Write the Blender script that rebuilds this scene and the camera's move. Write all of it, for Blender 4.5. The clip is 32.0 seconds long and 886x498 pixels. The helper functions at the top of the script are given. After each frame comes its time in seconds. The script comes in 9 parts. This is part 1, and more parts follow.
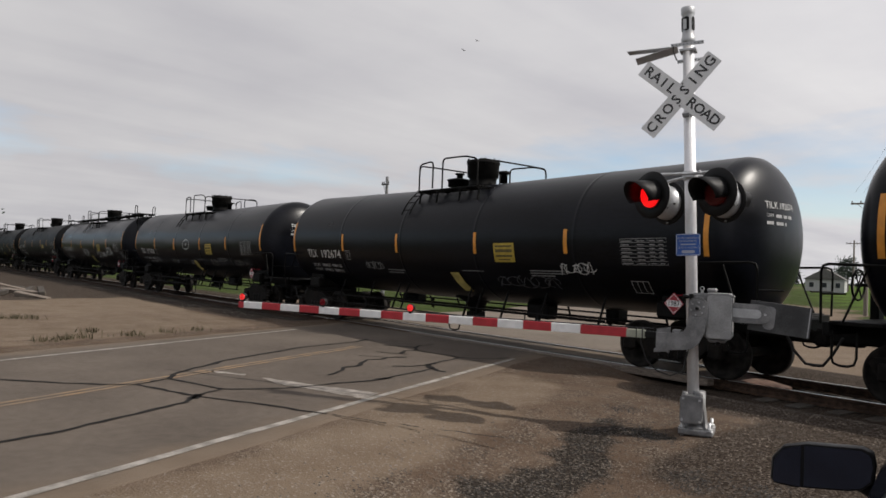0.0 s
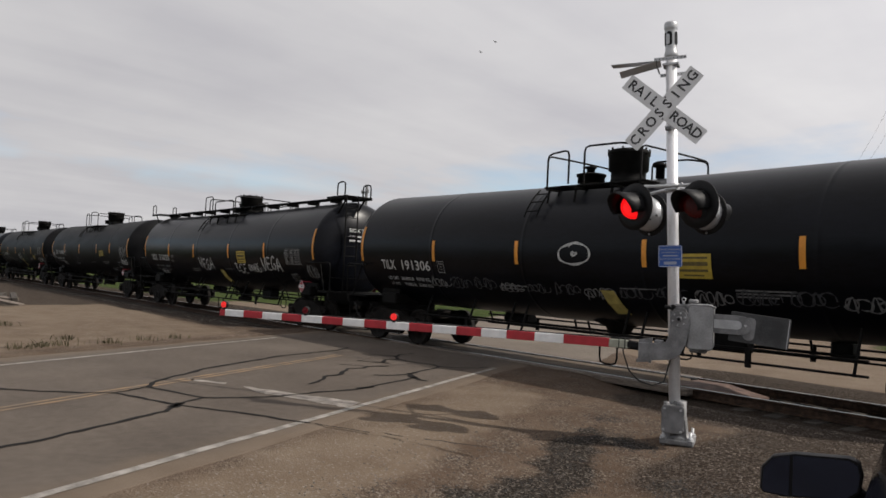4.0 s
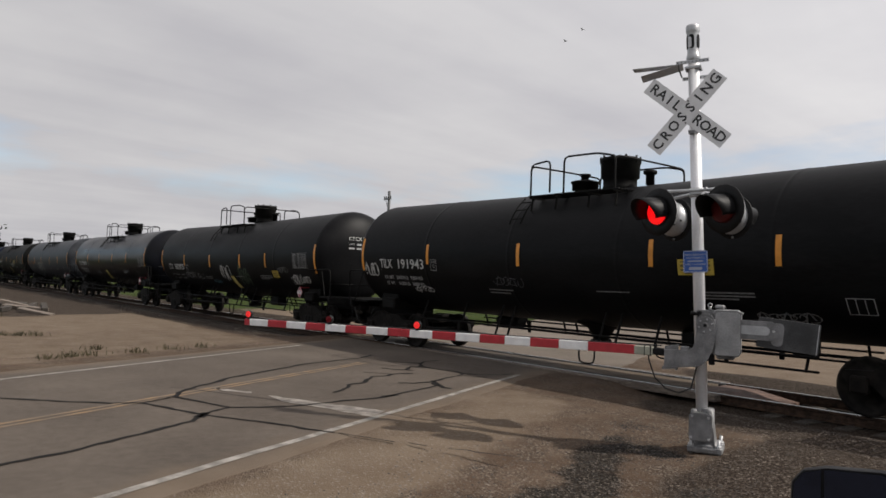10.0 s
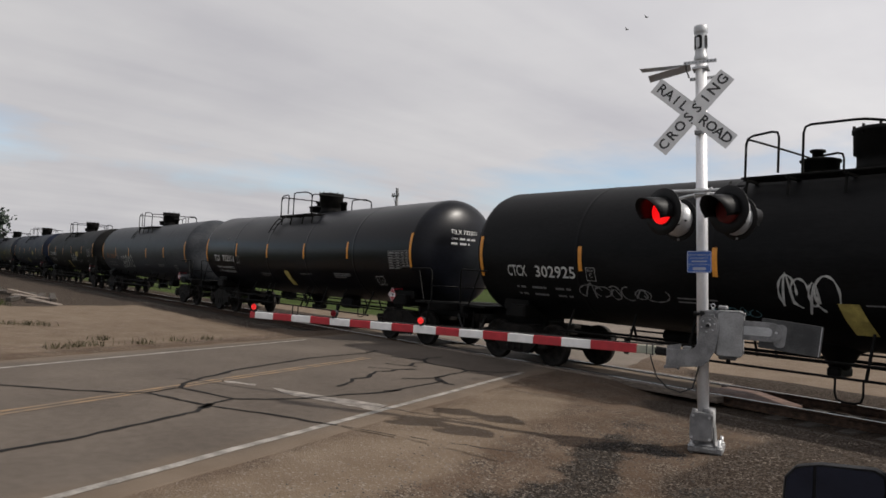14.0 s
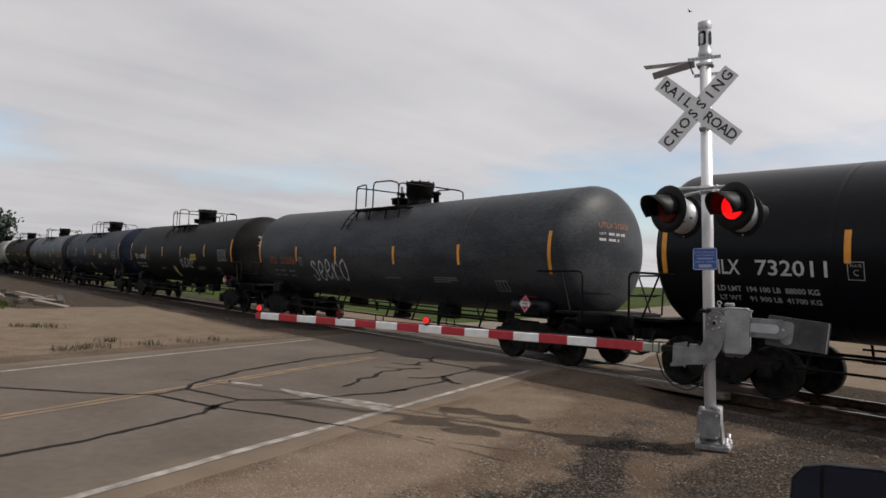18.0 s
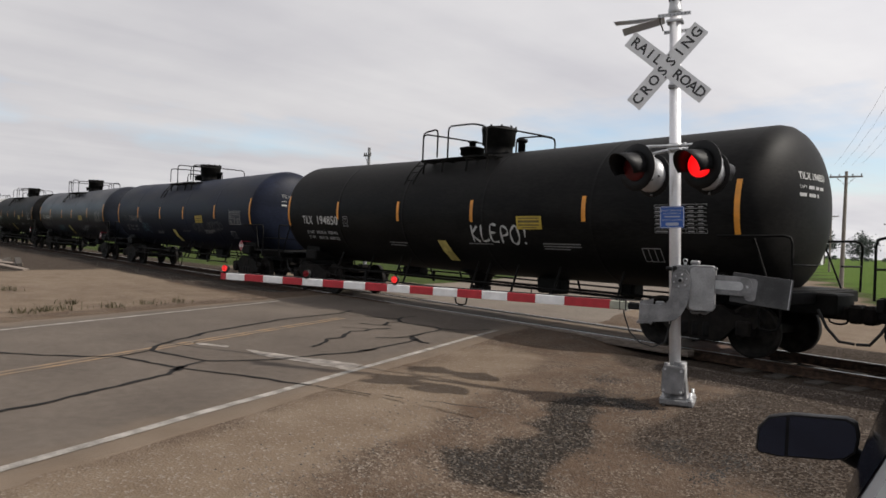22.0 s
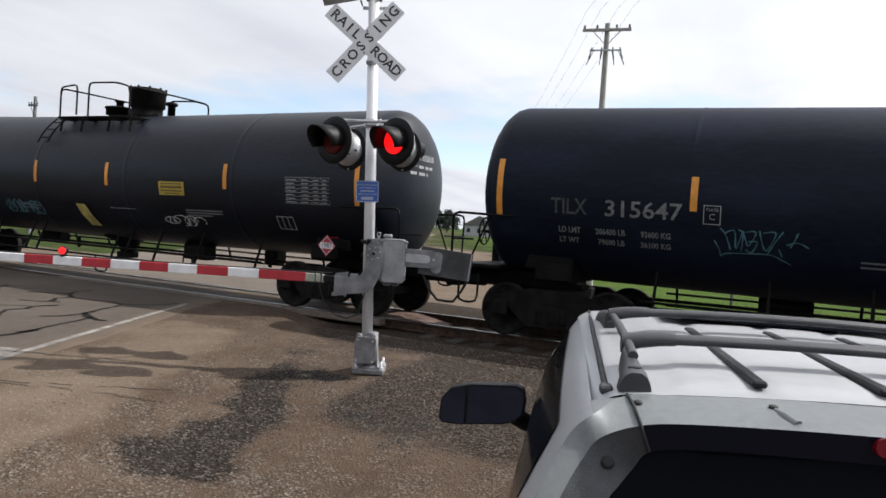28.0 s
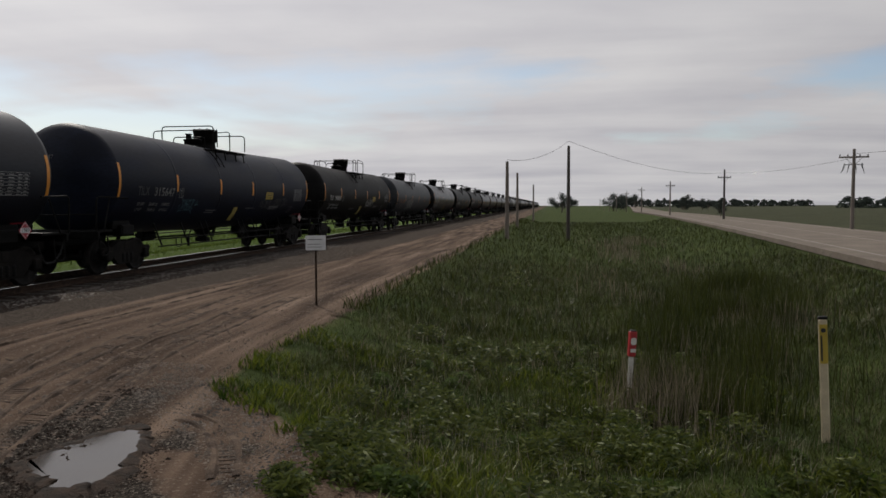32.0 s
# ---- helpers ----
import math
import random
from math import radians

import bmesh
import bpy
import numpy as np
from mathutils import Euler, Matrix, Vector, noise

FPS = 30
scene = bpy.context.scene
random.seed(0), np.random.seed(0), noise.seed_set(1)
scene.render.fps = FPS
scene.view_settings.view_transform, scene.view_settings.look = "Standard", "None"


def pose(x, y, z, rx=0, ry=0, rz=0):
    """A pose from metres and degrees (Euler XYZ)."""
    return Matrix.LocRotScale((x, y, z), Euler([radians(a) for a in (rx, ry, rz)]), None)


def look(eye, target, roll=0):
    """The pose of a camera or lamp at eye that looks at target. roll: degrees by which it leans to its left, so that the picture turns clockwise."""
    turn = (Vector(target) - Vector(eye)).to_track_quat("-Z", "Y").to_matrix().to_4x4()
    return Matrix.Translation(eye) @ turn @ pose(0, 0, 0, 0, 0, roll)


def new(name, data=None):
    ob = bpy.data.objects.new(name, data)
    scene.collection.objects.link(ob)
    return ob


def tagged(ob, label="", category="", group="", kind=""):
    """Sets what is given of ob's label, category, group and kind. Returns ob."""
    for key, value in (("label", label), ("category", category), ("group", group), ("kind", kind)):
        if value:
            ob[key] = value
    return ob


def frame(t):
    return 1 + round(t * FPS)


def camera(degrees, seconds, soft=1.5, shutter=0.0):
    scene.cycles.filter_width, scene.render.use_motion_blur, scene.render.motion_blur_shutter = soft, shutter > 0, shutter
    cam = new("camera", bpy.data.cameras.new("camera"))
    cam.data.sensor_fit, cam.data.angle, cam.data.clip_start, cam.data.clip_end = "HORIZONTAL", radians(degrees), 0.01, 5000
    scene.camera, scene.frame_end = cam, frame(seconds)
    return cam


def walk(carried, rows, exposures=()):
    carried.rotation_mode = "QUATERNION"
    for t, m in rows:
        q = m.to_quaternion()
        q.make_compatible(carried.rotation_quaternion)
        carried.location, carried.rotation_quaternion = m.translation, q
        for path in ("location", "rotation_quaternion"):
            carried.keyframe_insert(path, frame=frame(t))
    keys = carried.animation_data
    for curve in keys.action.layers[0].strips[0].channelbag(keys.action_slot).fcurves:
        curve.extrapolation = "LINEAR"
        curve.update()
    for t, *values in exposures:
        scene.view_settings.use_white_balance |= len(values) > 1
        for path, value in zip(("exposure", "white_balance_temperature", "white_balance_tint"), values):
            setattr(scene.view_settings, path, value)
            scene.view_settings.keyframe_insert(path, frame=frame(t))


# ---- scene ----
cam = camera(62.32, 32.0, soft=1.6)
PATH = [
    (0.0, (0.013, -0.010, 1.768), (-7.804, 6.221, 2.034), 2.29),
    (0.5, (0.044, -0.010, 1.768), (-7.857, 6.114, 2.030), 2.13),
    (1.0, (0.025, -0.013, 1.761), (-7.853, 6.139, 2.039), 2.77),
    (1.5, (0.012, -0.043, 1.763), (-7.744, 6.262, 2.070), 3.57),
    (2.0, (-0.015, -0.065, 1.765), (-7.731, 6.289, 2.061), 2.92),
    (2.5, (-0.011, -0.077, 1.767), (-7.710, 6.300, 2.011), 2.63),
    (4.5, (-0.026, -0.095, 1.773), (-7.643, 6.370, 2.205), 2.78),
    (5.0, (-0.028, -0.106, 1.774), (-7.721, 6.269, 2.188), 3.12),
    (5.5, (-0.015, -0.111, 1.774), (-7.930, 5.978, 2.301), 2.46),
    (6.0, (-0.044, -0.085, 1.784), (-7.904, 6.063, 2.430), 2.95),
    (6.5, (-0.018, -0.091, 1.791), (-7.810, 6.143, 2.443), 3.28),
    (7.0, (0.012, -0.072, 1.794), (-7.772, 6.176, 2.417), 2.62),
    (7.5, (0.010, -0.062, 1.801), (-7.769, 6.197, 2.357), 2.12),
    (8.0, (0.019, -0.062, 1.807), (-7.756, 6.204, 2.337), 2.15),
    (8.5, (-0.011, -0.099, 1.809), (-7.790, 6.163, 2.322), 2.58),
    (9.0, (-0.003, -0.097, 1.808), (-7.822, 6.112, 2.371), 2.41),
    (9.5, (-0.031, -0.082, 1.809), (-7.846, 6.136, 2.319), 2.24),
    (10.0, (-0.026, -0.071, 1.813), (-7.853, 6.137, 2.263), 2.09),
    (10.5, (-0.024, -0.048, 1.803), (-7.863, 6.150, 2.166), 2.19),
    (11.0, (0.016, -0.053, 1.804), (-7.835, 6.130, 2.168), 2.31),
    (11.5, (0.035, -0.055, 1.809), (-7.852, 6.080, 2.218), 2.50),
    (12.0, (0.019, -0.076, 1.810), (-7.815, 6.127, 2.207), 2.27),
    (12.5, (0.018, -0.074, 1.812), (-7.771, 6.182, 2.232), 2.21),
    (13.0, (0.010, -0.079, 1.808), (-7.770, 6.191, 2.210), 2.34),
    (13.5, (0.025, -0.061, 1.794), (-7.831, 6.113, 2.198), 2.75),
    (14.0, (0.030, -0.072, 1.786), (-7.859, 6.059, 2.207), 3.08),
    (14.5, (0.009, -0.076, 1.787), (-7.921, 6.005, 2.173), 2.61),
    (15.0, (0.014, -0.082, 1.793), (-7.896, 6.023, 2.188), 2.58),
    (15.5, (0.015, -0.084, 1.793), (-7.892, 6.026, 2.182), 2.46),
    (17.5, (0.020, -0.061, 1.808), (-7.897, 6.040, 2.123), 2.47),
    (18.0, (0.028, -0.057, 1.806), (-7.908, 6.015, 2.196), 2.56),
    (18.5, (0.012, -0.078, 1.791), (-8.069, 5.795, 2.221), 2.94),
    (19.0, (0.006, -0.050, 1.800), (-7.947, 5.966, 2.543), 0.74),
    (19.5, (0.010, -0.038, 1.795), (-7.414, 6.609, 2.636), 0.71),
    (20.0, (-0.002, -0.028, 1.787), (-7.285, 6.797, 2.395), 0.65),
    (20.5, (-0.009, -0.018, 1.784), (-7.321, 6.778, 2.376), -0.09),
    (21.0, (-0.025, -0.023, 1.770), (-7.359, 6.771, 1.985), 2.38),
    (21.5, (0.003, -0.040, 1.770), (-7.503, 6.566, 1.862), 2.74),
    (22.0, (-0.034, -0.014, 1.766), (-7.687, 6.422, 1.658), 2.41),
    (22.5, (-0.037, 0.004, 1.760), (-7.436, 6.730, 1.606), 3.46),
    (23.0, (-0.034, -0.013, 1.749), (-7.482, 6.653, 1.435), 3.57),
    (23.5, (-0.032, -0.030, 1.754), (-7.773, 6.291, 1.408), 2.68),
    (24.0, (-0.032, -0.058, 1.765), (-8.194, 5.711, 1.448), 1.46),
    (24.5, (-0.051, -0.043, 1.786), (-8.160, 5.796, 1.397), 1.84),
    (26.5, (-0.105, 0.004, 1.811), (-8.169, 5.890, 1.228), 1.64),
    (27.0, (-0.088, 0.054, 1.796), (-7.486, 6.742, 1.062), 2.70),
    (27.5, (-0.151, 0.097, 1.785), (-6.455, 7.840, 1.236), 2.98),
    (28.0, (-0.116, 0.122, 1.794), (-4.584, 9.063, 1.496), 3.80),
    (28.5, (-0.039, 0.231, 1.801), (-2.070, 10.021, 1.609), 3.31),
    (29.0, (0.050, 0.258, 1.808), (0.578, 10.244, 1.709), 1.6),
    (29.5, (0.135, 0.253, 1.812), (4.473, 9.252, 1.339), -0.8),
    (30.0, (0.177, -0.037, 1.869), (7.344, 6.918, 1.365), 1.9),
    (30.5, (0.111, 0.008, 1.897), (9.006, 4.556, 1.491), 1.64),
    (31.0, (0.235, 0.127, 1.839), (9.812, 2.984, 1.498), 1.19),
    (31.5, (0.254, 0.131, 1.831), (10.086, 1.892, 1.355), -0.03),
    (32.0, (0.281, 0.100, 1.832), (10.161, 1.525, 1.237), -0.13),
]
EXPO = [(0.0, -0.03, 6500, 10), (15.0, -0.05, 6500, 10), (18.0, 0.0, 6500, 10), (20.0, -0.13, 6500, 10), (21.5, 0.06, 6500, 10), (23.0, 0.26, 6450, 10), (24.0, 0.35, 6050, 9), (24.5, 0.36, 6000, 9), (27.2, 0.38, 6050, 9), (28.0, 0.40, 6150, 9), (28.5, 0.15, 6200, 10), (29.0, -0.02, 6300, 10), (30.0, -0.05, 6600, 10), (31.0, -0.52, 6500, 10), (32.0, -0.62, 6500, 10)]
walk(cam, [(t, look(eye, at, roll)) for t, eye, at, roll in PATH], EXPO)

# ------------------------------------------------------------------ light
SUN_TO = Vector((0.81, 0.635, 1.0)).normalized()
sun_data = bpy.data.lights.new("sun", "SUN")
sun_data.energy, sun_data.angle, sun_data.color = 4.6, radians(0.7), (1.0, 0.935, 0.85)
sun = new("sun", sun_data)
sun.matrix_world = look((0, 0, 60), tuple(Vector((0, 0, 60)) - SUN_TO))


def make_world():
    world = bpy.data.worlds.new("sky")
    scene.world = world
    world.use_nodes = True
    nt = world.node_tree
    nt.nodes.clear()
    N, L = nt.nodes, nt.links
    out = N.new("ShaderNodeOutputWorld")
    bg_sky, bg_cloud, mix = N.new("ShaderNodeBackground"), N.new("ShaderNodeBackground"), N.new("ShaderNodeMixShader")
    sky = N.new("ShaderNodeTexSky")
    sky.sky_type, sky.sun_disc = "NISHITA", False
    sky.sun_elevation = math.asin(SUN_TO.z)
    sky.sun_rotation = math.atan2(SUN_TO.x, SUN_TO.y)
    sky.air_density, sky.dust_density = 1.0, 0.8
    L.new(sky.outputs[0], bg_sky.inputs[0])
    bg_sky.inputs[1].default_value = 0.145
    co = N.new("ShaderNodeTexCoord")
    sep = N.new("ShaderNodeSeparateXYZ")
    L.new(co.outputs["Generated"], sep.inputs[0])

    def math_node(op, a, b=None, clamp=False):
        n = N.new("ShaderNodeMath")
        n.operation, n.use_clamp = op, clamp
        for i, v in enumerate((a, b)):
            if v is None:
                continue
            if isinstance(v, (int, float)):
                n.inputs[i].default_value = v
            else:
                L.new(v, n.inputs[i])
        return n.outputs[0]

    # clouds lie in a flat layer: stretch them towards the horizon
    up = math_node("ADD", math_node("MAXIMUM", sep.outputs[2], 0.0), 0.10)
    comb = N.new("ShaderNodeCombineXYZ")
    comb_x, comb_y = math_node("DIVIDE", sep.outputs[0], up), math_node("DIVIDE", sep.outputs[1], up)
    L.new(comb_x, comb.inputs[0])
    L.new(comb_y, comb.inputs[1])
    noise_a, noise_b = N.new("ShaderNodeTexNoise"), N.new("ShaderNodeTexNoise")
    for n, scale, detail, rough in ((noise_a, 0.34, 6, 0.5), (noise_b, 0.9, 8, 0.55)):
        n.inputs["Scale"].default_value, n.inputs["Detail"].default_value, n.inputs["Roughness"].default_value = scale, detail, rough
        L.new(comb.outputs[0], n.inputs["Vector"])
    noise_a.inputs["Distortion"].default_value = 0.5
    both = math_node("ADD", math_node("MULTIPLY", noise_a.outputs[0], 0.7), math_node("MULTIPLY", noise_b.outputs[0], 0.3))

    def step_node(lo, hi, v):
        n = N.new("ShaderNodeMapRange")
        n.interpolation_type = "SMOOTHSTEP"
        n.inputs["From Min"].default_value, n.inputs["From Max"].default_value = lo, hi
        L.new(v, n.inputs["Value"])
        return n.outputs[0]

    # a closed veil overhead, hazy at the horizon, gaps of blue between
    cover = math_node("ADD", math_node("MULTIPLY", step_node(0.13, 0.30, sep.outputs[2]), 0.30), math_node("MULTIPLY", step_node(0.12, 0.0, sep.outputs[2]), 0.32))
    ramp = N.new("ShaderNodeValToRGB")
    ramp.color_ramp.elements[0].position, ramp.color_ramp.elements[1].position = 0.48, 0.58
    ramp.color_ramp.elements[0].color, ramp.color_ramp.elements[1].color = (0.22, 0.22, 0.22, 1), (1, 1, 1, 1)
    L.new(math_node("ADD", both, cover), ramp.inputs[0])
    # the cloud brightens towards the veiled sun
    sun_dir = N.new("ShaderNodeVectorMath")
    sun_dir.operation = "DOT_PRODUCT"
    L.new(co.outputs["Generated"], sun_dir.inputs[0])
    sun_dir.inputs[1].default_value = tuple(SUN_TO)
    half = math_node("MULTIPLY_ADD", sun_dir.outputs["Value"], 0.5)
    half.node.inputs[2].default_value = 0.5
    glow = math_node("POWER", half, 3.5)
    tone = N.new("ShaderNodeValToRGB")
    tone.color_ramp.elements[0].position, tone.color_ramp.elements[1].position = 0.32, 0.66
    tone.color_ramp.elements[0].color, tone.color_ramp.elements[1].color = (0.57, 0.56, 0.60, 1), (0.80, 0.785, 0.79, 1)
    # thin high streaks drawn out across the sky
    streak, drawn = N.new("ShaderNodeTexNoise"), N.new("ShaderNodeCombineXYZ")
    L.new(math_node("MULTIPLY", comb_x, 1.5), drawn.inputs[0])
    L.new(math_node("MULTIPLY", comb_y, 0.28), drawn.inputs[1])
    streak.inputs["Scale"].default_value, streak.inputs["Detail"].default_value, streak.inputs["Distortion"].default_value = 1.0, 7, 0.4
    L.new(drawn.outputs[0], streak.inputs["Vector"])
    L.new(math_node("ADD", math_node("MULTIPLY", noise_b.outputs[0], 0.45), math_node("MULTIPLY", streak.outputs[0], 0.55)), tone.inputs[0])
    L.new(tone.outputs[0], bg_cloud.inputs[0])
    near = math_node("MULTIPLY", math_node("POWER", half, 34.0), AUREOLE)
    L.new(math_node("ADD", near, math_node("ADD", math_node("MULTIPLY", glow, GLOW), CLOUD)), bg_cloud.inputs[1])
    L.new(ramp.outputs[0], mix.inputs[0])
    L.new(bg_sky.outputs[0], mix.inputs[1])
    L.new(bg_cloud.outputs[0], mix.inputs[2])
    L.new(mix.outputs[0], out.inputs[0])


CLOUD, GLOW, AUREOLE = 0.80, 0.85, 0.3
make_world()


# ------------------------------------------------------------------ materials
def material(name, base, rough=0.6, metal=0.0, vary=0.25, scale=4.0, bump=0.0, bump_scale=60.0, second=None, spread=(0.42, 0.62), spec=0.5, random_tone=0.0, coat=0.0, emit=None, stretch=None):
    """Principled material: two scales of noise on the colour, fine bump."""
    m = bpy.data.materials.new(name)
    m.use_nodes = True
    nt = m.node_tree
    N, L = nt.nodes, nt.links
    p = N["Principled BSDF"]
    p.inputs["Roughness"].default_value, p.inputs["Metallic"].default_value = rough, metal
    p.inputs["Specular IOR Level"].default_value, p.inputs["Coat Weight"].default_value = spec, coat
    co = N.new("ShaderNodeTexCoord")
    vec = co.outputs["Object"]
    if stretch:
        mp = N.new("ShaderNodeMapping")
        mp.inputs["Scale"].default_value = stretch
        L.new(vec, mp.inputs[0])
        vec = mp.outputs[0]
    n1, n2 = N.new("ShaderNodeTexNoise"), N.new("ShaderNodeTexNoise")
    for n, s, d in ((n1, scale, 4), (n2, scale * 14, 3)):
        n.inputs["Scale"].default_value, n.inputs["Detail"].default_value = s, d
        L.new(vec, n.inputs["Vector"])
    ramp = N.new("ShaderNodeValToRGB")
    e = ramp.color_ramp.elements
    e[0].position, e[1].position = spread
    lo = [c * (1 - vary) for c in base]
    hi = second if second else [min(1, c * (1 + vary)) for c in base]
    e[0].color, e[1].color = (*lo, 1), (*hi, 1)
    mixf = N.new("ShaderNodeMath")
    mixf.operation = "MULTIPLY_ADD"
    mixf.inputs[1].default_value = 0.35
    half = N.new("ShaderNodeMath")
    half.operation = "MULTIPLY"
    half.inputs[1].default_value = 0.65
    L.new(n1.outputs[0], half.inputs[0])
    L.new(n2.outputs[0], mixf.inputs[0])
    L.new(half.outputs[0], mixf.inputs[2])
    L.new(mixf.outputs[0], ramp.inputs[0])
    col = ramp.outputs[0]
    if random_tone:
        info = N.new("ShaderNodeObjectInfo")
        hsv = N.new("ShaderNodeHueSaturation")
        rng = N.new("ShaderNodeMapRange")
        rng.inputs["To Min"].default_value, rng.inputs["To Max"].default_value = 1 - random_tone, 1 + random_tone
        L.new(info.outputs["Random"], rng.inputs["Value"])
        L.new(rng.outputs[0], hsv.inputs["Value"])
        L.new(col, hsv.inputs["Color"])
        col = hsv.outputs[0]
    L.new(col, p.inputs["Base Color"])
    rr = N.new("ShaderNodeMapRange")
    rr.inputs["To Min"].default_value, rr.inputs["To Max"].default_value = max(0.02, rough - 0.12), min(1, rough + 0.12)
    L.new(n1.outputs[0], rr.inputs["Value"])
    L.new(rr.outputs[0], p.inputs["Roughness"])
    if bump:
        b = N.new("ShaderNodeBump")
        n3 = N.new("ShaderNodeTexNoise")
        n3.inputs["Scale"].default_value, n3.inputs["Detail"].default_value = bump_scale, 4
        L.new(vec, n3.inputs["Vector"])
        b.inputs["Strength"].default_value, b.inputs["Distance"].default_value = bump, 0.02
        L.new(n3.outputs[0], b.inputs["Height"])
        L.new(b.outputs[0], p.inputs["Normal"])
    if emit:
        p.inputs["Emission Color"].default_value, p.inputs["Emission Strength"].default_value = (*emit[:3], 1), emit[3]
    return m


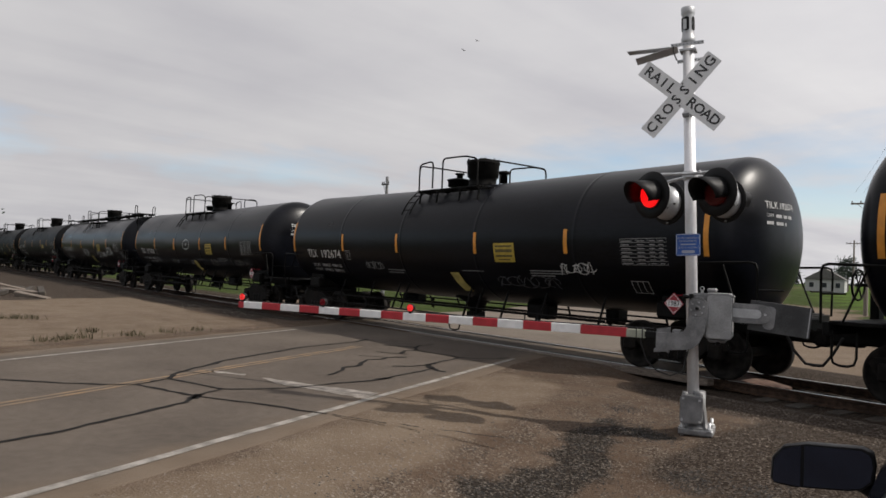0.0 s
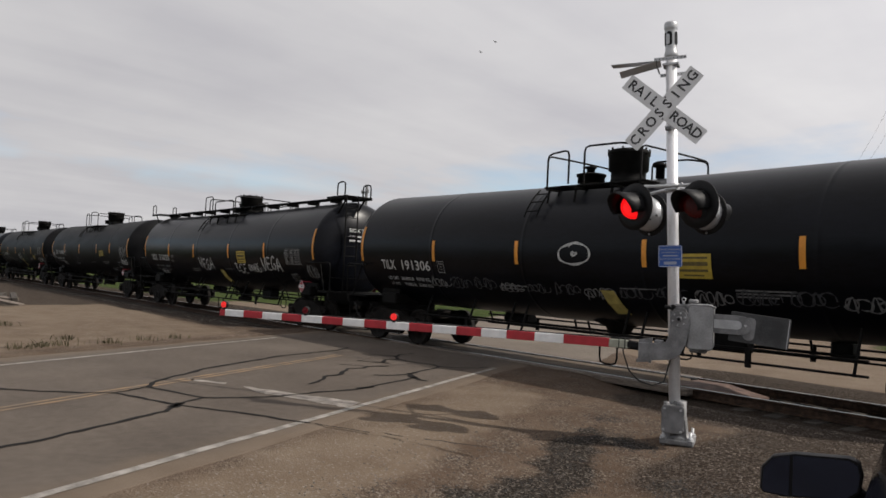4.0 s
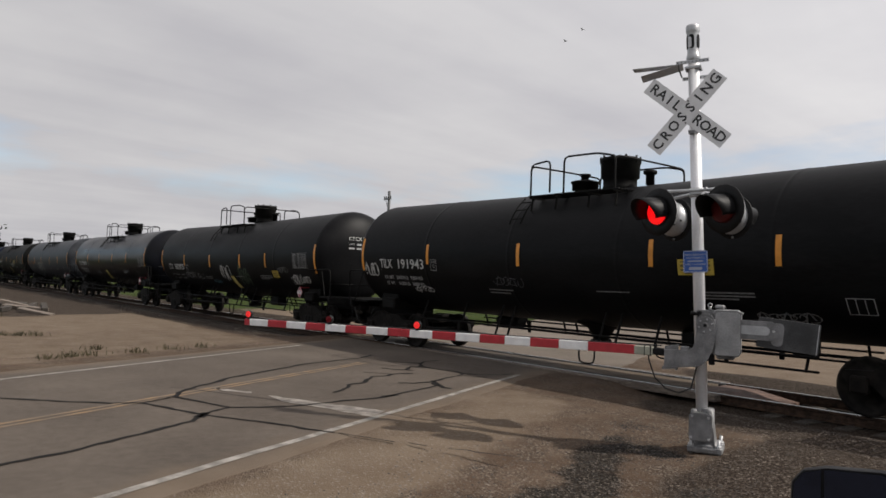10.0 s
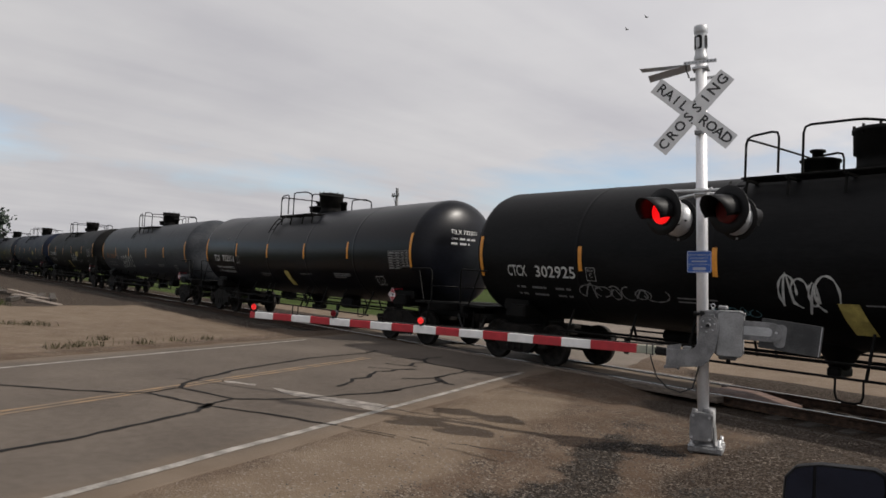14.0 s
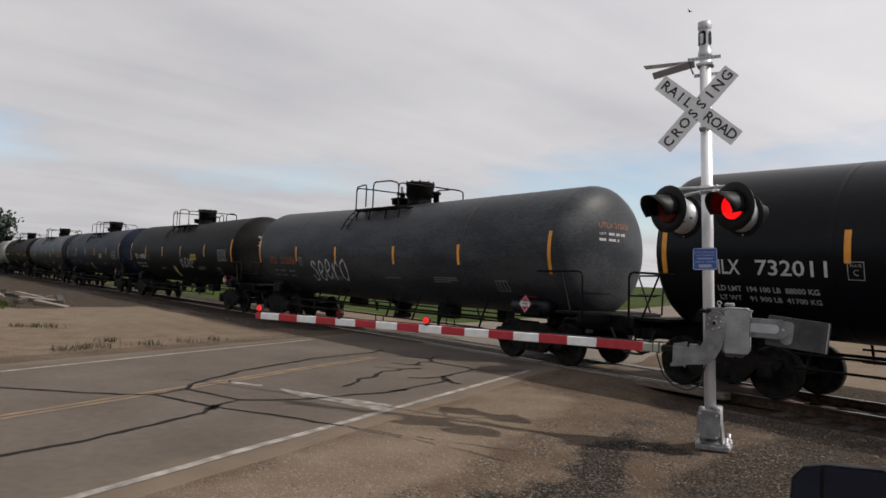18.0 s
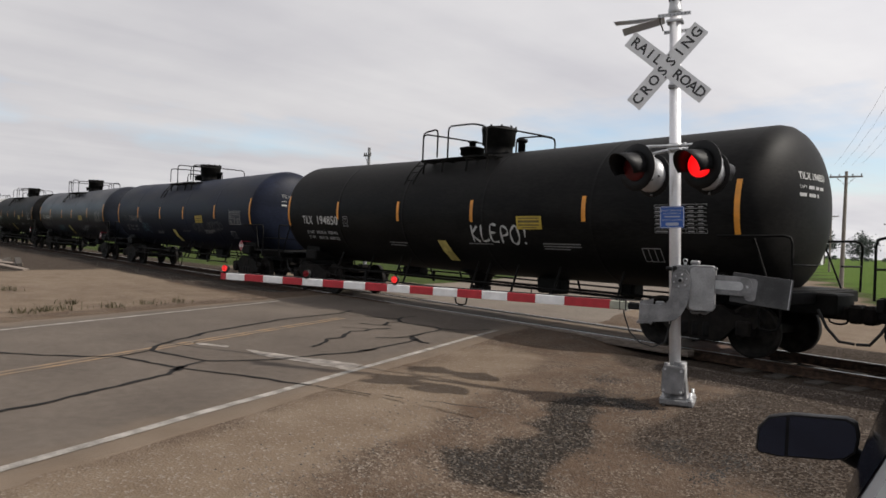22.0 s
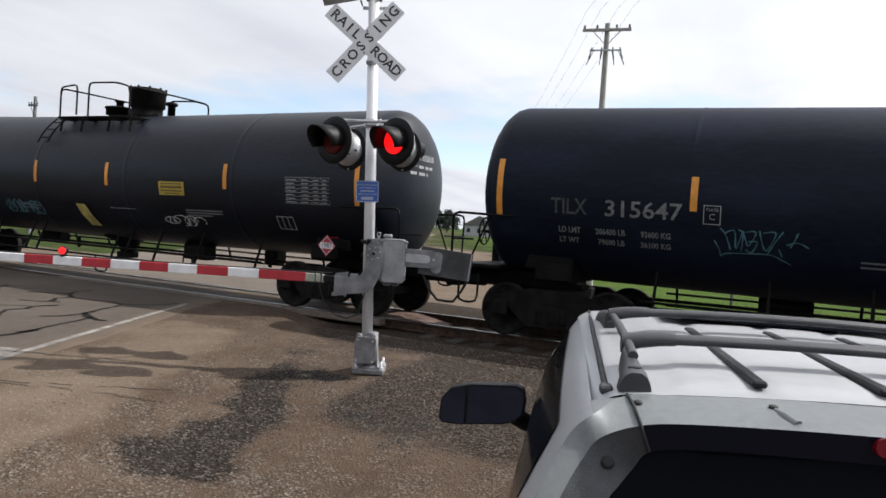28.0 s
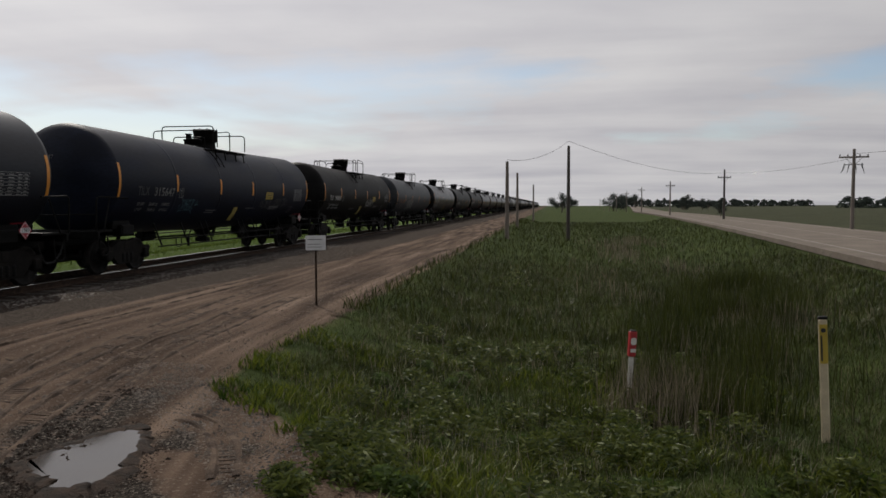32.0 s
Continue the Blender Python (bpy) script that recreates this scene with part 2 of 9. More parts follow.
MAT = dict(
    black_tank=material("black tank paint", (0.0026, 0.0030, 0.0048), 0.32, vary=0.35, scale=0.7, second=(0.0046, 0.0054, 0.0084), bump=0.02, bump_scale=20, spec=0.16, stretch=(0.6, 1, 2.2)),
    navy_tank=material("faded dark blue tank paint", (0.0065, 0.0090, 0.0185), 0.52, vary=0.3, scale=0.7, second=(0.0098, 0.0132, 0.026), bump=0.03, bump_scale=20, spec=0.12, stretch=(0.6, 1, 2.2)),
    brown_tank=material("dusty black tank paint", (0.0055, 0.0054, 0.0055), 0.55, vary=0.35, scale=0.8, second=(0.011, 0.0105, 0.010), bump=0.04, bump_scale=20, spec=0.085, stretch=(0.6, 1, 2.2)),
    grey_tank=material("weathered grey tank paint", (0.031, 0.034, 0.040), 0.48, vary=0.3, scale=0.8, second=(0.049, 0.052, 0.058), bump=0.04, bump_scale=20, spec=0.12, stretch=(0.6, 1, 2.2)),
    pale_tank=material("pale grey tank paint", (0.22, 0.22, 0.22), 0.45, vary=0.25, scale=0.8, second=(0.3, 0.3, 0.29), stretch=(0.6, 1, 2.2)),
    black_steel=material("black grimy steel", (0.004, 0.0039, 0.0038), 0.65, vary=0.3, scale=5, second=(0.008, 0.0076, 0.0072), bump=0.1, spec=0.10),
    truck_steel=material("rusty dark truck casting", (0.006, 0.0052, 0.0048), 0.8, vary=0.4, scale=6, second=(0.013, 0.011, 0.0095), bump=0.3, spec=0.12),
    wheel_steel=material("worn wheel steel", (0.009, 0.008, 0.0074), 0.7, vary=0.4, scale=8, second=(0.020, 0.0175, 0.0155), bump=0.1, spec=0.12),
    bright_steel=material("polished rail steel", (0.26, 0.25, 0.24), 0.32, 1.0, vary=0.2, scale=3),
    rust=material("rusted rail steel", (0.032, 0.020, 0.014), 0.8, 0.1, vary=0.4, scale=9, second=(0.065, 0.040, 0.027), bump=0.3, spec=0.2),
    orange=material("orange reflective tape", (0.62, 0.25, 0.025), 0.45, vary=0.15, scale=6, random_tone=0.12),
    white_paint=material("white lettering paint", (0.46, 0.46, 0.45), 0.6, vary=0.12, scale=12),
    dull_paint=material("worn white lettering", (0.15, 0.15, 0.15), 0.7, vary=0.3, scale=20),
    red_letter=material("orange-brown lettering", (0.22, 0.075, 0.02), 0.7, vary=0.2, scale=14),
    teal_spray=material("teal spray paint", (0.065, 0.15, 0.18), 0.6, vary=0.25, scale=14),
    white_spray=material("white spray paint", (0.42, 0.42, 0.41), 0.6, vary=0.25, scale=14),
    yellow=material("yellow placard enamel", (0.40, 0.29, 0.035), 0.5, vary=0.15, scale=8),
    olive_block=material("weathered yellow-green paint", (0.115, 0.12, 0.018), 0.8, vary=0.35, scale=9, second=(0.20, 0.20, 0.04), bump=0.2),
    panel_ink=material("worn dark panel print", (0.10, 0.075, 0.02), 0.6, vary=0.3, scale=14),
    pale_yellow=material("faded yellow panel", (0.42, 0.34, 0.10), 0.6, vary=0.25, scale=6),
    placard_red=material("red placard sheeting", (0.27, 0.016, 0.030), 0.45, vary=0.12, scale=12), red=material("red enamel", (0.33, 0.022, 0.026), 0.45, vary=0.15, scale=8),
    galv=material("brushed aluminium", (0.40, 0.405, 0.415), 0.42, 0.55, vary=0.15, scale=6, bump=0.04),
    galv_box=material("grey weathered aluminium casting", (0.17, 0.17, 0.174), 0.55, 0.3, vary=0.3, scale=7, bump=0.08, bump_scale=30),
    mast=material("bright aluminium tube", (0.70, 0.70, 0.72), 0.4, 0.35, vary=0.08, scale=3, bump=0.02),
    sign_white=material("white reflective sheeting", (0.62, 0.62, 0.63), 0.45, vary=0.07, scale=8),
    sign_black=material("black sign ink", (0.02, 0.02, 0.022), 0.5, vary=0.2),
    sign_blue=material("blue sign sheeting", (0.016, 0.075, 0.30), 0.4, vary=0.1),
    lamp_black=material("black lamp enamel", (0.006, 0.006, 0.0065), 0.5, vary=0.3, scale=6, spec=0.18),
    lens_off=material("dark red lens", (0.085, 0.008, 0.008), 0.4, vary=0.2, scale=40, coat=0.05, spec=0.2),
    lens_on=material("lit red signal lens", (0.28, 0.004, 0.004), 0.4, vary=0.05, emit=(1.0, 0.006, 0.008, 0.95)),
    arm_red=material("red arm sheeting", (0.36, 0.018, 0.028), 0.4, vary=0.12, scale=10),
    arm_white=material("white arm sheeting", (0.70, 0.70, 0.70), 0.4, vary=0.08, scale=10),
    arm_end=material("unpainted fibreglass", (0.30, 0.31, 0.25), 0.6, vary=0.15, scale=10),
    rubber=material("black rubber", (0.015, 0.015, 0.015), 0.8, vary=0.2, scale=30, bump=0.1),
    asphalt=None, line_white=material("worn white road paint", (0.15, 0.136, 0.118), 0.8, vary=0.25, scale=5, second=(0.27, 0.25, 0.225), bump=0.2, bump_scale=150),
    line_faded=material("faded white road paint", (0.12, 0.103, 0.088), 0.85, vary=0.15, scale=5, second=(0.24, 0.215, 0.19), bump=0.2, bump_scale=150),
    line_yellow=material("worn yellow road paint", (0.11, 0.082, 0.058), 0.85, vary=0.15, scale=3, second=(0.185, 0.118, 0.062), bump=0.2, bump_scale=150),
    crumb=material("crushed old asphalt", (0.009, 0.0082, 0.0074), 0.9, vary=0.5, scale=3, second=(0.028, 0.0255, 0.023), bump=0.3),
    tar=material("crack sealing tar", (0.010, 0.009, 0.0085), 0.85, vary=0.3, scale=12, bump=0.1, spec=0.12),
    tie=material("weathered timber tie", (0.030, 0.024, 0.019), 0.9, vary=0.35, scale=6, second=(0.055, 0.045, 0.036), bump=0.5, random_tone=0.2, stretch=(6, 0.8, 6)),
    ramp_rust=material("rusty brown panel end", (0.085, 0.045, 0.032), 0.85, vary=0.3, scale=6, second=(0.14, 0.085, 0.065), bump=0.3),
    plank=material("timber crossing plank", (0.13, 0.10, 0.08), 0.9, vary=0.3, scale=6, second=(0.2, 0.165, 0.135), bump=0.4, random_tone=0.15, stretch=(0.8, 6, 6)),
    stone=material("grey limestone ballast", (0.066, 0.057, 0.049), 0.9, vary=0.5, scale=3, second=(0.155, 0.138, 0.122), bump=0.3, random_tone=0.3),
    clod=material("dry earth clod", (0.07, 0.048, 0.035), 0.95, vary=0.35, scale=6, second=(0.13, 0.092, 0.068), bump=0.4),
    pale_pole=material("sun-bleached grey pole", (0.30, 0.285, 0.265), 0.9, vary=0.25, scale=4, bump=0.4, stretch=(8, 8, 0.6)),
    wood_pole=material("grey weathered pole", (0.17, 0.145, 0.125), 0.9, vary=0.3, scale=4, bump=0.4, stretch=(8, 8, 0.6)),
    dark_pole=material("dark creosoted pole", (0.06, 0.05, 0.045), 0.9, vary=0.3, scale=4, bump=0.4, stretch=(8, 8, 0.6)),
    car_silver=material("silver metallic car paint", (0.335, 0.34, 0.35), 0.42, 0.10, vary=0.05, scale=2, bump=0.02, bump_scale=300, coat=0.15),
    car_black=material("black car plastic", (0.009, 0.009, 0.010), 0.5, vary=0.2, scale=20, bump=0.05, bump_scale=200, spec=0.2),
    rack_grey=material("dark grey rack plastic", (0.030, 0.030, 0.034), 0.5, vary=0.2, scale=20, bump=0.05, bump_scale=200),
    car_glass=material("dark privacy glass", (0.003, 0.0035, 0.005), 0.05, vary=0.1, scale=3, spec=0.02),
    # underside of the spoiler: shade and reflected sky put into a dark blue base
    lip_shade=material("spoiler underside with shade in the colour", (0.004, 0.006, 0.014), 0.18, vary=0.1, scale=4, spec=0.22),
    cap_grey=material("grey painted tail cap", (0.138, 0.148, 0.150), 0.45, 0.1, vary=0.12, scale=4, bump=0.03, bump_scale=200, coat=0.1),
    trim_grey=material("grained grey pillar plastic", (0.032, 0.034, 0.038), 0.36, vary=0.2, scale=30, bump=0.1, bump_scale=220),
    table_paint=material("white data stencil paint", (0.30, 0.30, 0.30), 0.7, vary=0.2, scale=20),
    mirror=material("dimmed mirror glass", (0.055, 0.078, 0.15), 0.03, 1.0, vary=0.02),
    tail_red=material("red brake lamp lens", (0.13, 0.004, 0.009), 0.3, vary=0.15, scale=10, coat=0.05, spec=0.2),
    post_white=material("weathered white fibreglass", (0.58, 0.57, 0.52), 0.6, vary=0.15, scale=5),
    post_cream=material("cream fibreglass marker", (0.52, 0.44, 0.30), 0.6, vary=0.15, scale=5),
    bark=material("grey-brown bark", (0.09, 0.075, 0.06), 0.95, vary=0.3, scale=5, bump=0.5),
    leaf=material("green leaves", (0.035, 0.062, 0.022), 0.6, vary=0.4, scale=0.6, second=(0.075, 0.115, 0.04), random_tone=0.2),
    # greyed leaf tone: the haze of distance is mixed into this colour
    far_leaf=material("far leaves with haze in the colour", (0.048, 0.060, 0.052), 0.9, vary=0.3, scale=0.3, second=(0.078, 0.095, 0.080), random_tone=0.15, spec=0.1),
    grass_blade=material("green grass blades", (0.028, 0.052, 0.012), 0.55, vary=0.45, scale=0.5, second=(0.075, 0.115, 0.028)),
    dry_blade=material("dry reed stems", (0.11, 0.085, 0.052), 0.7, vary=0.4, scale=1.2, second=(0.26, 0.21, 0.14)),
    house_white=material("grey-white siding", (0.34, 0.34, 0.335), 0.7, vary=0.08, scale=2), house_roof=material("grey shingle roof", (0.12, 0.115, 0.11), 0.9, vary=0.3, scale=4),
    wire=material("dark cable", (0.03, 0.03, 0.03), 0.6), feather=material("dark feathers", (0.03, 0.028, 0.026), 0.8),
    mud=material("wet dark mud", (0.016, 0.011, 0.008), 0.85, vary=0.4, scale=7, second=(0.038, 0.026, 0.019), bump=0.9, bump_scale=34, spec=0.10),
    gravel_stone=material("brown-grey gravel stones", (0.046, 0.036, 0.028), 0.9, vary=0.5, scale=3, second=(0.15, 0.122, 0.10), bump=0.3),
    water=material("muddy puddle water", (0.035, 0.028, 0.022), 0.02, vary=0.2, scale=2, spec=0.7),
    decal=material("pale window decal", (0.26, 0.25, 0.31), 0.5, vary=0.1), glass_dark=material("dark window glass", (0.02, 0.025, 0.03), 0.1))


def foliage(name, lo, hi, through_light=0.45, scale=0.5):
    """Leaf or blade: tone varies by patch and from blade to blade, light passes through."""
    m = bpy.data.materials.new(name)
    m.use_nodes = True
    N, L = m.node_tree.nodes, m.node_tree.links
    p, out = N["Principled BSDF"], N["Material Output"]
    p.inputs["Roughness"].default_value, p.inputs["Specular IOR Level"].default_value = 0.5, 0.26
    co, geo, n1 = N.new("ShaderNodeTexCoord"), N.new("ShaderNodeNewGeometry"), N.new("ShaderNodeTexNoise")
    n1.inputs["Scale"].default_value, n1.inputs["Detail"].default_value = scale, 4
    L.new(co.outputs["Object"], n1.inputs["Vector"])
    add = N.new("ShaderNodeMath")
    add.operation, add.inputs[1].default_value = "MULTIPLY_ADD", 0.6
    L.new(geo.outputs["Random Per Island"], add.inputs[0])
    L.new(n1.outputs[0], add.inputs[2])
    ramp = N.new("ShaderNodeValToRGB")
    e = ramp.color_ramp.elements
    e[0].position, e[1].position = 0.45, 1.12
    e[0].color, e[1].color = (*lo, 1), (*hi, 1)
    L.new(add.outputs[0], ramp.inputs[0])
    L.new(ramp.outputs[0], p.inputs["Base Color"])
    tr, mix = N.new("ShaderNodeBsdfTranslucent"), N.new("ShaderNodeMixShader")
    L.new(ramp.outputs[0], tr.inputs["Color"])
    mix.inputs[0].default_value = through_light
    L.new(p.outputs[0], mix.inputs[1])
    L.new(tr.outputs[0], mix.inputs[2])
    L.new(mix.outputs[0], out.inputs["Surface"])
    return m


MAT["leaf"] = foliage("green leaves", (0.022, 0.045, 0.007), (0.085, 0.13, 0.02), 0.4)
MAT["weed_blade"] = foliage("broad weed leaves", (0.018, 0.038, 0.005), (0.105, 0.126, 0.017), 0.4, 1.4)
MAT["grass_blade"] = foliage("green grass blades", (0.007, 0.0145, 0.0027), (0.046, 0.054, 0.0118), 0.4, 1.1)
MAT["seed_head"] = foliage("pale grass seed heads", (0.13, 0.125, 0.08), (0.30, 0.29, 0.21), 0.5, 1.2)
MAT["dry_weed"] = foliage("dusty brown-green weeds", (0.030, 0.028, 0.014), (0.085, 0.072, 0.040), 0.4, 1.2)
MAT["field_blade"] = foliage("bright field grass", (0.030, 0.055, 0.006), (0.086, 0.118, 0.020), 0.4, 0.9)
MAT["dry_blade"] = foliage("dry reed stems", (0.055, 0.044, 0.032), (0.22, 0.185, 0.14), 0.3, 1.2)

# ------------------------------------------------------------------ mesh helpers
class Shape:
    """Collects simple solids and becomes one mesh."""

    def __init__(self):
        self.v, self.f, self.s = [], [], []

    def add(self, verts, faces, smooth=False):
        k = len(self.v)
        self.v += [tuple(p) for p in verts]
        self.f += [tuple(i + k for i in f) for f in faces]
        self.s += [smooth] * len(faces)
        return self

    def box(self, c, size, chamfer=0.0, turn=None):
        hx, hy, hz = (a / 2 for a in size)
        ch = min(chamfer, hx * 0.9, hy * 0.9, hz * 0.9)
        pts, ids = [], {}
        for sx in (-1, 1):
            for sy in (-1, 1):
                for sz in (-1, 1):
                    if ch <= 0:
                        ids[sx, sy, sz] = (len(pts),) * 3
                        pts.append((sx * hx, sy * hy, sz * hz))
                    else:
                        ids[sx, sy, sz] = (len(pts), len(pts) + 1, len(pts) + 2)
                        pts += [(sx * hx, sy * (hy - ch), sz * (hz - ch)), (sx * (hx - ch), sy * hy, sz * (hz - ch)), (sx * (hx - ch), sy * (hy - ch), sz * hz)]
        faces = []
        ring = ((-1, -1), (1, -1), (1, 1), (-1, 1))
        for s in (-1, 1):
            o = ring if s > 0 else ring[::-1]
            faces.append([ids[s, a, b][0] for a, b in o])
            faces.append([ids[b, s, a][1] for a, b in o])
            faces.append([ids[a, b, s][2] for a, b in o])
        if ch > 0:
            for a in (-1, 1):
                for b in (-1, 1):
                    e = [ids[a, b, -1][0], ids[a, b, 1][0], ids[a, b, 1][1], ids[a, b, -1][1]]
                    faces.append(e if a * b < 0 else e[::-1])
                    e = [ids[-1, a, b][1], ids[1, a, b][1], ids[1, a, b][2], ids[-1, a, b][2]]
                    faces.append(e if a * b < 0 else e[::-1])
                    e = [ids[a, -1, b][0], ids[a, 1, b][0], ids[a, 1, b][2], ids[a, -1, b][2]]
                    faces.append(e if a * b > 0 else e[::-1])
                    for c3 in (-1, 1):
                        t = ids[a, b, c3]
                        faces.append(t if a * b * c3 > 0 else t[::-1])
        c = Vector(c)
        m = turn.to_3x3() if turn else Matrix.Identity(3)
        return self.add([c + m @ Vector(p) for p in pts], faces)

    def tube(self, path, r, n=8, caps=True, radii=None):
        path = [Vector(p) for p in path]
        k, verts, faces = len(path), [], []
        prev = None
        for i, p in enumerate(path):
            d = (path[min(i + 1, k - 1)] - path[max(i - 1, 0)]).normalized()
            if prev is None:
                a = d.orthogonal().normalized()
            else:
                a = (prev - d * prev.dot(d))
                a = a.normalized() if a.length > 1e-6 else d.orthogonal().normalized()
            prev = a
            b = d.cross(a)
            rr = radii[i] if radii else r
            for j in range(n):
                t = 2 * math.pi * j / n
                verts.append(p + (a * math.cos(t) + b * math.sin(t)) * rr)
        for i in range(k - 1):
            for j in range(n):
                j2 = (j + 1) % n
                faces.append((i * n + j, i * n + j2, (i + 1) * n + j2, (i + 1) * n + j))
        self.add(verts, faces, True)
        if caps:
            self.add(verts[:n], [tuple(range(n))[::-1]])
            self.add(verts[-n:], [tuple(range(n))])
        return self

    def lathe(self, profile, n=24, axis="z", at=(0, 0, 0), smooth=True):
        """profile: (radius, height) pairs."""
        verts, faces = [], []
        for r, h in profile:
            for j in range(n):
                t = 2 * math.pi * j / n
                c, s = r * math.cos(t), r * math.sin(t)
                verts.append({"z": (c, s, h), "x": (h, c, s), "y": (s, h, c)}[axis])
        for i in range(len(profile) - 1):
            for j in range(n):
                j2 = (j + 1) % n
                faces.append((i * n + j, i * n + j2, (i + 1) * n + j2, (i + 1) * n + j))
        faces.append(tuple(range(n))[::-1])
        faces.append(tuple(range((len(profile) - 1) * n, len(profile) * n)))
        at = Vector(at)
        k0 = len(self.f)
        self.add([at + Vector(p) for p in verts], faces, smooth)
        self.s[-1] = self.s[-2] = False
        return self

    def slab(self, outline, y0, y1, plane="xz"):
        """Prism over a polygon outline given in the plane, from y0 to y1 across it."""
        n = len(outline)
        mk = {"xz": lambda a, b, c: (a, c, b), "xy": lambda a, b, c: (a, b, c), "yz": lambda a, b, c: (c, a, b)}[plane]
        area = sum(outline[i][0] * outline[(i + 1) % n][1] - outline[(i + 1) % n][0] * outline[i][1] for i in range(n))
        o = outline if (area > 0) else outline[::-1]
        verts = [mk(a, b, y0) for a, b in o] + [mk(a, b, y1) for a, b in o]
        flip = (plane == "xz")
        low, high = tuple(range(n)), tuple(range(n, 2 * n))
        faces = [low if flip else low[::-1], high[::-1] if flip else high]
        for i in range(n):
            j = (i + 1) % n
            q = (i, j, n + j, n + i)
            faces.append(q[::-1] if flip else q)
        return self.add(verts, faces)

    def move(self, m):
        self.v = [tuple(m @ Vector(p)) for p in self.v]
        return self

    def mesh(self, name, mat):
        me = bpy.data.meshes.new(name)
        me.from_pydata(self.v, [], self.f)
        me.polygons.foreach_set("use_smooth", self.s)
        me.materials.append(mat if not isinstance(mat, str) else MAT[mat])
        me.update()
        return me


def part(name, shape, mat, parent, label="", at=None, kind=""):
    """One mesh object under a thing or under a part (parent None: a thing of its own)."""
    me = shape.mesh(name, mat) if isinstance(shape, Shape) else shape
    ob = new(name, me)
    if parent:
        ob.parent = parent
    if at is not None:
        ob.matrix_basis = at
    return tagged(ob, label, kind=kind)


def thing(name, at, label, category, group="", kind=""):
    ob = new(name)
    ob.empty_display_size = 0.2
    ob.matrix_basis = at
    return tagged(ob, label, category, group, kind)


def text_shape(words, size, extrude=0.0, align="LEFT", shear=0.0, bold=0.0):
    """Letters of the built-in font as a Shape in the xy plane."""
    cu = bpy.data.curves.new("letters", "FONT")
    cu.body, cu.size, cu.align_x, cu.align_y, cu.shear, cu.offset = words, size, align, "CENTER", shear, bold
    cu.resolution_u = 2
    ob = bpy.data.objects.new("letters", cu)
    me = bpy.data.meshes.new_from_object(ob)
    s = Shape()
    s.add([v.co for v in me.vertices], [tuple(p.vertices) for p in me.polygons])
    bpy.data.objects.remove(ob)
    bpy.data.meshes.remove(me)
    bpy.data.curves.remove(cu)
    return s


# ------------------------------------------------------------------ ground
ROAD_DIR = Vector((-0.441, 0.8975, 0.0))
ROAD_SIDE = Vector((0.8975, 0.441, 0.0))
TRACK_Y, RAIL_Z = 12.68, 0.02


def road_point(u, w, z=0.0):
    p = ROAD_SIDE * u + ROAD_DIR * w
    return (p.x, p.y, z)


def smooth(a, b, x):
    t = min(1.0, max(0.0, (x - a) / (b - a)))
    return t * t * (3 - 2 * t)


def road_uw(x, y):
    return x * ROAD_SIDE.x + y * ROAD_SIDE.y, x * ROAD_DIR.x + y * ROAD_DIR.y


def highway_y(x):
    """Near edge of the highway that runs on beside the track."""
    return -10.4 - 0.105 * (x - 25) + (0.00018 * min(max(x - 25, 0), 190) ** 2)


def grass_line(x):
    """The dirt lane's border with the grass, on the near side of the track."""
    return 4.58 - 3.2 * smooth(9.5, 4.6, x)


def rut_line(x, y):
    """Across-lane coordinate: wheel tracks bend off the lane towards the lot."""
    return y + 1.5 * smooth(12.0, 0.0, x) * smooth(9.5, 3.5, y)


def ground_height(x, y):
    u, _ = road_uw(x, y)
    lot = smooth(-4.2, -0.5, u) * smooth(8.5, 4.5, y)
    z = -0.32 * lot
    if y < 7:
        edge = grass_line(x)
        d = edge - y
        hw = highway_y(x)
        z += -0.62 * smooth(0.2, 3.6, d) * smooth(3.6, 6.5, x) * smooth(hw + 0.5, hw + 5.0, y)
    if x > 0.5 and 2 < y < 9.5:
        z += 0.055 * noise.noise((x * 0.16, rut_line(x, y) * 1.5, 21.0)) * smooth(0.5, 3.0, x) * smooth(2, 4, y)
    crossing = smooth(-14.5, -13.2, u) * smooth(-2.2, -3.4, u)
    near_track = smooth(10.0, 11.2, y) * smooth(15.6, 14.2, y)
    z -= (1 - crossing) * near_track * 0.16
    z -= (1 - crossing) * smooth(15.0, 19.0, y) * 0.45
    if y > 9.0:
        z -= 0.12 * crossing * smooth(15.5, 22, y)
    r = math.hypot(x, y)
    hw = highway_y(x)
    on_highway = x > 2 and hw - 10.5 < y < hw + 1.0
    z += 0.03 * noise.noise((x * 0.45, y * 0.45, 0)) * (1 - crossing * 0.8)
    z += 0.03 * noise.noise((x * 1.7, y * 1.7, 3.0)) * smooth(2.5, 5.0, x) * (1 if y < grass_line(x) else 0.5)
    if r > 60:
        z += 0.5 * noise.noise((x * 0.006, y * 0.006, 5.0)) * smooth(60, 300, r)
    if on_highway:
        z = min(z, -0.12)
    return z


def grid_lines(lo, hi, step, far, grow=1.22):
    a = [lo + step * i for i in range(int((hi - lo) / step) + 1)]
    s = step
    while a[-1] < far:
        s *= grow
        a.append(a[-1] + s)
    s = step
    b = []
    p = lo
    while p > -far:
        s *= grow
        p -= s
        b.append(p)
    return b[::-1] + a


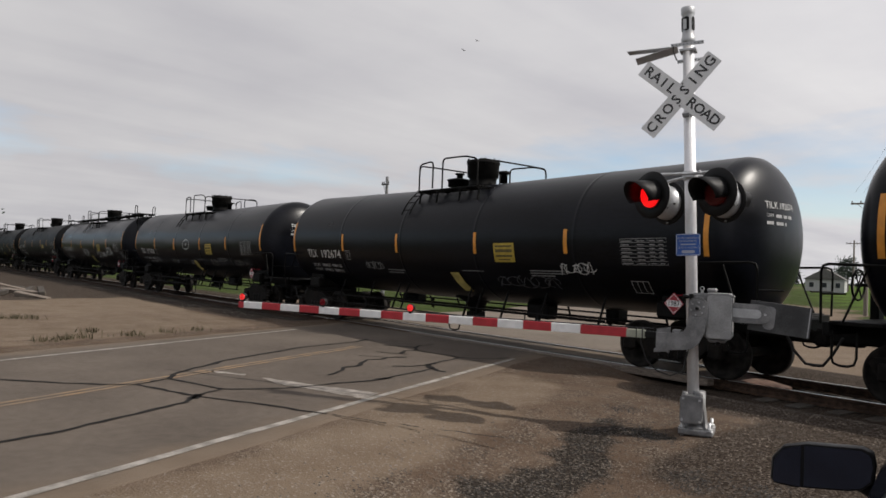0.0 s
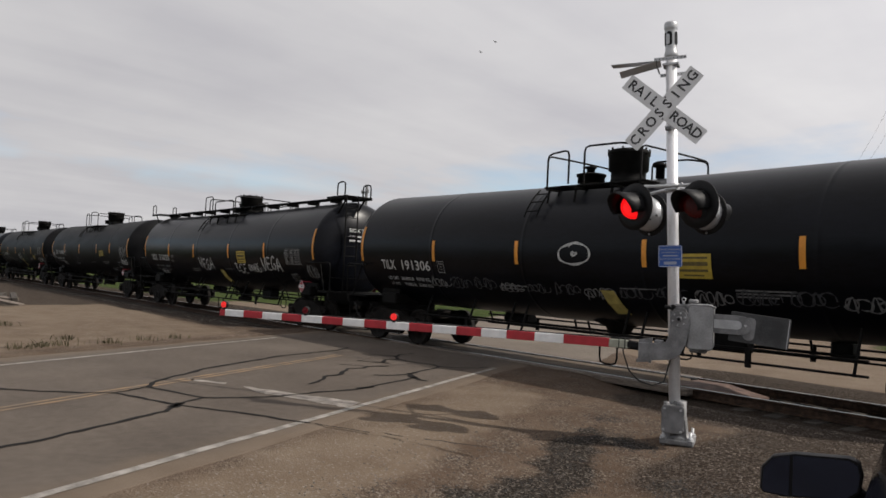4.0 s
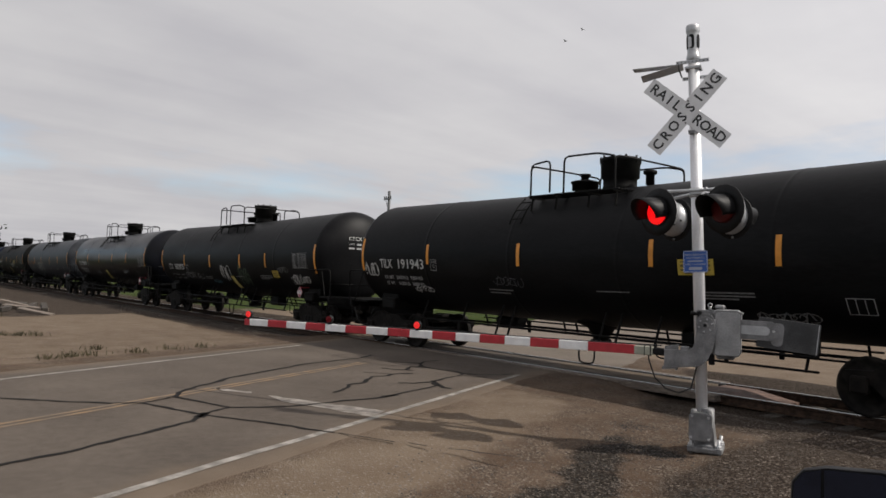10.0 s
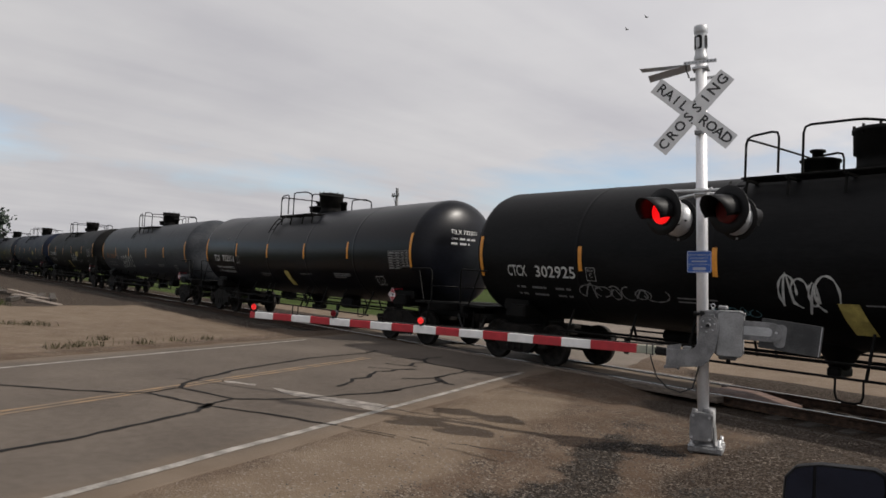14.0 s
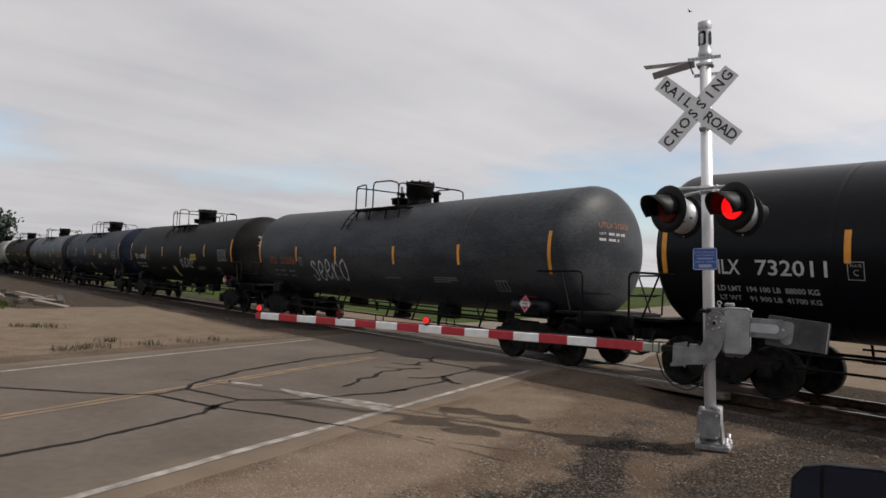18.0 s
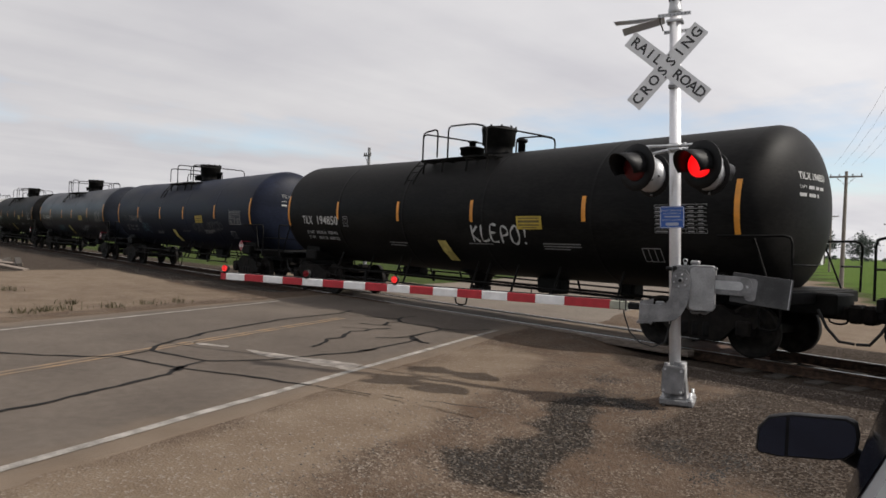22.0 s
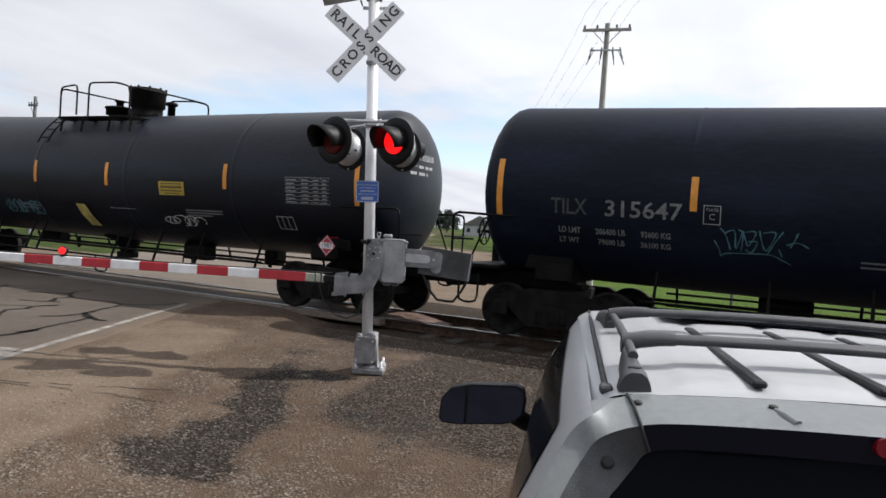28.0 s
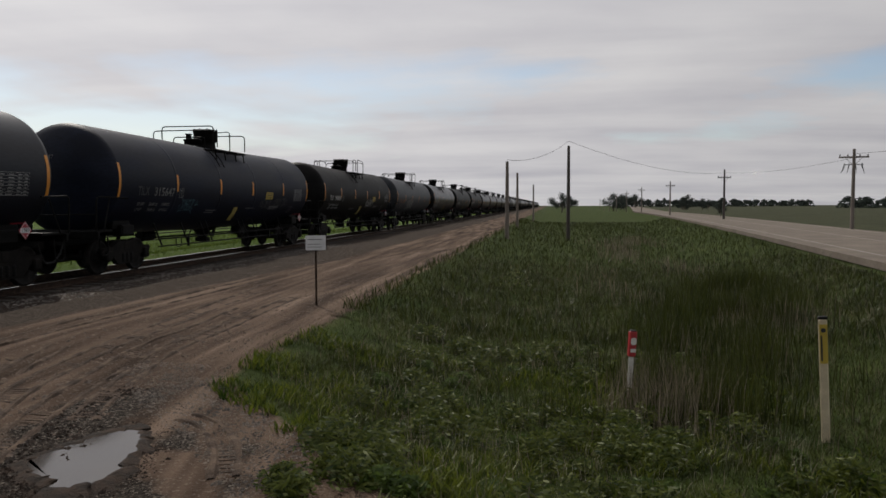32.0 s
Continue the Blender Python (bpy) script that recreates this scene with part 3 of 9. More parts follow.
DARK_PATCHES = ((-4.40, 4.40, 0.48, 1.1), (-4.78, 4.40, 0.36, 1.0), (-4.60, 4.82, 0.34, 0.95), (-4.80, 5.20, 0.44, 1.05), (-5.05, 5.95, 0.46, 0.95), (-4.70, 5.65, 0.36, 0.85), (-5.28, 6.30, 0.32, 1.0), (-5.50, 6.62, 0.36, 1.1), (-5.64, 7.02, 0.24, 1.0), (-5.78, 7.42, 0.26, 1.0), (-6.10, 8.05, 0.24, 0.75),
                (-5.36, 7.32, 0.30, 1.0), (-5.06, 7.24, 0.24, 0.85), (-4.05, 6.42, 0.30, 0.75), (-3.88, 6.14, 0.24, 0.6), (-3.40, 6.45, 0.24, 0.5), (-3.40, 5.98, 0.20, 0.5), (-3.80, 3.50, 0.34, 0.45), (-4.20, 3.45, 0.30, 0.45),
                (5.6, 4.56, 0.75, 0.95), (6.5, 4.61, 0.75, 0.95), (7.3, 4.76, 0.7, 0.85), (8.0, 4.71, 0.5, 0.7), (5.2, 3.31, 0.55, 0.9), (4.9, 3.86, 0.6, 0.75), (6.3, 2.75, 0.55, 0.6), (5.5, 2.45, 0.5, 0.6), (7.4, 3.4, 0.4, 0.55), (8.6, 4.35, 0.45, 0.5), (6.5, 3.46, 0.45, 0.7))


def zone_masks(x, y):
    """grass, ballast, dark gravel, sand: where each surface lies."""
    u, w = road_uw(x, y)
    g = 0.0
    d = grass_line(x) - y
    if x > 3.5 and y < 7:
        g = max(g, smooth(-0.1, 1.0, d) * smooth(3.9, 4.9, x))
    crossing = smooth(-15.5, -13.8, u) * smooth(-1.2, -3.2, u)
    if y > 14:
        far_road = smooth(-13.6, -12.6, u) * smooth(-3.2, -4.2, u)
        near_edge = 15.6 - 1.35 * smooth(6.0, 9.5, u)
        verge = smooth(near_edge, near_edge + 1.8 - 1.2 * smooth(6.0, 9.5, u), y)
        bare = 0.95 * smooth(-5.0, -3.0, u) * smooth(6.5, 3.5, u) * smooth(85, 60, y)
        g = max(g, verge * (1 - far_road) * (1 - bare) * (1 - 0.95 * smooth(-36, -30, u) * smooth(9.5, 6.0, u) * smooth(26 - 0.5 * max(u, 0), 20 - 0.3 * max(u, 0), y)))
    if u < -13 and y < 10:
        g = max(g, smooth(-25.6, -26.6, u) * smooth(4.4, 3.2, y))
        g = max(g, smooth(-70, -90, x) * smooth(9, 7, y))
    if x < -14 and y < -8:
        g = max(g, smooth(-8, -14, y))
    if x > 3 and y < highway_y(x) - 8.5:
        g = 1.0
    yb = 8.75 - 0.06 * min(max(x - 3, 0), 22)
    b = max(smooth(8.2, 9.9, y), smooth(yb - 0.6, yb + 0.5, y) * smooth(0.0, 3.0, x), 0.8 * smooth(5.0, 6.8, y) * smooth(-5.2, -4.2, x) * smooth(3.0, 1.0, x)) * smooth(17.0 - 2.1 * smooth(6.0, 9.5, u), 15.6 - 1.5 * smooth(6.0, 9.5, u), y) * (1 - crossing)
    b = max(b, smooth(-24.6, -26.2, u) * smooth(3.2, 4.4, y) * smooth(11, 9, y))
    k = 0.0
    for cx, cy, r, s in DARK_PATCHES:
        k = max(k, s * math.exp(-((x - cx) ** 2 + (y - cy) ** 2) / (r * r)))
    sand = (0.55 * smooth(-12.4, -13.2, u) + 0.5 * smooth(-18.5, -19.6, u)) * smooth(9.6, 8.6, y) * (1 - g)
    sand = max(sand, 0.62 * smooth(-2.2, -3.4, u) * smooth(-6, -4, u) * smooth(9.5, 8.5, y))
    sand = max(sand, 0.8 * smooth(15.5, 17, y) * smooth(30, 24, y) * smooth(-36, -30, u) * smooth(9.5, 6.0, u))
    sand = max(sand, 0.8 * smooth(15.5, 17, y) * smooth(85, 60, y) * smooth(-5.0, -3.0, u) * smooth(6.5, 3.5, u))
    lane = smooth(1.0, 4.0, x) * smooth(9.5, 8.0, y) * smooth(0.2, 2.4, y)
    crop = smooth(-9.5, -13, y - highway_y(x)) * smooth(3, 8, x)
    meadow = smooth(13.6, 14.6, y) * smooth(4.0, 8.0, u)
    return g, b, k, sand, lane, rut_line(x, y), crop, meadow


def ground_material():
    m = bpy.data.materials.new("gravel lot, grass and ballast")
    m.use_nodes = True
    nt = m.node_tree
    N, L = nt.nodes, nt.links
    p = N["Principled BSDF"]
    p.inputs["Roughness"].default_value, p.inputs["Specular IOR Level"].default_value = 0.95, 0.05
    co = N.new("ShaderNodeTexCoord").outputs["Object"]

    def noise_tex(scale, detail=4, rough=0.55):
        n = N.new("ShaderNodeTexNoise")
        n.inputs["Scale"].default_value, n.inputs["Detail"].default_value, n.inputs["Roughness"].default_value = scale, detail, rough
        L.new(co, n.inputs["Vector"])
        return n.outputs[0]

    def ramp(v, stops):
        r = N.new("ShaderNodeValToRGB")
        while len(r.color_ramp.elements) < len(stops):
            r.color_ramp.elements.new(0.5)
        for e, (pos, c) in zip(r.color_ramp.elements, stops):
            e.position, e.color = pos, (*c, 1)
        L.new(v, r.inputs[0])
        return r.outputs[0]

    def mix(f, a, b):
        n = N.new("ShaderNodeMix")
        n.data_type = "RGBA"
        L.new(f, n.inputs[0])
        L.new(a, n.inputs[6])
        L.new(b, n.inputs[7])
        return n.outputs[2]

    def mask(name, rough_scale, amount):
        a = N.new("ShaderNodeAttribute")
        a.attribute_name = name
        n = N.new("ShaderNodeMath")
        n.operation = "MULTIPLY_ADD"
        L.new(noise_tex(rough_scale, 5, 0.65), n.inputs[0])
        n.inputs[1].default_value = amount
        L.new(a.outputs["Fac"], n.inputs[2])
        r = N.new("ShaderNodeMapRange")
        r.interpolation_type = "SMOOTHSTEP"
        r.inputs["From Min"].default_value, r.inputs["From Max"].default_value = 0.38 + amount * 0.5, 0.62 + amount * 0.5
        L.new(n.outputs[0], r.inputs["Value"])
        return r.outputs[0]

    vor = N.new("ShaderNodeTexVoronoi")
    vor.inputs["Scale"].default_value = 52
    L.new(co, vor.inputs["Vector"])
    stones = N.new("ShaderNodeSeparateColor")
    L.new(vor.outputs["Color"], stones.inputs[0])
    soil = ramp(noise_tex(0.9, 6, 0.6), [(0.3, (0.056, 0.0375, 0.0258)), (0.5, (0.080, 0.056, 0.040)), (0.7, (0.108, 0.080, 0.059))])
    pebbles = ramp(stones.outputs[0], [(0.0, (0.028, 0.0205, 0.0155)), (0.45, (0.070, 0.052, 0.0385)), (0.8, (0.102, 0.082, 0.065)), (1.0, (0.21, 0.185, 0.16))])
    dirt = mix(ramp(noise_tex(2.3, 5, 0.65), [(0.42, (0.1, 0.1, 0.1)), (0.62, (0.8, 0.8, 0.8))]), soil, pebbles)
    sand = ramp(noise_tex(1.3, 6, 0.6), [(0.3, (0.098, 0.072, 0.051)), (0.7, (0.138, 0.107, 0.079))])
    dark = ramp(stones.outputs[0], [(0.0, (0.010, 0.0082, 0.0068)), (0.5, (0.022, 0.0178, 0.0145)), (0.8, (0.046, 0.038, 0.031)), (1.0, (0.12, 0.105, 0.09))])
    ballast = ramp(stones.outputs[1], [(0.0, (0.017, 0.0125, 0.0098)), (0.6, (0.037, 0.028, 0.0215)), (1.0, (0.088, 0.073, 0.060))])
    grass = ramp(noise_tex(1.1, 8, 0.7), [(0.3, (0.014, 0.024, 0.005)), (0.5, (0.029, 0.043, 0.010)), (0.72, (0.060, 0.068, 0.021))])
    # wheel ruts run along the lane
    across, sep, mp = N.new("ShaderNodeAttribute"), N.new("ShaderNodeSeparateXYZ"), N.new("ShaderNodeCombineXYZ")
    across.attribute_name = "rut"
    L.new(co, sep.inputs[0])
    for i, (sock, k) in enumerate(((sep.outputs[0], 0.16), (across.outputs["Fac"], 2.6))):
        q = N.new("ShaderNodeMath")
        q.operation, q.inputs[1].default_value = "MULTIPLY", k
        L.new(sock, q.inputs[0])
        L.new(q.outputs[0], mp.inputs[i])
    rut = N.new("ShaderNodeTexNoise")
    rut.inputs["Scale"].default_value, rut.inputs["Detail"].default_value, rut.inputs["Distortion"].default_value = 1.0, 7, 0.35
    L.new(mp.outputs[0], rut.inputs["Vector"])
    lane = ramp(rut.outputs[0], [(0.32, (0.030, 0.0198, 0.0138)), (0.46, (0.066, 0.045, 0.0325)), (0.57, (0.102, 0.072, 0.053)), (0.68, (0.165, 0.12, 0.09))])
    dirt = mix(mask("lane", 1.0, 0.4), dirt, mix(ramp(stones.outputs[0], [(0.8, (0.0, 0.0, 0.0)), (1.0, (0.35, 0.35, 0.35))]), lane, pebbles))
    sand = mix(ramp(stones.outputs[0], [(0.55, (0.0, 0.0, 0.0)), (1.0, (0.6, 0.6, 0.6))]), sand, pebbles)
    packed = mask("sand", 1.5, 0.5)
    col = mix(packed, dirt, sand)
    col = mix(mask("ballast", 1.2, 0.5), col, ballast)
    col = mix(mask("dark_gravel", 2.5, 0.7), col, dark)
    meadow = ramp(noise_tex(0.5, 8, 0.7), [(0.3, (0.034, 0.060, 0.009)), (0.5, (0.048, 0.080, 0.013)), (0.72, (0.070, 0.100, 0.021))])
    crop = ramp(noise_tex(0.12, 6, 0.6), [(0.3, (0.026, 0.031, 0.016)), (0.7, (0.048, 0.050, 0.029))])
    col = mix(mask("grass", 1.8, 0.8), col, mix(mask("meadow", 0.2, 0.2), mix(mask("crop", 0.2, 0.3), grass, crop), meadow))
    L.new(col, p.inputs["Base Color"])
    b = N.new("ShaderNodeBump")
    b.inputs["Strength"].default_value, b.inputs["Distance"].default_value = 0.6, 0.025
    soft = N.new("ShaderNodeMapRange")
    soft.inputs["To Min"].default_value, soft.inputs["To Max"].default_value = 0.6, 0.35
    L.new(packed, soft.inputs["Value"])
    L.new(soft.outputs[0], b.inputs["Strength"])
    h = N.new("ShaderNodeMath")
    h.operation = "ADD"
    L.new(vor.outputs["Distance"], h.inputs[0])
    L.new(noise_tex(5, 8, 0.7), h.inputs[1])
    L.new(h.outputs[0], b.inputs["Height"])
    L.new(b.outputs[0], p.inputs["Normal"])
    return m


def make_ground():
    xs = grid_lines(-26, 34, 0.3, 2600)
    ys = grid_lines(-14, 17, 0.3, 2600)
    nx, ny = len(xs), len(ys)
    verts = [(x, y, ground_height(x, y)) for y in ys for x in xs]
    faces = [(j * nx + i, j * nx + i + 1, (j + 1) * nx + i + 1, (j + 1) * nx + i) for j in range(ny - 1) for i in range(nx - 1)]
    me = bpy.data.meshes.new("ground")
    me.from_pydata(verts, [], faces)
    zones = [zone_masks(x, y) for y in ys for x in xs]
    for i, name in enumerate(("grass", "ballast", "dark_gravel", "sand", "lane", "rut", "crop", "meadow")):
        me.attributes.new(name, "FLOAT", "POINT").data.foreach_set("value", [z[i] for z in zones])
    me.polygons.foreach_set("use_smooth", [True] * len(faces))
    me.materials.append(ground_material())
    tagged(new("ground", me), "gravel lot, grassy ditch and green fields", "ground", kind="structure")


make_ground()


def asphalt_material(name, lo, hi):
    return material(name, lo, 0.9, vary=0.18, scale=0.55, second=hi, bump=0.35, bump_scale=110, spread=(0.36, 0.66), spec=0.16)


def dusty_edges(m, edges):
    """Blown dirt over the asphalt towards its edges."""
    N, L = m.node_tree.nodes, m.node_tree.links
    p = N["Principled BSDF"]
    link = p.inputs["Base Color"].links[0]
    col = link.from_socket
    co = N.new("ShaderNodeTexCoord").outputs["Object"]
    dot = N.new("ShaderNodeVectorMath")
    dot.operation = "DOT_PRODUCT"
    L.new(co, dot.inputs[0])
    dot.inputs[1].default_value = tuple(ROAD_SIDE)
    n, fine = N.new("ShaderNodeTexNoise"), N.new("ShaderNodeTexNoise")
    n.inputs["Scale"].default_value, n.inputs["Detail"].default_value = 0.8, 7
    fine.inputs["Scale"].default_value, fine.inputs["Detail"].default_value = 0.9, 6
    L.new(co, n.inputs["Vector"])
    L.new(co, fine.inputs["Vector"])
    u = N.new("ShaderNodeMath")
    u.operation, u.inputs[1].default_value = "MULTIPLY_ADD", 1.1
    L.new(n.outputs[0], u.inputs[0])
    L.new(dot.outputs["Value"], u.inputs[2])
    dust = N.new("ShaderNodeValToRGB")
    e = dust.color_ramp.elements
    e[0].position, e[1].position = 0.3, 0.7
    e[0].color, e[1].color = (0.090, 0.067, 0.048, 1), (0.128, 0.099, 0.074, 1)
    L.new(fine.outputs[0], dust.inputs[0])
    for lo, hi in edges:
        r, mix = N.new("ShaderNodeMapRange"), N.new("ShaderNodeMix")
        r.interpolation_type = "SMOOTHSTEP"
        r.inputs["From Min"].default_value, r.inputs["From Max"].default_value = lo + 0.55, hi + 0.55
        r.inputs["To Max"].default_value = 0.95
        L.new(u.outputs[0], r.inputs["Value"])
        mix.data_type = "RGBA"
        L.new(r.outputs[0], mix.inputs[0])
        L.new(col, mix.inputs[6])
        L.new(dust.outputs[0], mix.inputs[7])
        col = mix.outputs[2]
    L.new(col, p.inputs["Base Color"])
    return m


MAT["asphalt"] = asphalt_material("worn grey asphalt", (0.074, 0.060, 0.049), (0.098, 0.081, 0.067))
dusty_edges(MAT["asphalt"], ((-5.35, -4.65), (-11.6, -12.3)))
MAT["highway"] = asphalt_material("pale highway asphalt", (0.115, 0.094, 0.076), (0.15, 0.126, 0.104))


def strip(name, left, right, mat, lift, label, category, parent=None, cols=1):
    """A paved band between two lines of points, laid on the ground with edges going down into it."""
    s = Shape()
    n, c = len(left), cols + 1
    top = []
    for a, b in zip(left, right):
        for j in range(c):
            x, y = a[0] + (b[0] - a[0]) * j / cols, a[1] + (b[1] - a[1]) * j / cols
            top.append((x, y, lift(x, y)))
    low = [(x, y, z - 0.25) for x, y, z in top]
    m = n * c
    s.add(top + low, [(i * c + j, i * c + j + 1, (i + 1) * c + j + 1, (i + 1) * c + j) for i in range(n - 1) for j in range(cols)]
          + [(i * c, (i + 1) * c, m + (i + 1) * c, m + i * c) for i in range(n - 1)] + [((i + 1) * c + cols, i * c + cols, m + i * c + cols, m + (i + 1) * c + cols) for i in range(n - 1)])
    me = s.mesh(name, mat)
    if parent:
        ob = new(name, me)
        ob.parent = parent
        return tagged(ob, label)
    return tagged(new(name, me), label, category, kind="structure")


def crossing_lift(x, y):
    return 0.014 - 0.12 * smooth(15.5, 22, y)


def road_lift(x, y):
    """The asphalt thins out and runs under the dirt at its edges."""
    u, _ = road_uw(x, y)
    return crossing_lift(x, y) - 0.06 * smooth(-4.72, -4.25, u) - 0.06 * smooth(-12.1, -12.6, u)


def road_band(u0, u1, w0, w1, step=1.0, wander=0.0):
    k = max(2, int((w1 - w0) / step))
    ws = [w0 + (w1 - w0) * i / k for i in range(k + 1)]
    jit = lambda w, q: wander * noise.noise((w * 0.7, q, 0))
    return [road_point(u0 + jit(w, 1.0), w)[:2] for w in ws], [road_point(u1 + jit(w, 7.0), w)[:2] for w in ws]


def track_w(u, y):
    return (y - u * ROAD_SIDE.y) / ROAD_DIR.y


def skew_band(u0, u1, y_to_0, y_to_1, w0=None, w1=None, wander=0.0, step=1.0):
    """A band of the road whose far or near end is cut along the track."""
    a, b = [], []
    for u, out in ((u0, a), (u1, b)):
        lo = w0 if y_to_0 is None else track_w(u, y_to_0)
        hi = w1 if y_to_1 is None else track_w(u, y_to_1)
        k = 160
        out += [road_point(u + wander * noise.noise(((lo + (hi - lo) * i / k) * 0.8, u, 2.0)), lo + (hi - lo) * i / k)[:2] for i in range(k + 1)]
    return a, b


GAUGE = 1.435
NEAR_Y, FAR_Y = TRACK_Y - GAUGE / 2 - 0.035, TRACK_Y + GAUGE / 2 + 0.035
road = strip("road", *skew_band(-12.6, -4.3, None, NEAR_Y - 0.32, w0=-60, wander=0.25), MAT["asphalt"], road_lift, "worn grey two-lane asphalt road with sealed cracks", "road", cols=42)
strip("road", *skew_band(-12.9, -3.6, FAR_Y + 0.32, None, w1=190, wander=0.15), MAT["highway"], crossing_lift, "pale asphalt road going on behind the track", "road")
strip("road", *skew_band(-12.7, -1.3, NEAR_Y + 0.10, FAR_Y - 0.10), MAT["asphalt"], lambda x, y: 0.012, "asphalt panel between the rails of the crossing", "road")


def paint(name, u0, u1, w0, w1, mat, label, wander=0.02, y_end=None):
    lift = lambda x, y: crossing_lift(x, y) + 0.005
    if y_end:
        a, b = skew_band(u0, u1, None, y_end, w0=w0, wander=wander)
    else:
        a, b = road_band(u0, u1, w0, w1, 0.5, wander)
    s = Shape()
    n = len(a)
    s.add([(p[0], p[1], lift(*p)) for q in zip(a, b) for p in q], [(2 * i, 2 * i + 1, 2 * i + 3, 2 * i + 2) for i in range(n - 1)])
    ob = new(name, s.mesh(name, mat))
    return tagged(ob, label, "road marking", kind="structure")




def slanted_paint(name, corners, mat, label):
    """A worn painted quad, its edges frayed."""
    a, b, c, d = corners
    wear = 0.25 if "line" in name and "stop" not in name else 1.0
    sh, n = Shape(), 80
    rows = []
    for i in range(n + 1):
        t = i / n
        for p, q, k in ((a, b, 0.0), (d, c, 5.0)):
            x, y = p[0] + (q[0] - p[0]) * t, p[1] + (q[1] - p[1]) * t
            f = wear * (0.05 * noise.noise((x * 3.1, y * 3.1, k)) + 0.03 * noise.noise((x * 9, y * 9, k)))
            rows.append((x + f * (ROAD_DIR.x if wear == 1 else ROAD_SIDE.x), y + f * (ROAD_DIR.y if wear == 1 else ROAD_SIDE.y), crossing_lift(x, y) + 0.005))
    sh.add(rows, [(2 * i, 2 * i + 1, 2 * i + 3, 2 * i + 2) for i in range(n)])
    return tagged(new(name, sh.mesh(name, mat)), label, "road marking", kind="structure")


paint("edge_line", -4.99, -4.88, -40, 0, "line_white", "worn white road edge line", y_end=10.4)


def skew_line(name, u0, slope, w0, w1, wide, mat, label):
    """A painted line that drifts across the road by slope metres a metre."""
    ends = [road_point(u0 + slope * w + d, w)[:2] for w, d in ((w0, 0), (w1, 0), (w1, wide), (w0, wide))]
    return slanted_paint(name, ends, mat, label)


skew_line("edge_line", -11.12, -0.037, -30, 15.9, 0.10, "line_white", "worn white road edge line")
skew_line("centre_line", -8.02, -0.032, -30, 13.6, 0.085, "line_yellow", "faded double yellow centre line")
skew_line("centre_line", -7.87, -0.032, -30, 13.6, 0.085, "line_yellow", "faded double yellow centre line")
slanted_paint("stop_line", ((-10.30, 4.82), (-8.42, 5.68), (-8.14, 5.28), (-9.75, 4.78)), "line_faded", "faded white stop line")
slanted_paint("stop_line", ((-11.34, 4.40), (-10.72, 4.76), (-10.57, 4.66), (-11.0, 4.42)), "line_faded", "faded remnant of a stop line")
slanted_paint("lane_arrow", ((-6.62, 0.44), (-6.62, 0.63), (-6.37, 0.60), (-6.40, 0.35)), "line_white", "worn end of a white lane arrow")


def crack(points, width, label="black tar-sealed crack in the asphalt"):
    """A tar seal along a wandering line."""
    pts = []
    for (x0, y0), (x1, y1) in zip(points, points[1:]):
        k = max(2, int(math.hypot(x1 - x0, y1 - y0) / 0.12))
        for i in range(k):
            pts.append((x0 + (x1 - x0) * i / k, y0 + (y1 - y0) * i / k))
    pts.append(points[-1])
    s, verts = Shape(), []
    n = len(pts)
    for i, (x, y) in enumerate(pts):
        dx, dy = pts[min(i + 1, n - 1)][0] - pts[max(i - 1, 0)][0], pts[min(i + 1, n - 1)][1] - pts[max(i - 1, 0)][1]
        l = math.hypot(dx, dy) or 1
        wv = 1.05 * width * (0.55 + 1.0 * abs(noise.noise((x * 2.6, y * 2.6, 1.0))) + 0.5 * abs(noise.noise((x * 11, y * 11, 6.0)))) / 2
        ox = 0.02 * noise.noise((x * 2.3, y * 2.3, 4.0)) + 0.035 * noise.noise((x * 7, y * 7, 4.0))
        oy = 0.02 * noise.noise((x * 2.3, y * 2.3, 9.0)) + 0.035 * noise.noise((x * 7, y * 7, 9.0))
        verts += [(x + ox - dy / l * wv, y + oy + dx / l * wv, 0.0215), (x + ox + dy / l * wv, y + oy - dx / l * wv, 0.0215)]
    s.add(verts, [(2 * i, 2 * i + 1, 2 * i + 3, 2 * i + 2) for i in range(n - 1)])
    return tagged(new("crack_seal", s.mesh("crack_seal", "tar")), label, "crack seal", kind="structure")


crack(((-7.52, 0.48), (-7.69, 0.95), (-7.80, 1.21), (-7.95, 1.66), (-8.17, 1.93), (-8.39, 2.35), (-8.73, 2.92), (-8.89, 3.19), (-9.21, 3.43)), 0.075)
crack(((-12.29, 0.82), (-11.75, 1.33), (-11.36, 1.78), (-10.93, 2.22), (-10.59, 2.67), (-10.43, 3.01), (-10.67, 3.45), (-10.78, 3.59)), 0.07)
crack(((-10.41, 3.04), (-10.02, 3.19), (-9.65, 3.31), (-9.37, 3.40), (-9.22, 3.45)), 0.07)
crack(((-10.78, 3.59), (-11.07, 3.75), (-11.36, 3.99), (-11.69, 4.35), (-11.92, 4.68), (-12.32, 5.05), (-12.90, 5.98), (-13.19, 6.48), (-13.59, 7.06), (-13.88, 7.76), (-14.29, 8.96), (-14.75, 9.57)), 0.085)
crack(((-10.74, 3.58), (-10.38, 3.68), (-10.03, 3.81), (-9.72, 3.89), (-9.59, 3.94)), 0.065)
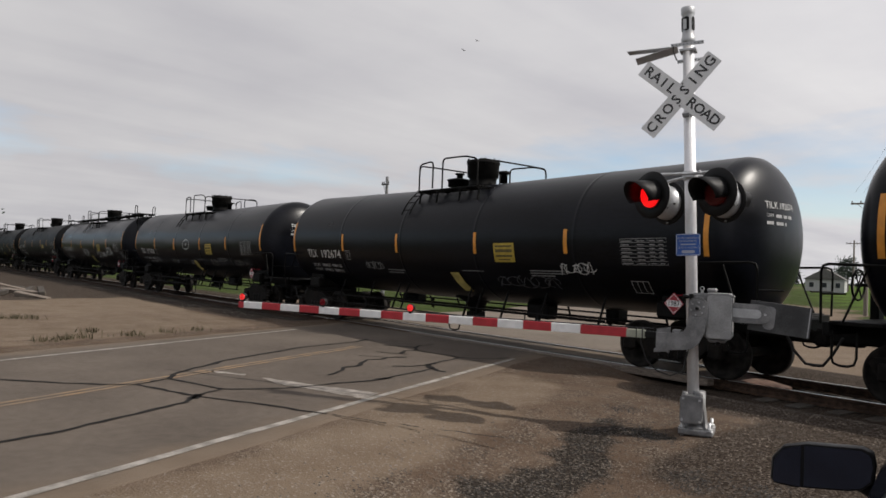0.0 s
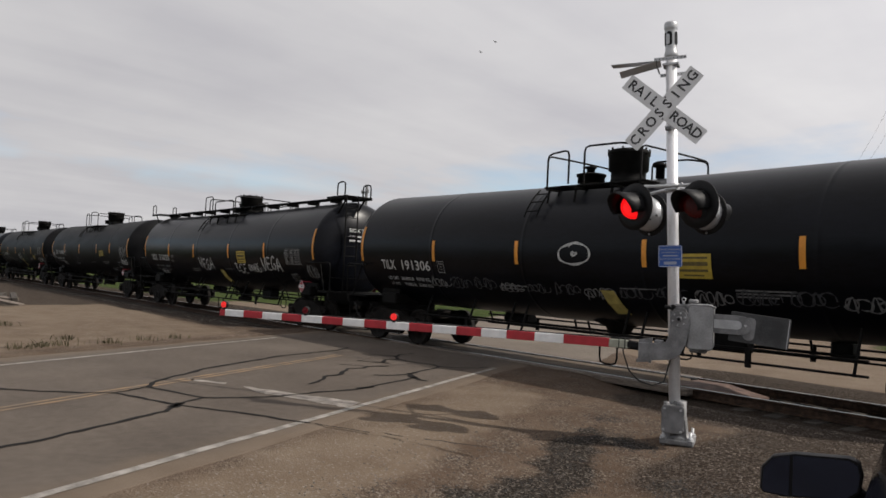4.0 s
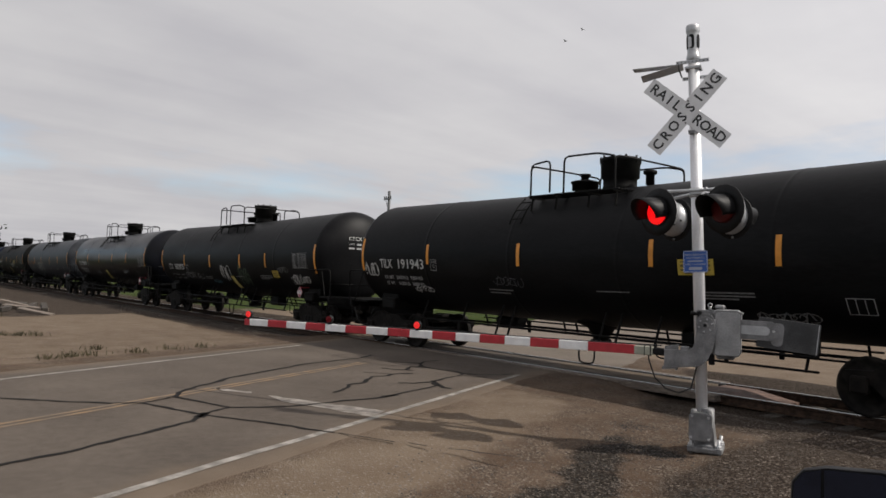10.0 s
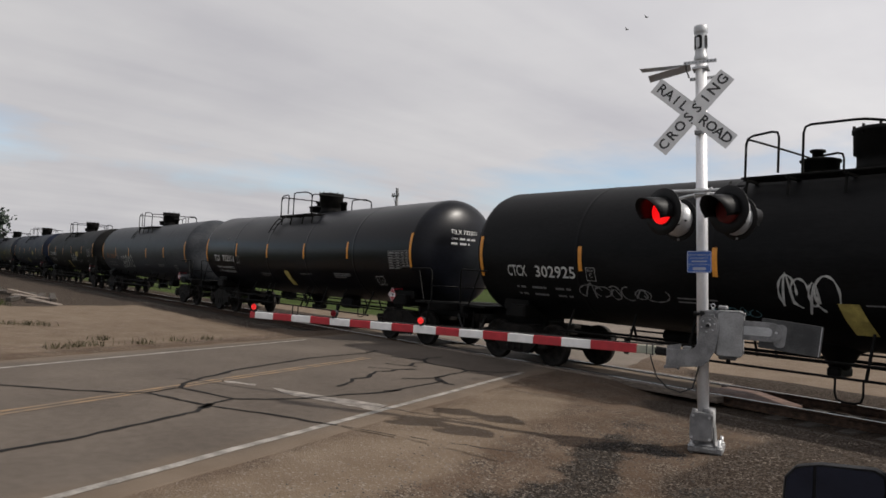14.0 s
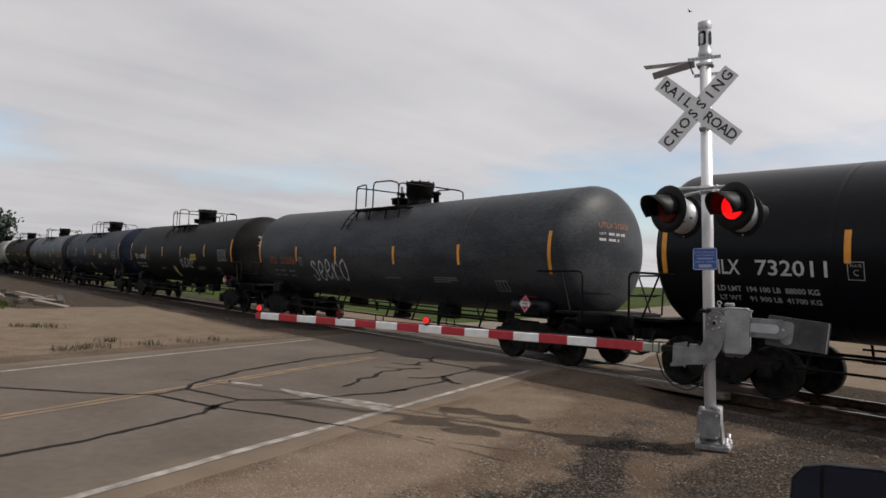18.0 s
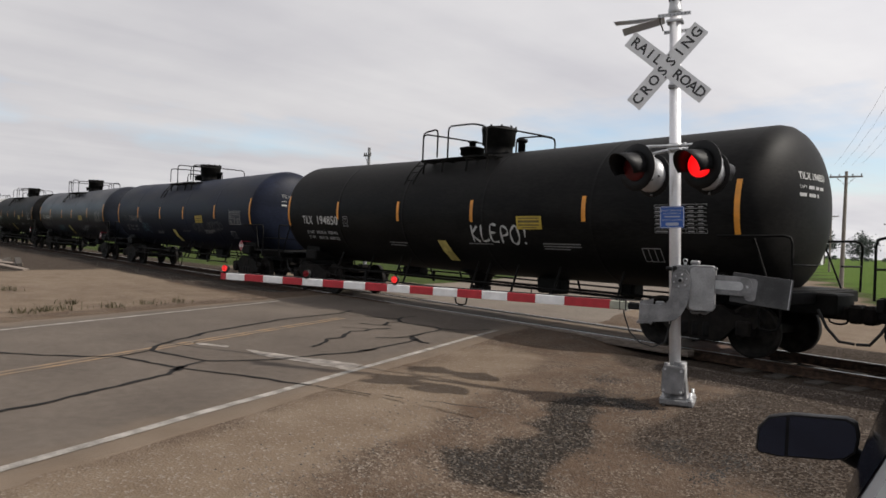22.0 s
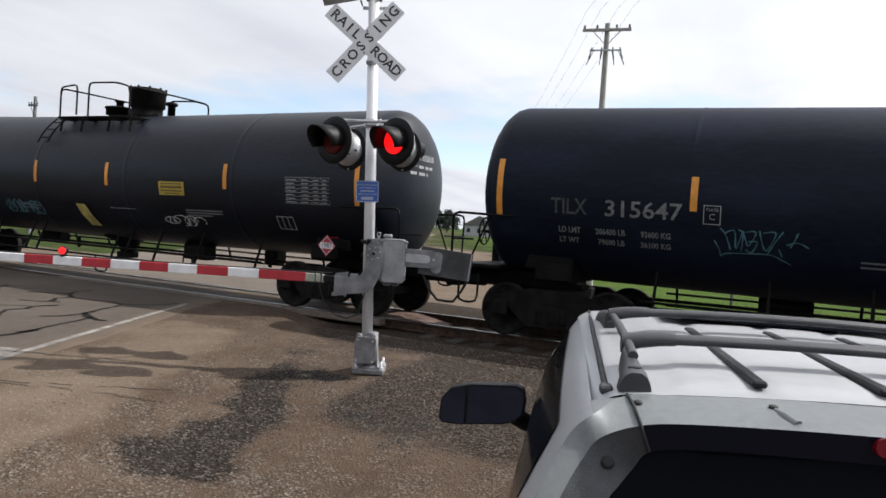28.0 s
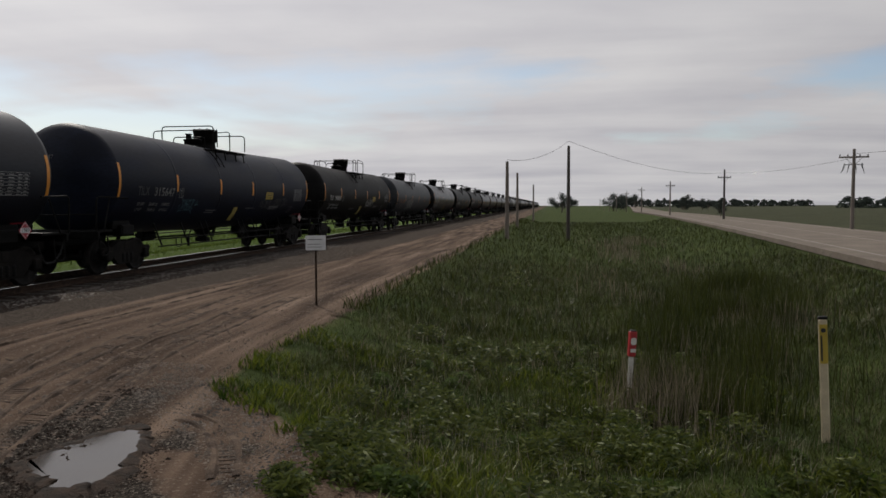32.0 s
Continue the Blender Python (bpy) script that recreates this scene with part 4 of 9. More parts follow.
crack(((-9.22, 3.45), (-9.40, 3.61), (-9.59, 3.94), (-9.46, 4.20), (-9.40, 4.43), (-9.30, 4.73), (-9.33, 5.11), (-9.40, 5.64), (-9.38, 6.23), (-9.52, 6.59), (-9.82, 7.26), (-9.94, 7.65), (-10.10, 7.97)), 0.065)
crack(((-9.20, 3.45), (-8.98, 3.60), (-8.67, 3.77), (-8.37, 3.94), (-8.07, 4.10), (-7.84, 4.17), (-7.51, 4.35)), 0.055)
crack(((-7.46, 4.38), (-7.26, 4.46), (-7.02, 4.58), (-6.76, 4.67)), 0.03)
crack(((-6.66, 4.80), (-6.54, 4.83), (-6.41, 4.89)), 0.03)
crack(((-6.22, 5.00), (-6.06, 5.12), (-5.81, 5.23), (-5.57, 5.41)), 0.03)
crack(((-10.14, 5.85), (-10.29, 6.12), (-10.53, 6.39), (-10.77, 6.51), (-10.87, 6.92), (-11.14, 7.11), (-11.50, 7.49), (-11.45, 7.80), (-11.64, 8.02), (-11.56, 8.43)), 0.08)
crack(((-12.08, 7.67), (-11.76, 7.95), (-11.64, 8.02)), 0.055)
crack(((-12.51, 8.35), (-12.26, 8.43), (-12.07, 8.64), (-11.93, 8.73)), 0.07)
crack(((-12.07, 8.64), (-12.44, 9.03), (-12.42, 9.34), (-12.95, 9.62), (-13.22, 9.40), (-13.55, 9.20)), 0.08)
crack(((-12.89, 9.62), (-13.14, 9.93), (-13.22, 10.35)), 0.07)
crack(((-12.42, 9.34), (-12.10, 9.32), (-11.77, 9.36), (-11.42, 9.44), (-11.15, 9.37), (-10.91, 9.03), (-10.80, 8.66), (-10.46, 8.08), (-10.47, 7.68), (-10.60, 7.40)), 0.075)
crack(((-10.58, 8.17), (-10.12, 7.92), (-9.79, 7.81), (-9.68, 7.88)), 0.11)
crack(((-11.15, 9.37), (-10.85, 9.62), (-10.68, 10.00), (-10.73, 10.35)), 0.08)
crack(((-11.03, 9.20), (-10.71, 9.28), (-10.54, 9.46)), 0.06)
crack(((-9.08, 3.33), (-9.21, 3.43), (-9.34, 3.54)), 0.16)
crack(((-9.46, 6.33), (-9.52, 6.62)), 0.12)


# ------------------------------------------------------------------ track
def rail_mesh(x0, x1):
    prof = [(-0.035, 0.0), (-0.035, -0.035), (-0.010, -0.05), (-0.010, -0.13), (-0.07, -0.15), (-0.07, -0.165), (0.07, -0.165), (0.07, -0.15), (0.010, -0.13), (0.010, -0.05), (0.035, -0.035), (0.035, 0.0)]
    s = Shape()
    s.add([(x, a, b) for x in (x0, x1) for a, b in prof], [(i, i + 1, i + 13, i + 12) if i < 11 else (11, 0, 12, 23) for i in range(11)])
    return s


railway = thing("railway_track", pose(0, TRACK_Y, RAIL_Z), "single railway track on timber ties in grey ballast", "railway track", kind="structure")
for side in (-1, 1):
    rail = part("rail", rail_mesh(-900, 1400), "rust", railway, "rusty steel rail", at=pose(0, side * (GAUGE / 2 + 0.035), 0))
    cap = Shape()
    cap.add([(-900, -0.033, 0.002), (1400, -0.033, 0.002), (1400, 0.033, 0.002), (-900, 0.033, 0.002)], [(0, 1, 2, 3)])
    part("rail_head", cap, "bright_steel", rail, "polished running surface")
tie_me = Shape().box((0, 0, 0), (0.23, 2.6, 0.18), 0.012).mesh("tie", "tie")
tie_xs = [x for x in np.arange(-62, 70, 0.56) if not (-18.6 < x < -6.5)]
for x in tie_xs:
    part("tie", tie_me, None, railway, at=pose(x + random.uniform(-0.03, 0.03), random.uniform(-0.06, 0.06), -0.255, 0, 0, random.uniform(-1.2, 1.2)))
rest = Shape()
for x in list(np.arange(-400, -62, 0.56)) + list(np.arange(70, 420, 0.56)):
    rest.box((x, 0, -0.255), (0.23, 2.6, 0.18))
part("far_ties", rest, "tie", railway, kind="stuff")
# flangeway timbers of the crossing
for y, name in ((NEAR_Y - 0.19, "crossing_plank"), (FAR_Y + 0.19, "crossing_plank"), (NEAR_Y + 0.17, "flange_rubber"), (FAR_Y - 0.17, "flange_rubber")):
    wide = 0.22 if "plank" in name else 0.09
    k = 4
    for i in range(k):
        x0 = -17.8 + i * (9.0 / k) - (y - TRACK_Y) * 0.49 + 2.4
        part(name, Shape().box((0, 0, 0), (9.0 / k - 0.012, wide, 0.12), 0.012), "plank" if "plank" in name else "rubber", railway, at=pose(x0, y - TRACK_Y, -0.058 + random.uniform(-0.004, 0.004)))
part("panel_ramp", Shape().slab([(-7.75, 0.0), (-7.15, 0.0), (-6.35, -0.13), (-6.35, -0.2), (-7.75, -0.2)], -0.62, 0.52), "ramp_rust", railway, "rusty brown ramp at the end of the crossing panel")
part("marked_block", Shape().box((0, 0, 0), (0.44, 0.15, 0.14), 0.02), "olive_block", railway, "dull yellow-green painted block beside the rail", at=pose(6.32, -1.16, -0.09))
part("marked_block", Shape().box((0, 0, 0), (0.42, 0.15, 0.12), 0.02), "olive_block", railway, at=pose(6.42, 0.35, -0.06))


# ------------------------------------------------------------------ tank cars
R, ZC, HALF, HEAD = 1.48, 2.52, 7.52, 0.60
SPEED, PITCH, FIRST = 5.703, 17.89, -65.66
SHIFT = {-1: 0.14, 0: 0.03, 6: -0.20, 7: -0.42, 8: -0.63, 9: -0.8}  # slack in the couplings
CACHE = {}


def cached(key, make):
    if key not in CACHE:
        CACHE[key] = make()
    return CACHE[key]


def car_x(k, t):
    return FIRST + PITCH * k + SHIFT.get(k, 0.14 if k < 0 else -0.8 if k > 9 else 0.0) + SPEED * (t - 16)


def dip(x):
    """The tank sags in a shallow V towards the outlet at its middle."""
    return -0.075 * max(0.0, 1 - math.sqrt(x * x + 0.16) / 7.5)


def wrap(s, near=True, lift=0.006):
    """Lays a flat shape (x along the car, y up, 0 at the tank's middle height) on the tank's side."""
    out = []
    for x, h, e in s.v:
        a = h / R
        r = R + lift + e
        z = ZC + dip(x) + r * math.sin(a)
        out.append((x, -r * math.cos(a), z) if near else (-x, r * math.cos(a), z))
    s.v = out
    return s


def flat_rect(x0, x1, y0, y1, rows=6, cols=1, e=0.0):
    s = Shape()
    for i in range(rows):
        for j in range(cols):
            a, b = y0 + (y1 - y0) * i / rows, y0 + (y1 - y0) * (i + 1) / rows
            c, d = x0 + (x1 - x0) * j / cols, x0 + (x1 - x0) * (j + 1) / cols
            s.add([(c, a, e), (d, a, e), (d, b, e), (c, b, e)], [(0, 1, 2, 3)])
    return s


def rects(boxes, rows=2, e=0.0):
    s = Shape()
    for x0, x1, y0, y1 in boxes:
        t = flat_rect(x0, x1, y0, y1, rows, e=e)
        s.add(t.v, t.f)
    return s


def tank_mesh(mat):
    prof = []
    for i in range(9):
        a = math.pi / 2 * i / 8
        prof.append((R * math.sin(a) if i else 0.02, -(HALF + HEAD * math.cos(a))))
    prof += [(R, -HALF + 0.02), (R, -HALF + 0.15)]
    for x in (-4.55, -1.5, 1.5, 4.55):
        if x == 1.5:
            prof += [(R, -0.7), (R, -0.25), (R, 0.0), (R, 0.25)]
        prof += [(R, x - 0.9), (R, x - 0.08), (R, x - 0.03), (R + 0.005, x - 0.012), (R + 0.005, x + 0.012), (R, x + 0.03), (R, x + 0.08)]
    prof += [(R, HALF - 0.15), (R, HALF - 0.02)]
    for i in range(8, -1, -1):
        a = math.pi / 2 * i / 8
        prof.append((R * math.sin(a) if i else 0.02, HALF + HEAD * math.cos(a)))
    body = Shape().lathe(prof, 56, "x", (0, 0, ZC))
    body.v = [(x, y, z + dip(x)) for x, y, z in body.v]
    return body.mesh("tank", mat)


def arch(pts, r=0.021):
    """Pipe with rounded corners through the points."""
    pts = [Vector(p) for p in pts]
    out = [pts[0]]
    for a, b, c in zip(pts, pts[1:], pts[2:]):
        k = min(0.12, (a - b).length * 0.45, (c - b).length * 0.45)
        p, q = b + (a - b).normalized() * k, b + (c - b).normalized() * k
        out += [p, (p + q + b * 2) / 4, q]
    out.append(pts[-1])
    return Shape().tube(out, r, 6)


def crown(y):
    return ZC + math.sqrt(max(0.0, R * R - y * y))


def sideframe():
    o = [(-1.16, 0.62), (-1.10, 0.70), (-0.72, 0.72), (-0.42, 0.86), (0.42, 0.86), (0.72, 0.72), (1.10, 0.70), (1.16, 0.62), (1.08, 0.52), (0.72, 0.50), (0.44, 0.24), (-0.44, 0.24), (-0.72, 0.50), (-1.08, 0.52)]
    s = Shape().slab(o, -0.07, 0.07)
    for x in (-0.89, 0.89):
        s.box((x, -0.06, 0.50), (0.26, 0.16, 0.26), 0.03)
    return s


def springs():
    s = Shape()
    for x in (-0.2, 0.0, 0.2):
        s.lathe([(0.075, 0.30), (0.085, 0.33), (0.075, 0.36), (0.085, 0.40), (0.075, 0.44), (0.085, 0.48), (0.075, 0.54)], 10, at=(x, 0, 0))
    return s


def wheelset():
    s = Shape().lathe([(0.085, -1.08), (0.085, 1.08)], 12, "y")
    for d in (-1, 1):
        y = d * (GAUGE / 2 + 0.03)
        s.lathe([(0.10, y - 0.09), (0.16, y - 0.09), (0.17, y - 0.03), (0.36, y - 0.02), (0.40, y - 0.06), (0.452, y - 0.065), (0.455, y + 0.03 * -d), (0.452, y + 0.065), (0.40, y + 0.06), (0.36, y + 0.03), (0.17, y + 0.04), (0.16, y + 0.09), (0.10, y + 0.09)], 28, "y")
    for d in (-1, 1):
        s.lathe([(0.11, d * 1.0), (0.12, d * 1.03), (0.12, d * 1.12), (0.06, d * 1.14)], 12, "y")
        for j in range(3):
            a = j * 2.094
            s.lathe([(0.022, d * 1.11), (0.022, d * 1.15)], 6, "y", (0.07 * math.cos(a), 0, 0.07 * math.sin(a)))
    return s


ROLLING = []


def make_truck(car, x, roll):
    truck = part("truck", cached("bolster", lambda: Shape().box((0, 0, 0.72), (0.36, 2.2, 0.26), 0.03).box((0, 0, 0.88), (0.5, 0.5, 0.1), 0.02).mesh("truck", "truck_steel")), None, car, "rusty cast four-wheel truck", at=pose(x, 0, 0))
    for y in (-1.02, 1.02):
        part("sideframe", cached("sideframe", lambda: sideframe().mesh("sideframe", "truck_steel")), None, truck, at=pose(0, y, 0, 0, 0, 0 if y < 0 else 180))
        part("spring", cached("spring", lambda: springs().mesh("spring", "black_steel")), None, truck, at=pose(0, y * 1.02, 0))
    for dx in (-0.89, 0.89):
        w = part("wheelset", cached("wheelset", lambda: wheelset().mesh("wheelset", "wheel_steel")), None, truck, at=pose(dx, 0, 0.455))
        if roll:
            ROLLING.append((w, dx))
    part("brake_beam", cached("beam", lambda: Shape().tube([(-0.35, -0.8, 0.40), (-0.35, 0.8, 0.40)], 0.05).tube([(0.35, -0.8, 0.40), (0.35, 0.8, 0.40)], 0.05).mesh("brake_beam", "black_steel")), None, truck)
    return truck


def merged(shapes):
    v, f = [], []
    for s in shapes:
        k = len(v)
        v += s.v
        f += [tuple(i + k for i in q) for q in s.f]
    return v, f


def end_gear(s_end):
    """Stub sill, end platform and coupler pocket at one end."""
    s = Shape().box((s_end * 7.55, 0, 0.98), (2.2, 0.72, 0.36), 0.03)
    s.box((s_end * 7.9, 0, 1.17), (0.75, 2.5, 0.06), 0.01)
    s.box((s_end * 8.28, 0, 1.08), (0.10, 2.7, 0.20), 0.015)
    s.box((s_end * 6.62, 0, 1.15), (0.62, 2.3, 0.30), 0.04)
    for y in (-0.95, 0.95):
        s.slab([(s_end * 6.3, 1.2), (s_end * 7.15, 1.2), (s_end * 7.05, 1.62), (s_end * 6.4, 1.62)], y - 0.04, y + 0.04)
    return s


def coupler(s_end):
    s = Shape().box((s_end * 8.55, 0, 0.85), (0.6, 0.2, 0.22), 0.03).box((s_end * 8.84, 0, 0.85), (0.22, 0.36, 0.30), 0.05)
    return s


def hose(s_end):
    return Shape().tube([(s_end * 8.4, -0.45, 0.9), (s_end * 8.55, -0.45, 0.62), (s_end * 8.72, -0.40, 0.42), (s_end * 8.93, -0.33, 0.40)], 0.025, 6)


def end_rail(s_end, side):
    out = []
    for y in (side,):
        out.append(arch([(s_end * 7.2, y * 1.50, 2.02), (s_end * 8.36, y * 1.36, 2.05), (s_end * 8.36, y * 1.33, 1.15)], 0.022))
        out.append(Shape().tube([(s_end * 8.05, y * 1.34, 1.17), (s_end * 7.72, y * 1.30, 2.0)], 0.018, 6))
        out.append(Shape().tube([(s_end * 8.36, y * 1.35, 1.6), (s_end * 8.36, y * 0.5, 1.6)], 0.018, 6))
        out.append(arch([(s_end * 8.2, y * 1.3, 1.05), (s_end * 8.2, y * 1.32, 0.55), (s_end * 7.85, y * 1.32, 0.55), (s_end * 7.85, y * 1.3, 1.05)], 0.02))
    return Shape().add(*merged(out), True)


def brake_wheel():
    s = Shape()
    ring = [(-8.62, 0.62 + 0.26 * math.cos(a), 1.75 + 0.26 * math.sin(a)) for a in np.linspace(0, 2 * math.pi, 21)]
    s.tube(ring, 0.018, 6, False)
    for a in np.linspace(0, math.pi, 4)[:3]:
        s.tube([(-8.62, 0.62 - 0.26 * math.cos(a), 1.75 - 0.26 * math.sin(a)), (-8.62, 0.62 + 0.26 * math.cos(a), 1.75 + 0.26 * math.sin(a))], 0.012, 5)
    s.tube([(-8.64, 0.62, 1.75), (-8.3, 0.62, 1.75)], 0.03, 6).box((-8.32, 0.62, 1.45), (0.14, 0.25, 0.7), 0.02)
    return s


def under_rail(y):
    """Low safety rail with hangers along the belly."""
    s = Shape()
    for z in (0.62, 0.84):
        s.tube([(-5.2, y, z), (5.2, y, z)], 0.022, 6)
    for x in (-5.0, -3.4, -2.1, -1.7, 0.9, 1.3, 2.2, 3.4, 5.0):
        s.tube([(x, y, 0.60), (x, y * 0.78, 1.30)], 0.026, 6)
    for x in (-3.4, 3.4):
        s.box((x, y, 0.7), (0.10, 0.05, 0.32), 0.01)
    return s


def stirrup(x, y):
    return arch([(x - 0.2, y, 0.62), (x - 0.2, y, 0.28), (x + 0.2, y, 0.28), (x + 0.2, y, 0.62)], 0.018)


def belly_gear():
    s = Shape().lathe([(0.10, 0.62), (0.16, 0.66), (0.30, 0.92), (0.55, 1.02), (0.60, 1.12)], 16)
    s.box((0.0, 0.0, 0.60), (0.22, 0.5, 0.16), 0.03)
    return s


def brake_gear():
    s = Shape().lathe([(0.15, -3.6), (0.17, -3.5), (0.17, -2.9), (0.15, -2.8)], 12, "x", (0, 0.35, 0.86))
    s.box((2.6, -0.25, 0.86), (0.7, 0.35, 0.35), 0.04).tube([(-5.8, 0, 0.8), (5.8, 0, 0.8)], 0.03, 6).box((4.3, 0.3, 0.9), (0.35, 0.4, 0.4), 0.05)
    return s


def dome():
    s = Shape().lathe([(0.42, 3.88), (0.36, 3.98), (0.36, 4.14), (0.41, 4.17), (0.42, 4.50), (0.44, 4.52), (0.44, 4.58), (0.36, 4.61)], 20, at=(0.35, 0, 0))
    for j in range(10):
        a = j * 0.628
        s.lathe([(0.025, 4.48), (0.025, 4.63)], 6, at=(0.35 + 0.415 * math.cos(a), 0.415 * math.sin(a), 0))
    return s


def valves():
    s = Shape().lathe([(0.30, 3.98), (0.30, 4.12), (0.33, 4.13), (0.33, 4.17), (0.2, 4.20)], 14, at=(-0.62, 0, 0)).lathe([(0.09, 4.15), (0.09, 4.32), (0.13, 4.33), (0.13, 4.37)], 10, at=(-0.72, 0.1, 0))
    return s


def vent():
    return Shape().lathe([(0.09, 3.98), (0.09, 4.2), (0.14, 4.21), (0.14, 4.28), (0.06, 4.3)], 10, at=(1.05, 0.1, 0))


def platform(y):
    s = Shape()
    z = crown(0.85) + 0.03
    for i in range(7):
        s.box((0.05, y * (0.62 + i * 0.09), z), (2.5, 0.05, 0.035), 0.006)
    for x in (-1.12, -0.4, 0.5, 1.2):
        s.box((x, y * 0.88, z - 0.03), (0.05, 0.62, 0.05)).tube([(x, y * 1.1, z - 0.03), (x, y * 1.15, crown(1.15) - 0.02)], 0.025, 6)
    return s


def top_rail(y, style):
    z = crown(0.85) + 0.03
    a = y * 1.18
    top = z + 0.78
    if style == 0:
        o = [arch([(-1.12, a, z), (-1.12, a, top - 0.08), (-0.55, a, top - 0.03), (-0.55, a, z + 0.05)]), arch([(-0.15, a, z), (-0.15, a, top), (0.75, a, top - 0.02), (1.2, a, top - 0.12), (1.2, a, z)])]
    elif style == 2:
        o = [arch([(-1.55, a, z), (-1.55, a, top - 0.02), (-0.85, a, top - 0.02), (-0.85, a, z)]), arch([(-0.6, a, z), (-0.6, a, top - 0.25), (1.05, a, top - 0.25), (1.05, a, z)])]
    else:
        o = [arch([(-0.92, -0.95, z), (-0.92, -0.95, top + 0.06), (-0.92, 0.97, top + 0.06), (-0.92, 0.97, z)])] if y < 0 else [arch([(0.62, -0.85, z), (0.62, -0.85, top), (1.02, 0.12, top), (1.02, 0.12, z + 0.1)]), arch([(-0.78, -0.55, z), (-0.78, -0.55, z + 0.48), (-0.78, 0.62, z + 0.48), (-0.78, 0.62, z)])]
    return o


def cross_rail(x, y):
    z = crown(0.85) + 0.10
    return arch([(x, y * 1.18, z + 0.02), (x, y * 1.18, z + 0.60), (x, y * 0.6, z + 0.61), (x, 0, z + 0.61)], 0.02)


def ladder(y):
    s = Shape()
    for x in (-1.5, -1.15):
        pts = []
        for i in range(5):
            a = radians(52 - i * 7.2)
            pts.append((x, y * (R + 0.09) * math.cos(a), ZC + (R + 0.09) * math.sin(a)))
        s.tube(pts, 0.018, 5)
    for i in range(3):
        a = radians(46 - i * 9)
        p = (y * (R + 0.09) * math.cos(a), ZC + (R + 0.09) * math.sin(a))
        s.tube([(-1.5, *p), (-1.15, *p)], 0.014, 5)
    return s


def top_walk():
    """Full length running board with low end hoops."""
    s = Shape()
    for y in (-0.55, -0.42, -0.29):
        s.box((0, y, crown(0.4) + 0.14), (14.6, 0.10, 0.035), 0.006)
    for x in np.arange(-7.0, 7.1, 1.4):
        s.box((x, -0.42, crown(0.4) + 0.07), (0.06, 0.42, 0.12))
    return s


def end_platform(e):
    """Grated step over the tank head at the end of the running board."""
    z = crown(0.4) + 0.14
    s = Shape()
    for i in range(8):
        s.box((e * (7.35 + i * 0.14), -0.48, z), (0.09, 0.95, 0.03), 0.005)
    for y in (-0.94, -0.02):
        s.box((e * 7.85, y, z - 0.03), (1.1, 0.04, 0.07), 0.006)
    for y in (-0.8, -0.15):
        s.tube([(e * 8.2, y, z - 0.05), (e * 7.75, y, z - 0.5)], 0.03, 6)
    return s


def walk_hoop(e):
    """Guard hoops that stand on the end step."""
    z = crown(0.4) + 0.14
    return Shape().add(*merged([arch([(e * a, y, z - 0.03), (e * a, y, z + h), (e * b, y, z + h), (e * b, y, z - 0.03)], 0.022) for a, b, y, h in ((7.9, 8.32, -0.95, 0.42), (7.9, 8.32, -0.02, 0.42))] + [Shape().tube([(e * 8.32, -0.95, z + 0.38), (e * 8.32, -0.95, z)], 0.022, 6)]), True)


def end_ladder():
    s = Shape()
    z = crown(0.4) + 0.14
    for y in (-0.92, -0.50):
        s.tube([(8.38, y, z + 0.02), (8.40, y, 2.6), (8.40, y, 1.2)], 0.022, 6)
    for i in range(9):
        h = 1.4 + i * 0.29
        s.tube([(8.40, -0.92, h), (8.40, -0.50, h)], 0.014, 6)
    return s


LETTER_BARS = [(x0, x1, h - 0.028, h + 0.028) for h in (-0.37, -0.55) for x0, x1 in ((-6.46, -6.38), (-6.33, -6.18), (-5.98, -5.66), (-5.64, -5.55), (-5.28, -5.04), (-4.98, -4.85))]
SMALL_BARS = [(-2.3, -1.5, -0.86, -0.83), (-2.3, -1.62, -0.94, -0.91), (3.2, 4.2, -0.74, -0.71), (3.2, 4.2, -0.80, -0.77), (3.2, 3.9, -0.86, -0.83), (0.9, 1.7, -0.78, -0.755)]


def table_bars(x, top):
    """Test data table, 1.02 m wide and 0.50 m high."""
    b = []
    for i in range(8):
        y = top - 0.50 + i * 0.0704
        b.append((x, x + 1.02, y, y + 0.007))
    for d in (0, 0.36, 0.61, 0.82, 1.013):
        b.append((x + d, x + d + 0.007, top - 0.50, top))
    for i in range(7):
        y = top - 0.477 + i * 0.0704
        b += [(x + 0.03, x + 0.27 - 0.03 * (i % 3), y, y + 0.016), (x + 0.39, x + 0.55, y, y + 0.015), (x + 0.66, x + 0.78, y, y + 0.015), (x + 0.86, x + 0.96, y, y + 0.015)]
    return rects(b, 1)


def fitted_text(words, size, x0, x1, h):
    """Letters stretched to run from x0 to x1 along the tank."""
    t = text_shape(words, size, bold=0.004)
    a, b = min(v[0] for v in t.v), max(v[0] for v in t.v)
    t.v = [(x0 + (x - a) * (x1 - x0) / (b - a), y + h, z) for x, y, z in t.v]
    return t


def placard_border(y):
    """Thin white outline just inside the placard's edge."""
    s = Shape()
    for (a, b), (c, d) in (((-1, 0), (0, -1)), ((0, -1), (1, 0)), ((1, 0), (0, 1)), ((0, 1), (-1, 0))):
        q = [(a * 0.178, b * 0.178), (c * 0.178, d * 0.178), (c * 0.166, d * 0.166), (a * 0.166, b * 0.166)]
        s.slab([(6.86 + p, 1.29 + r) for p, r in q], 1.367 * y, 1.3685 * y)
    return s


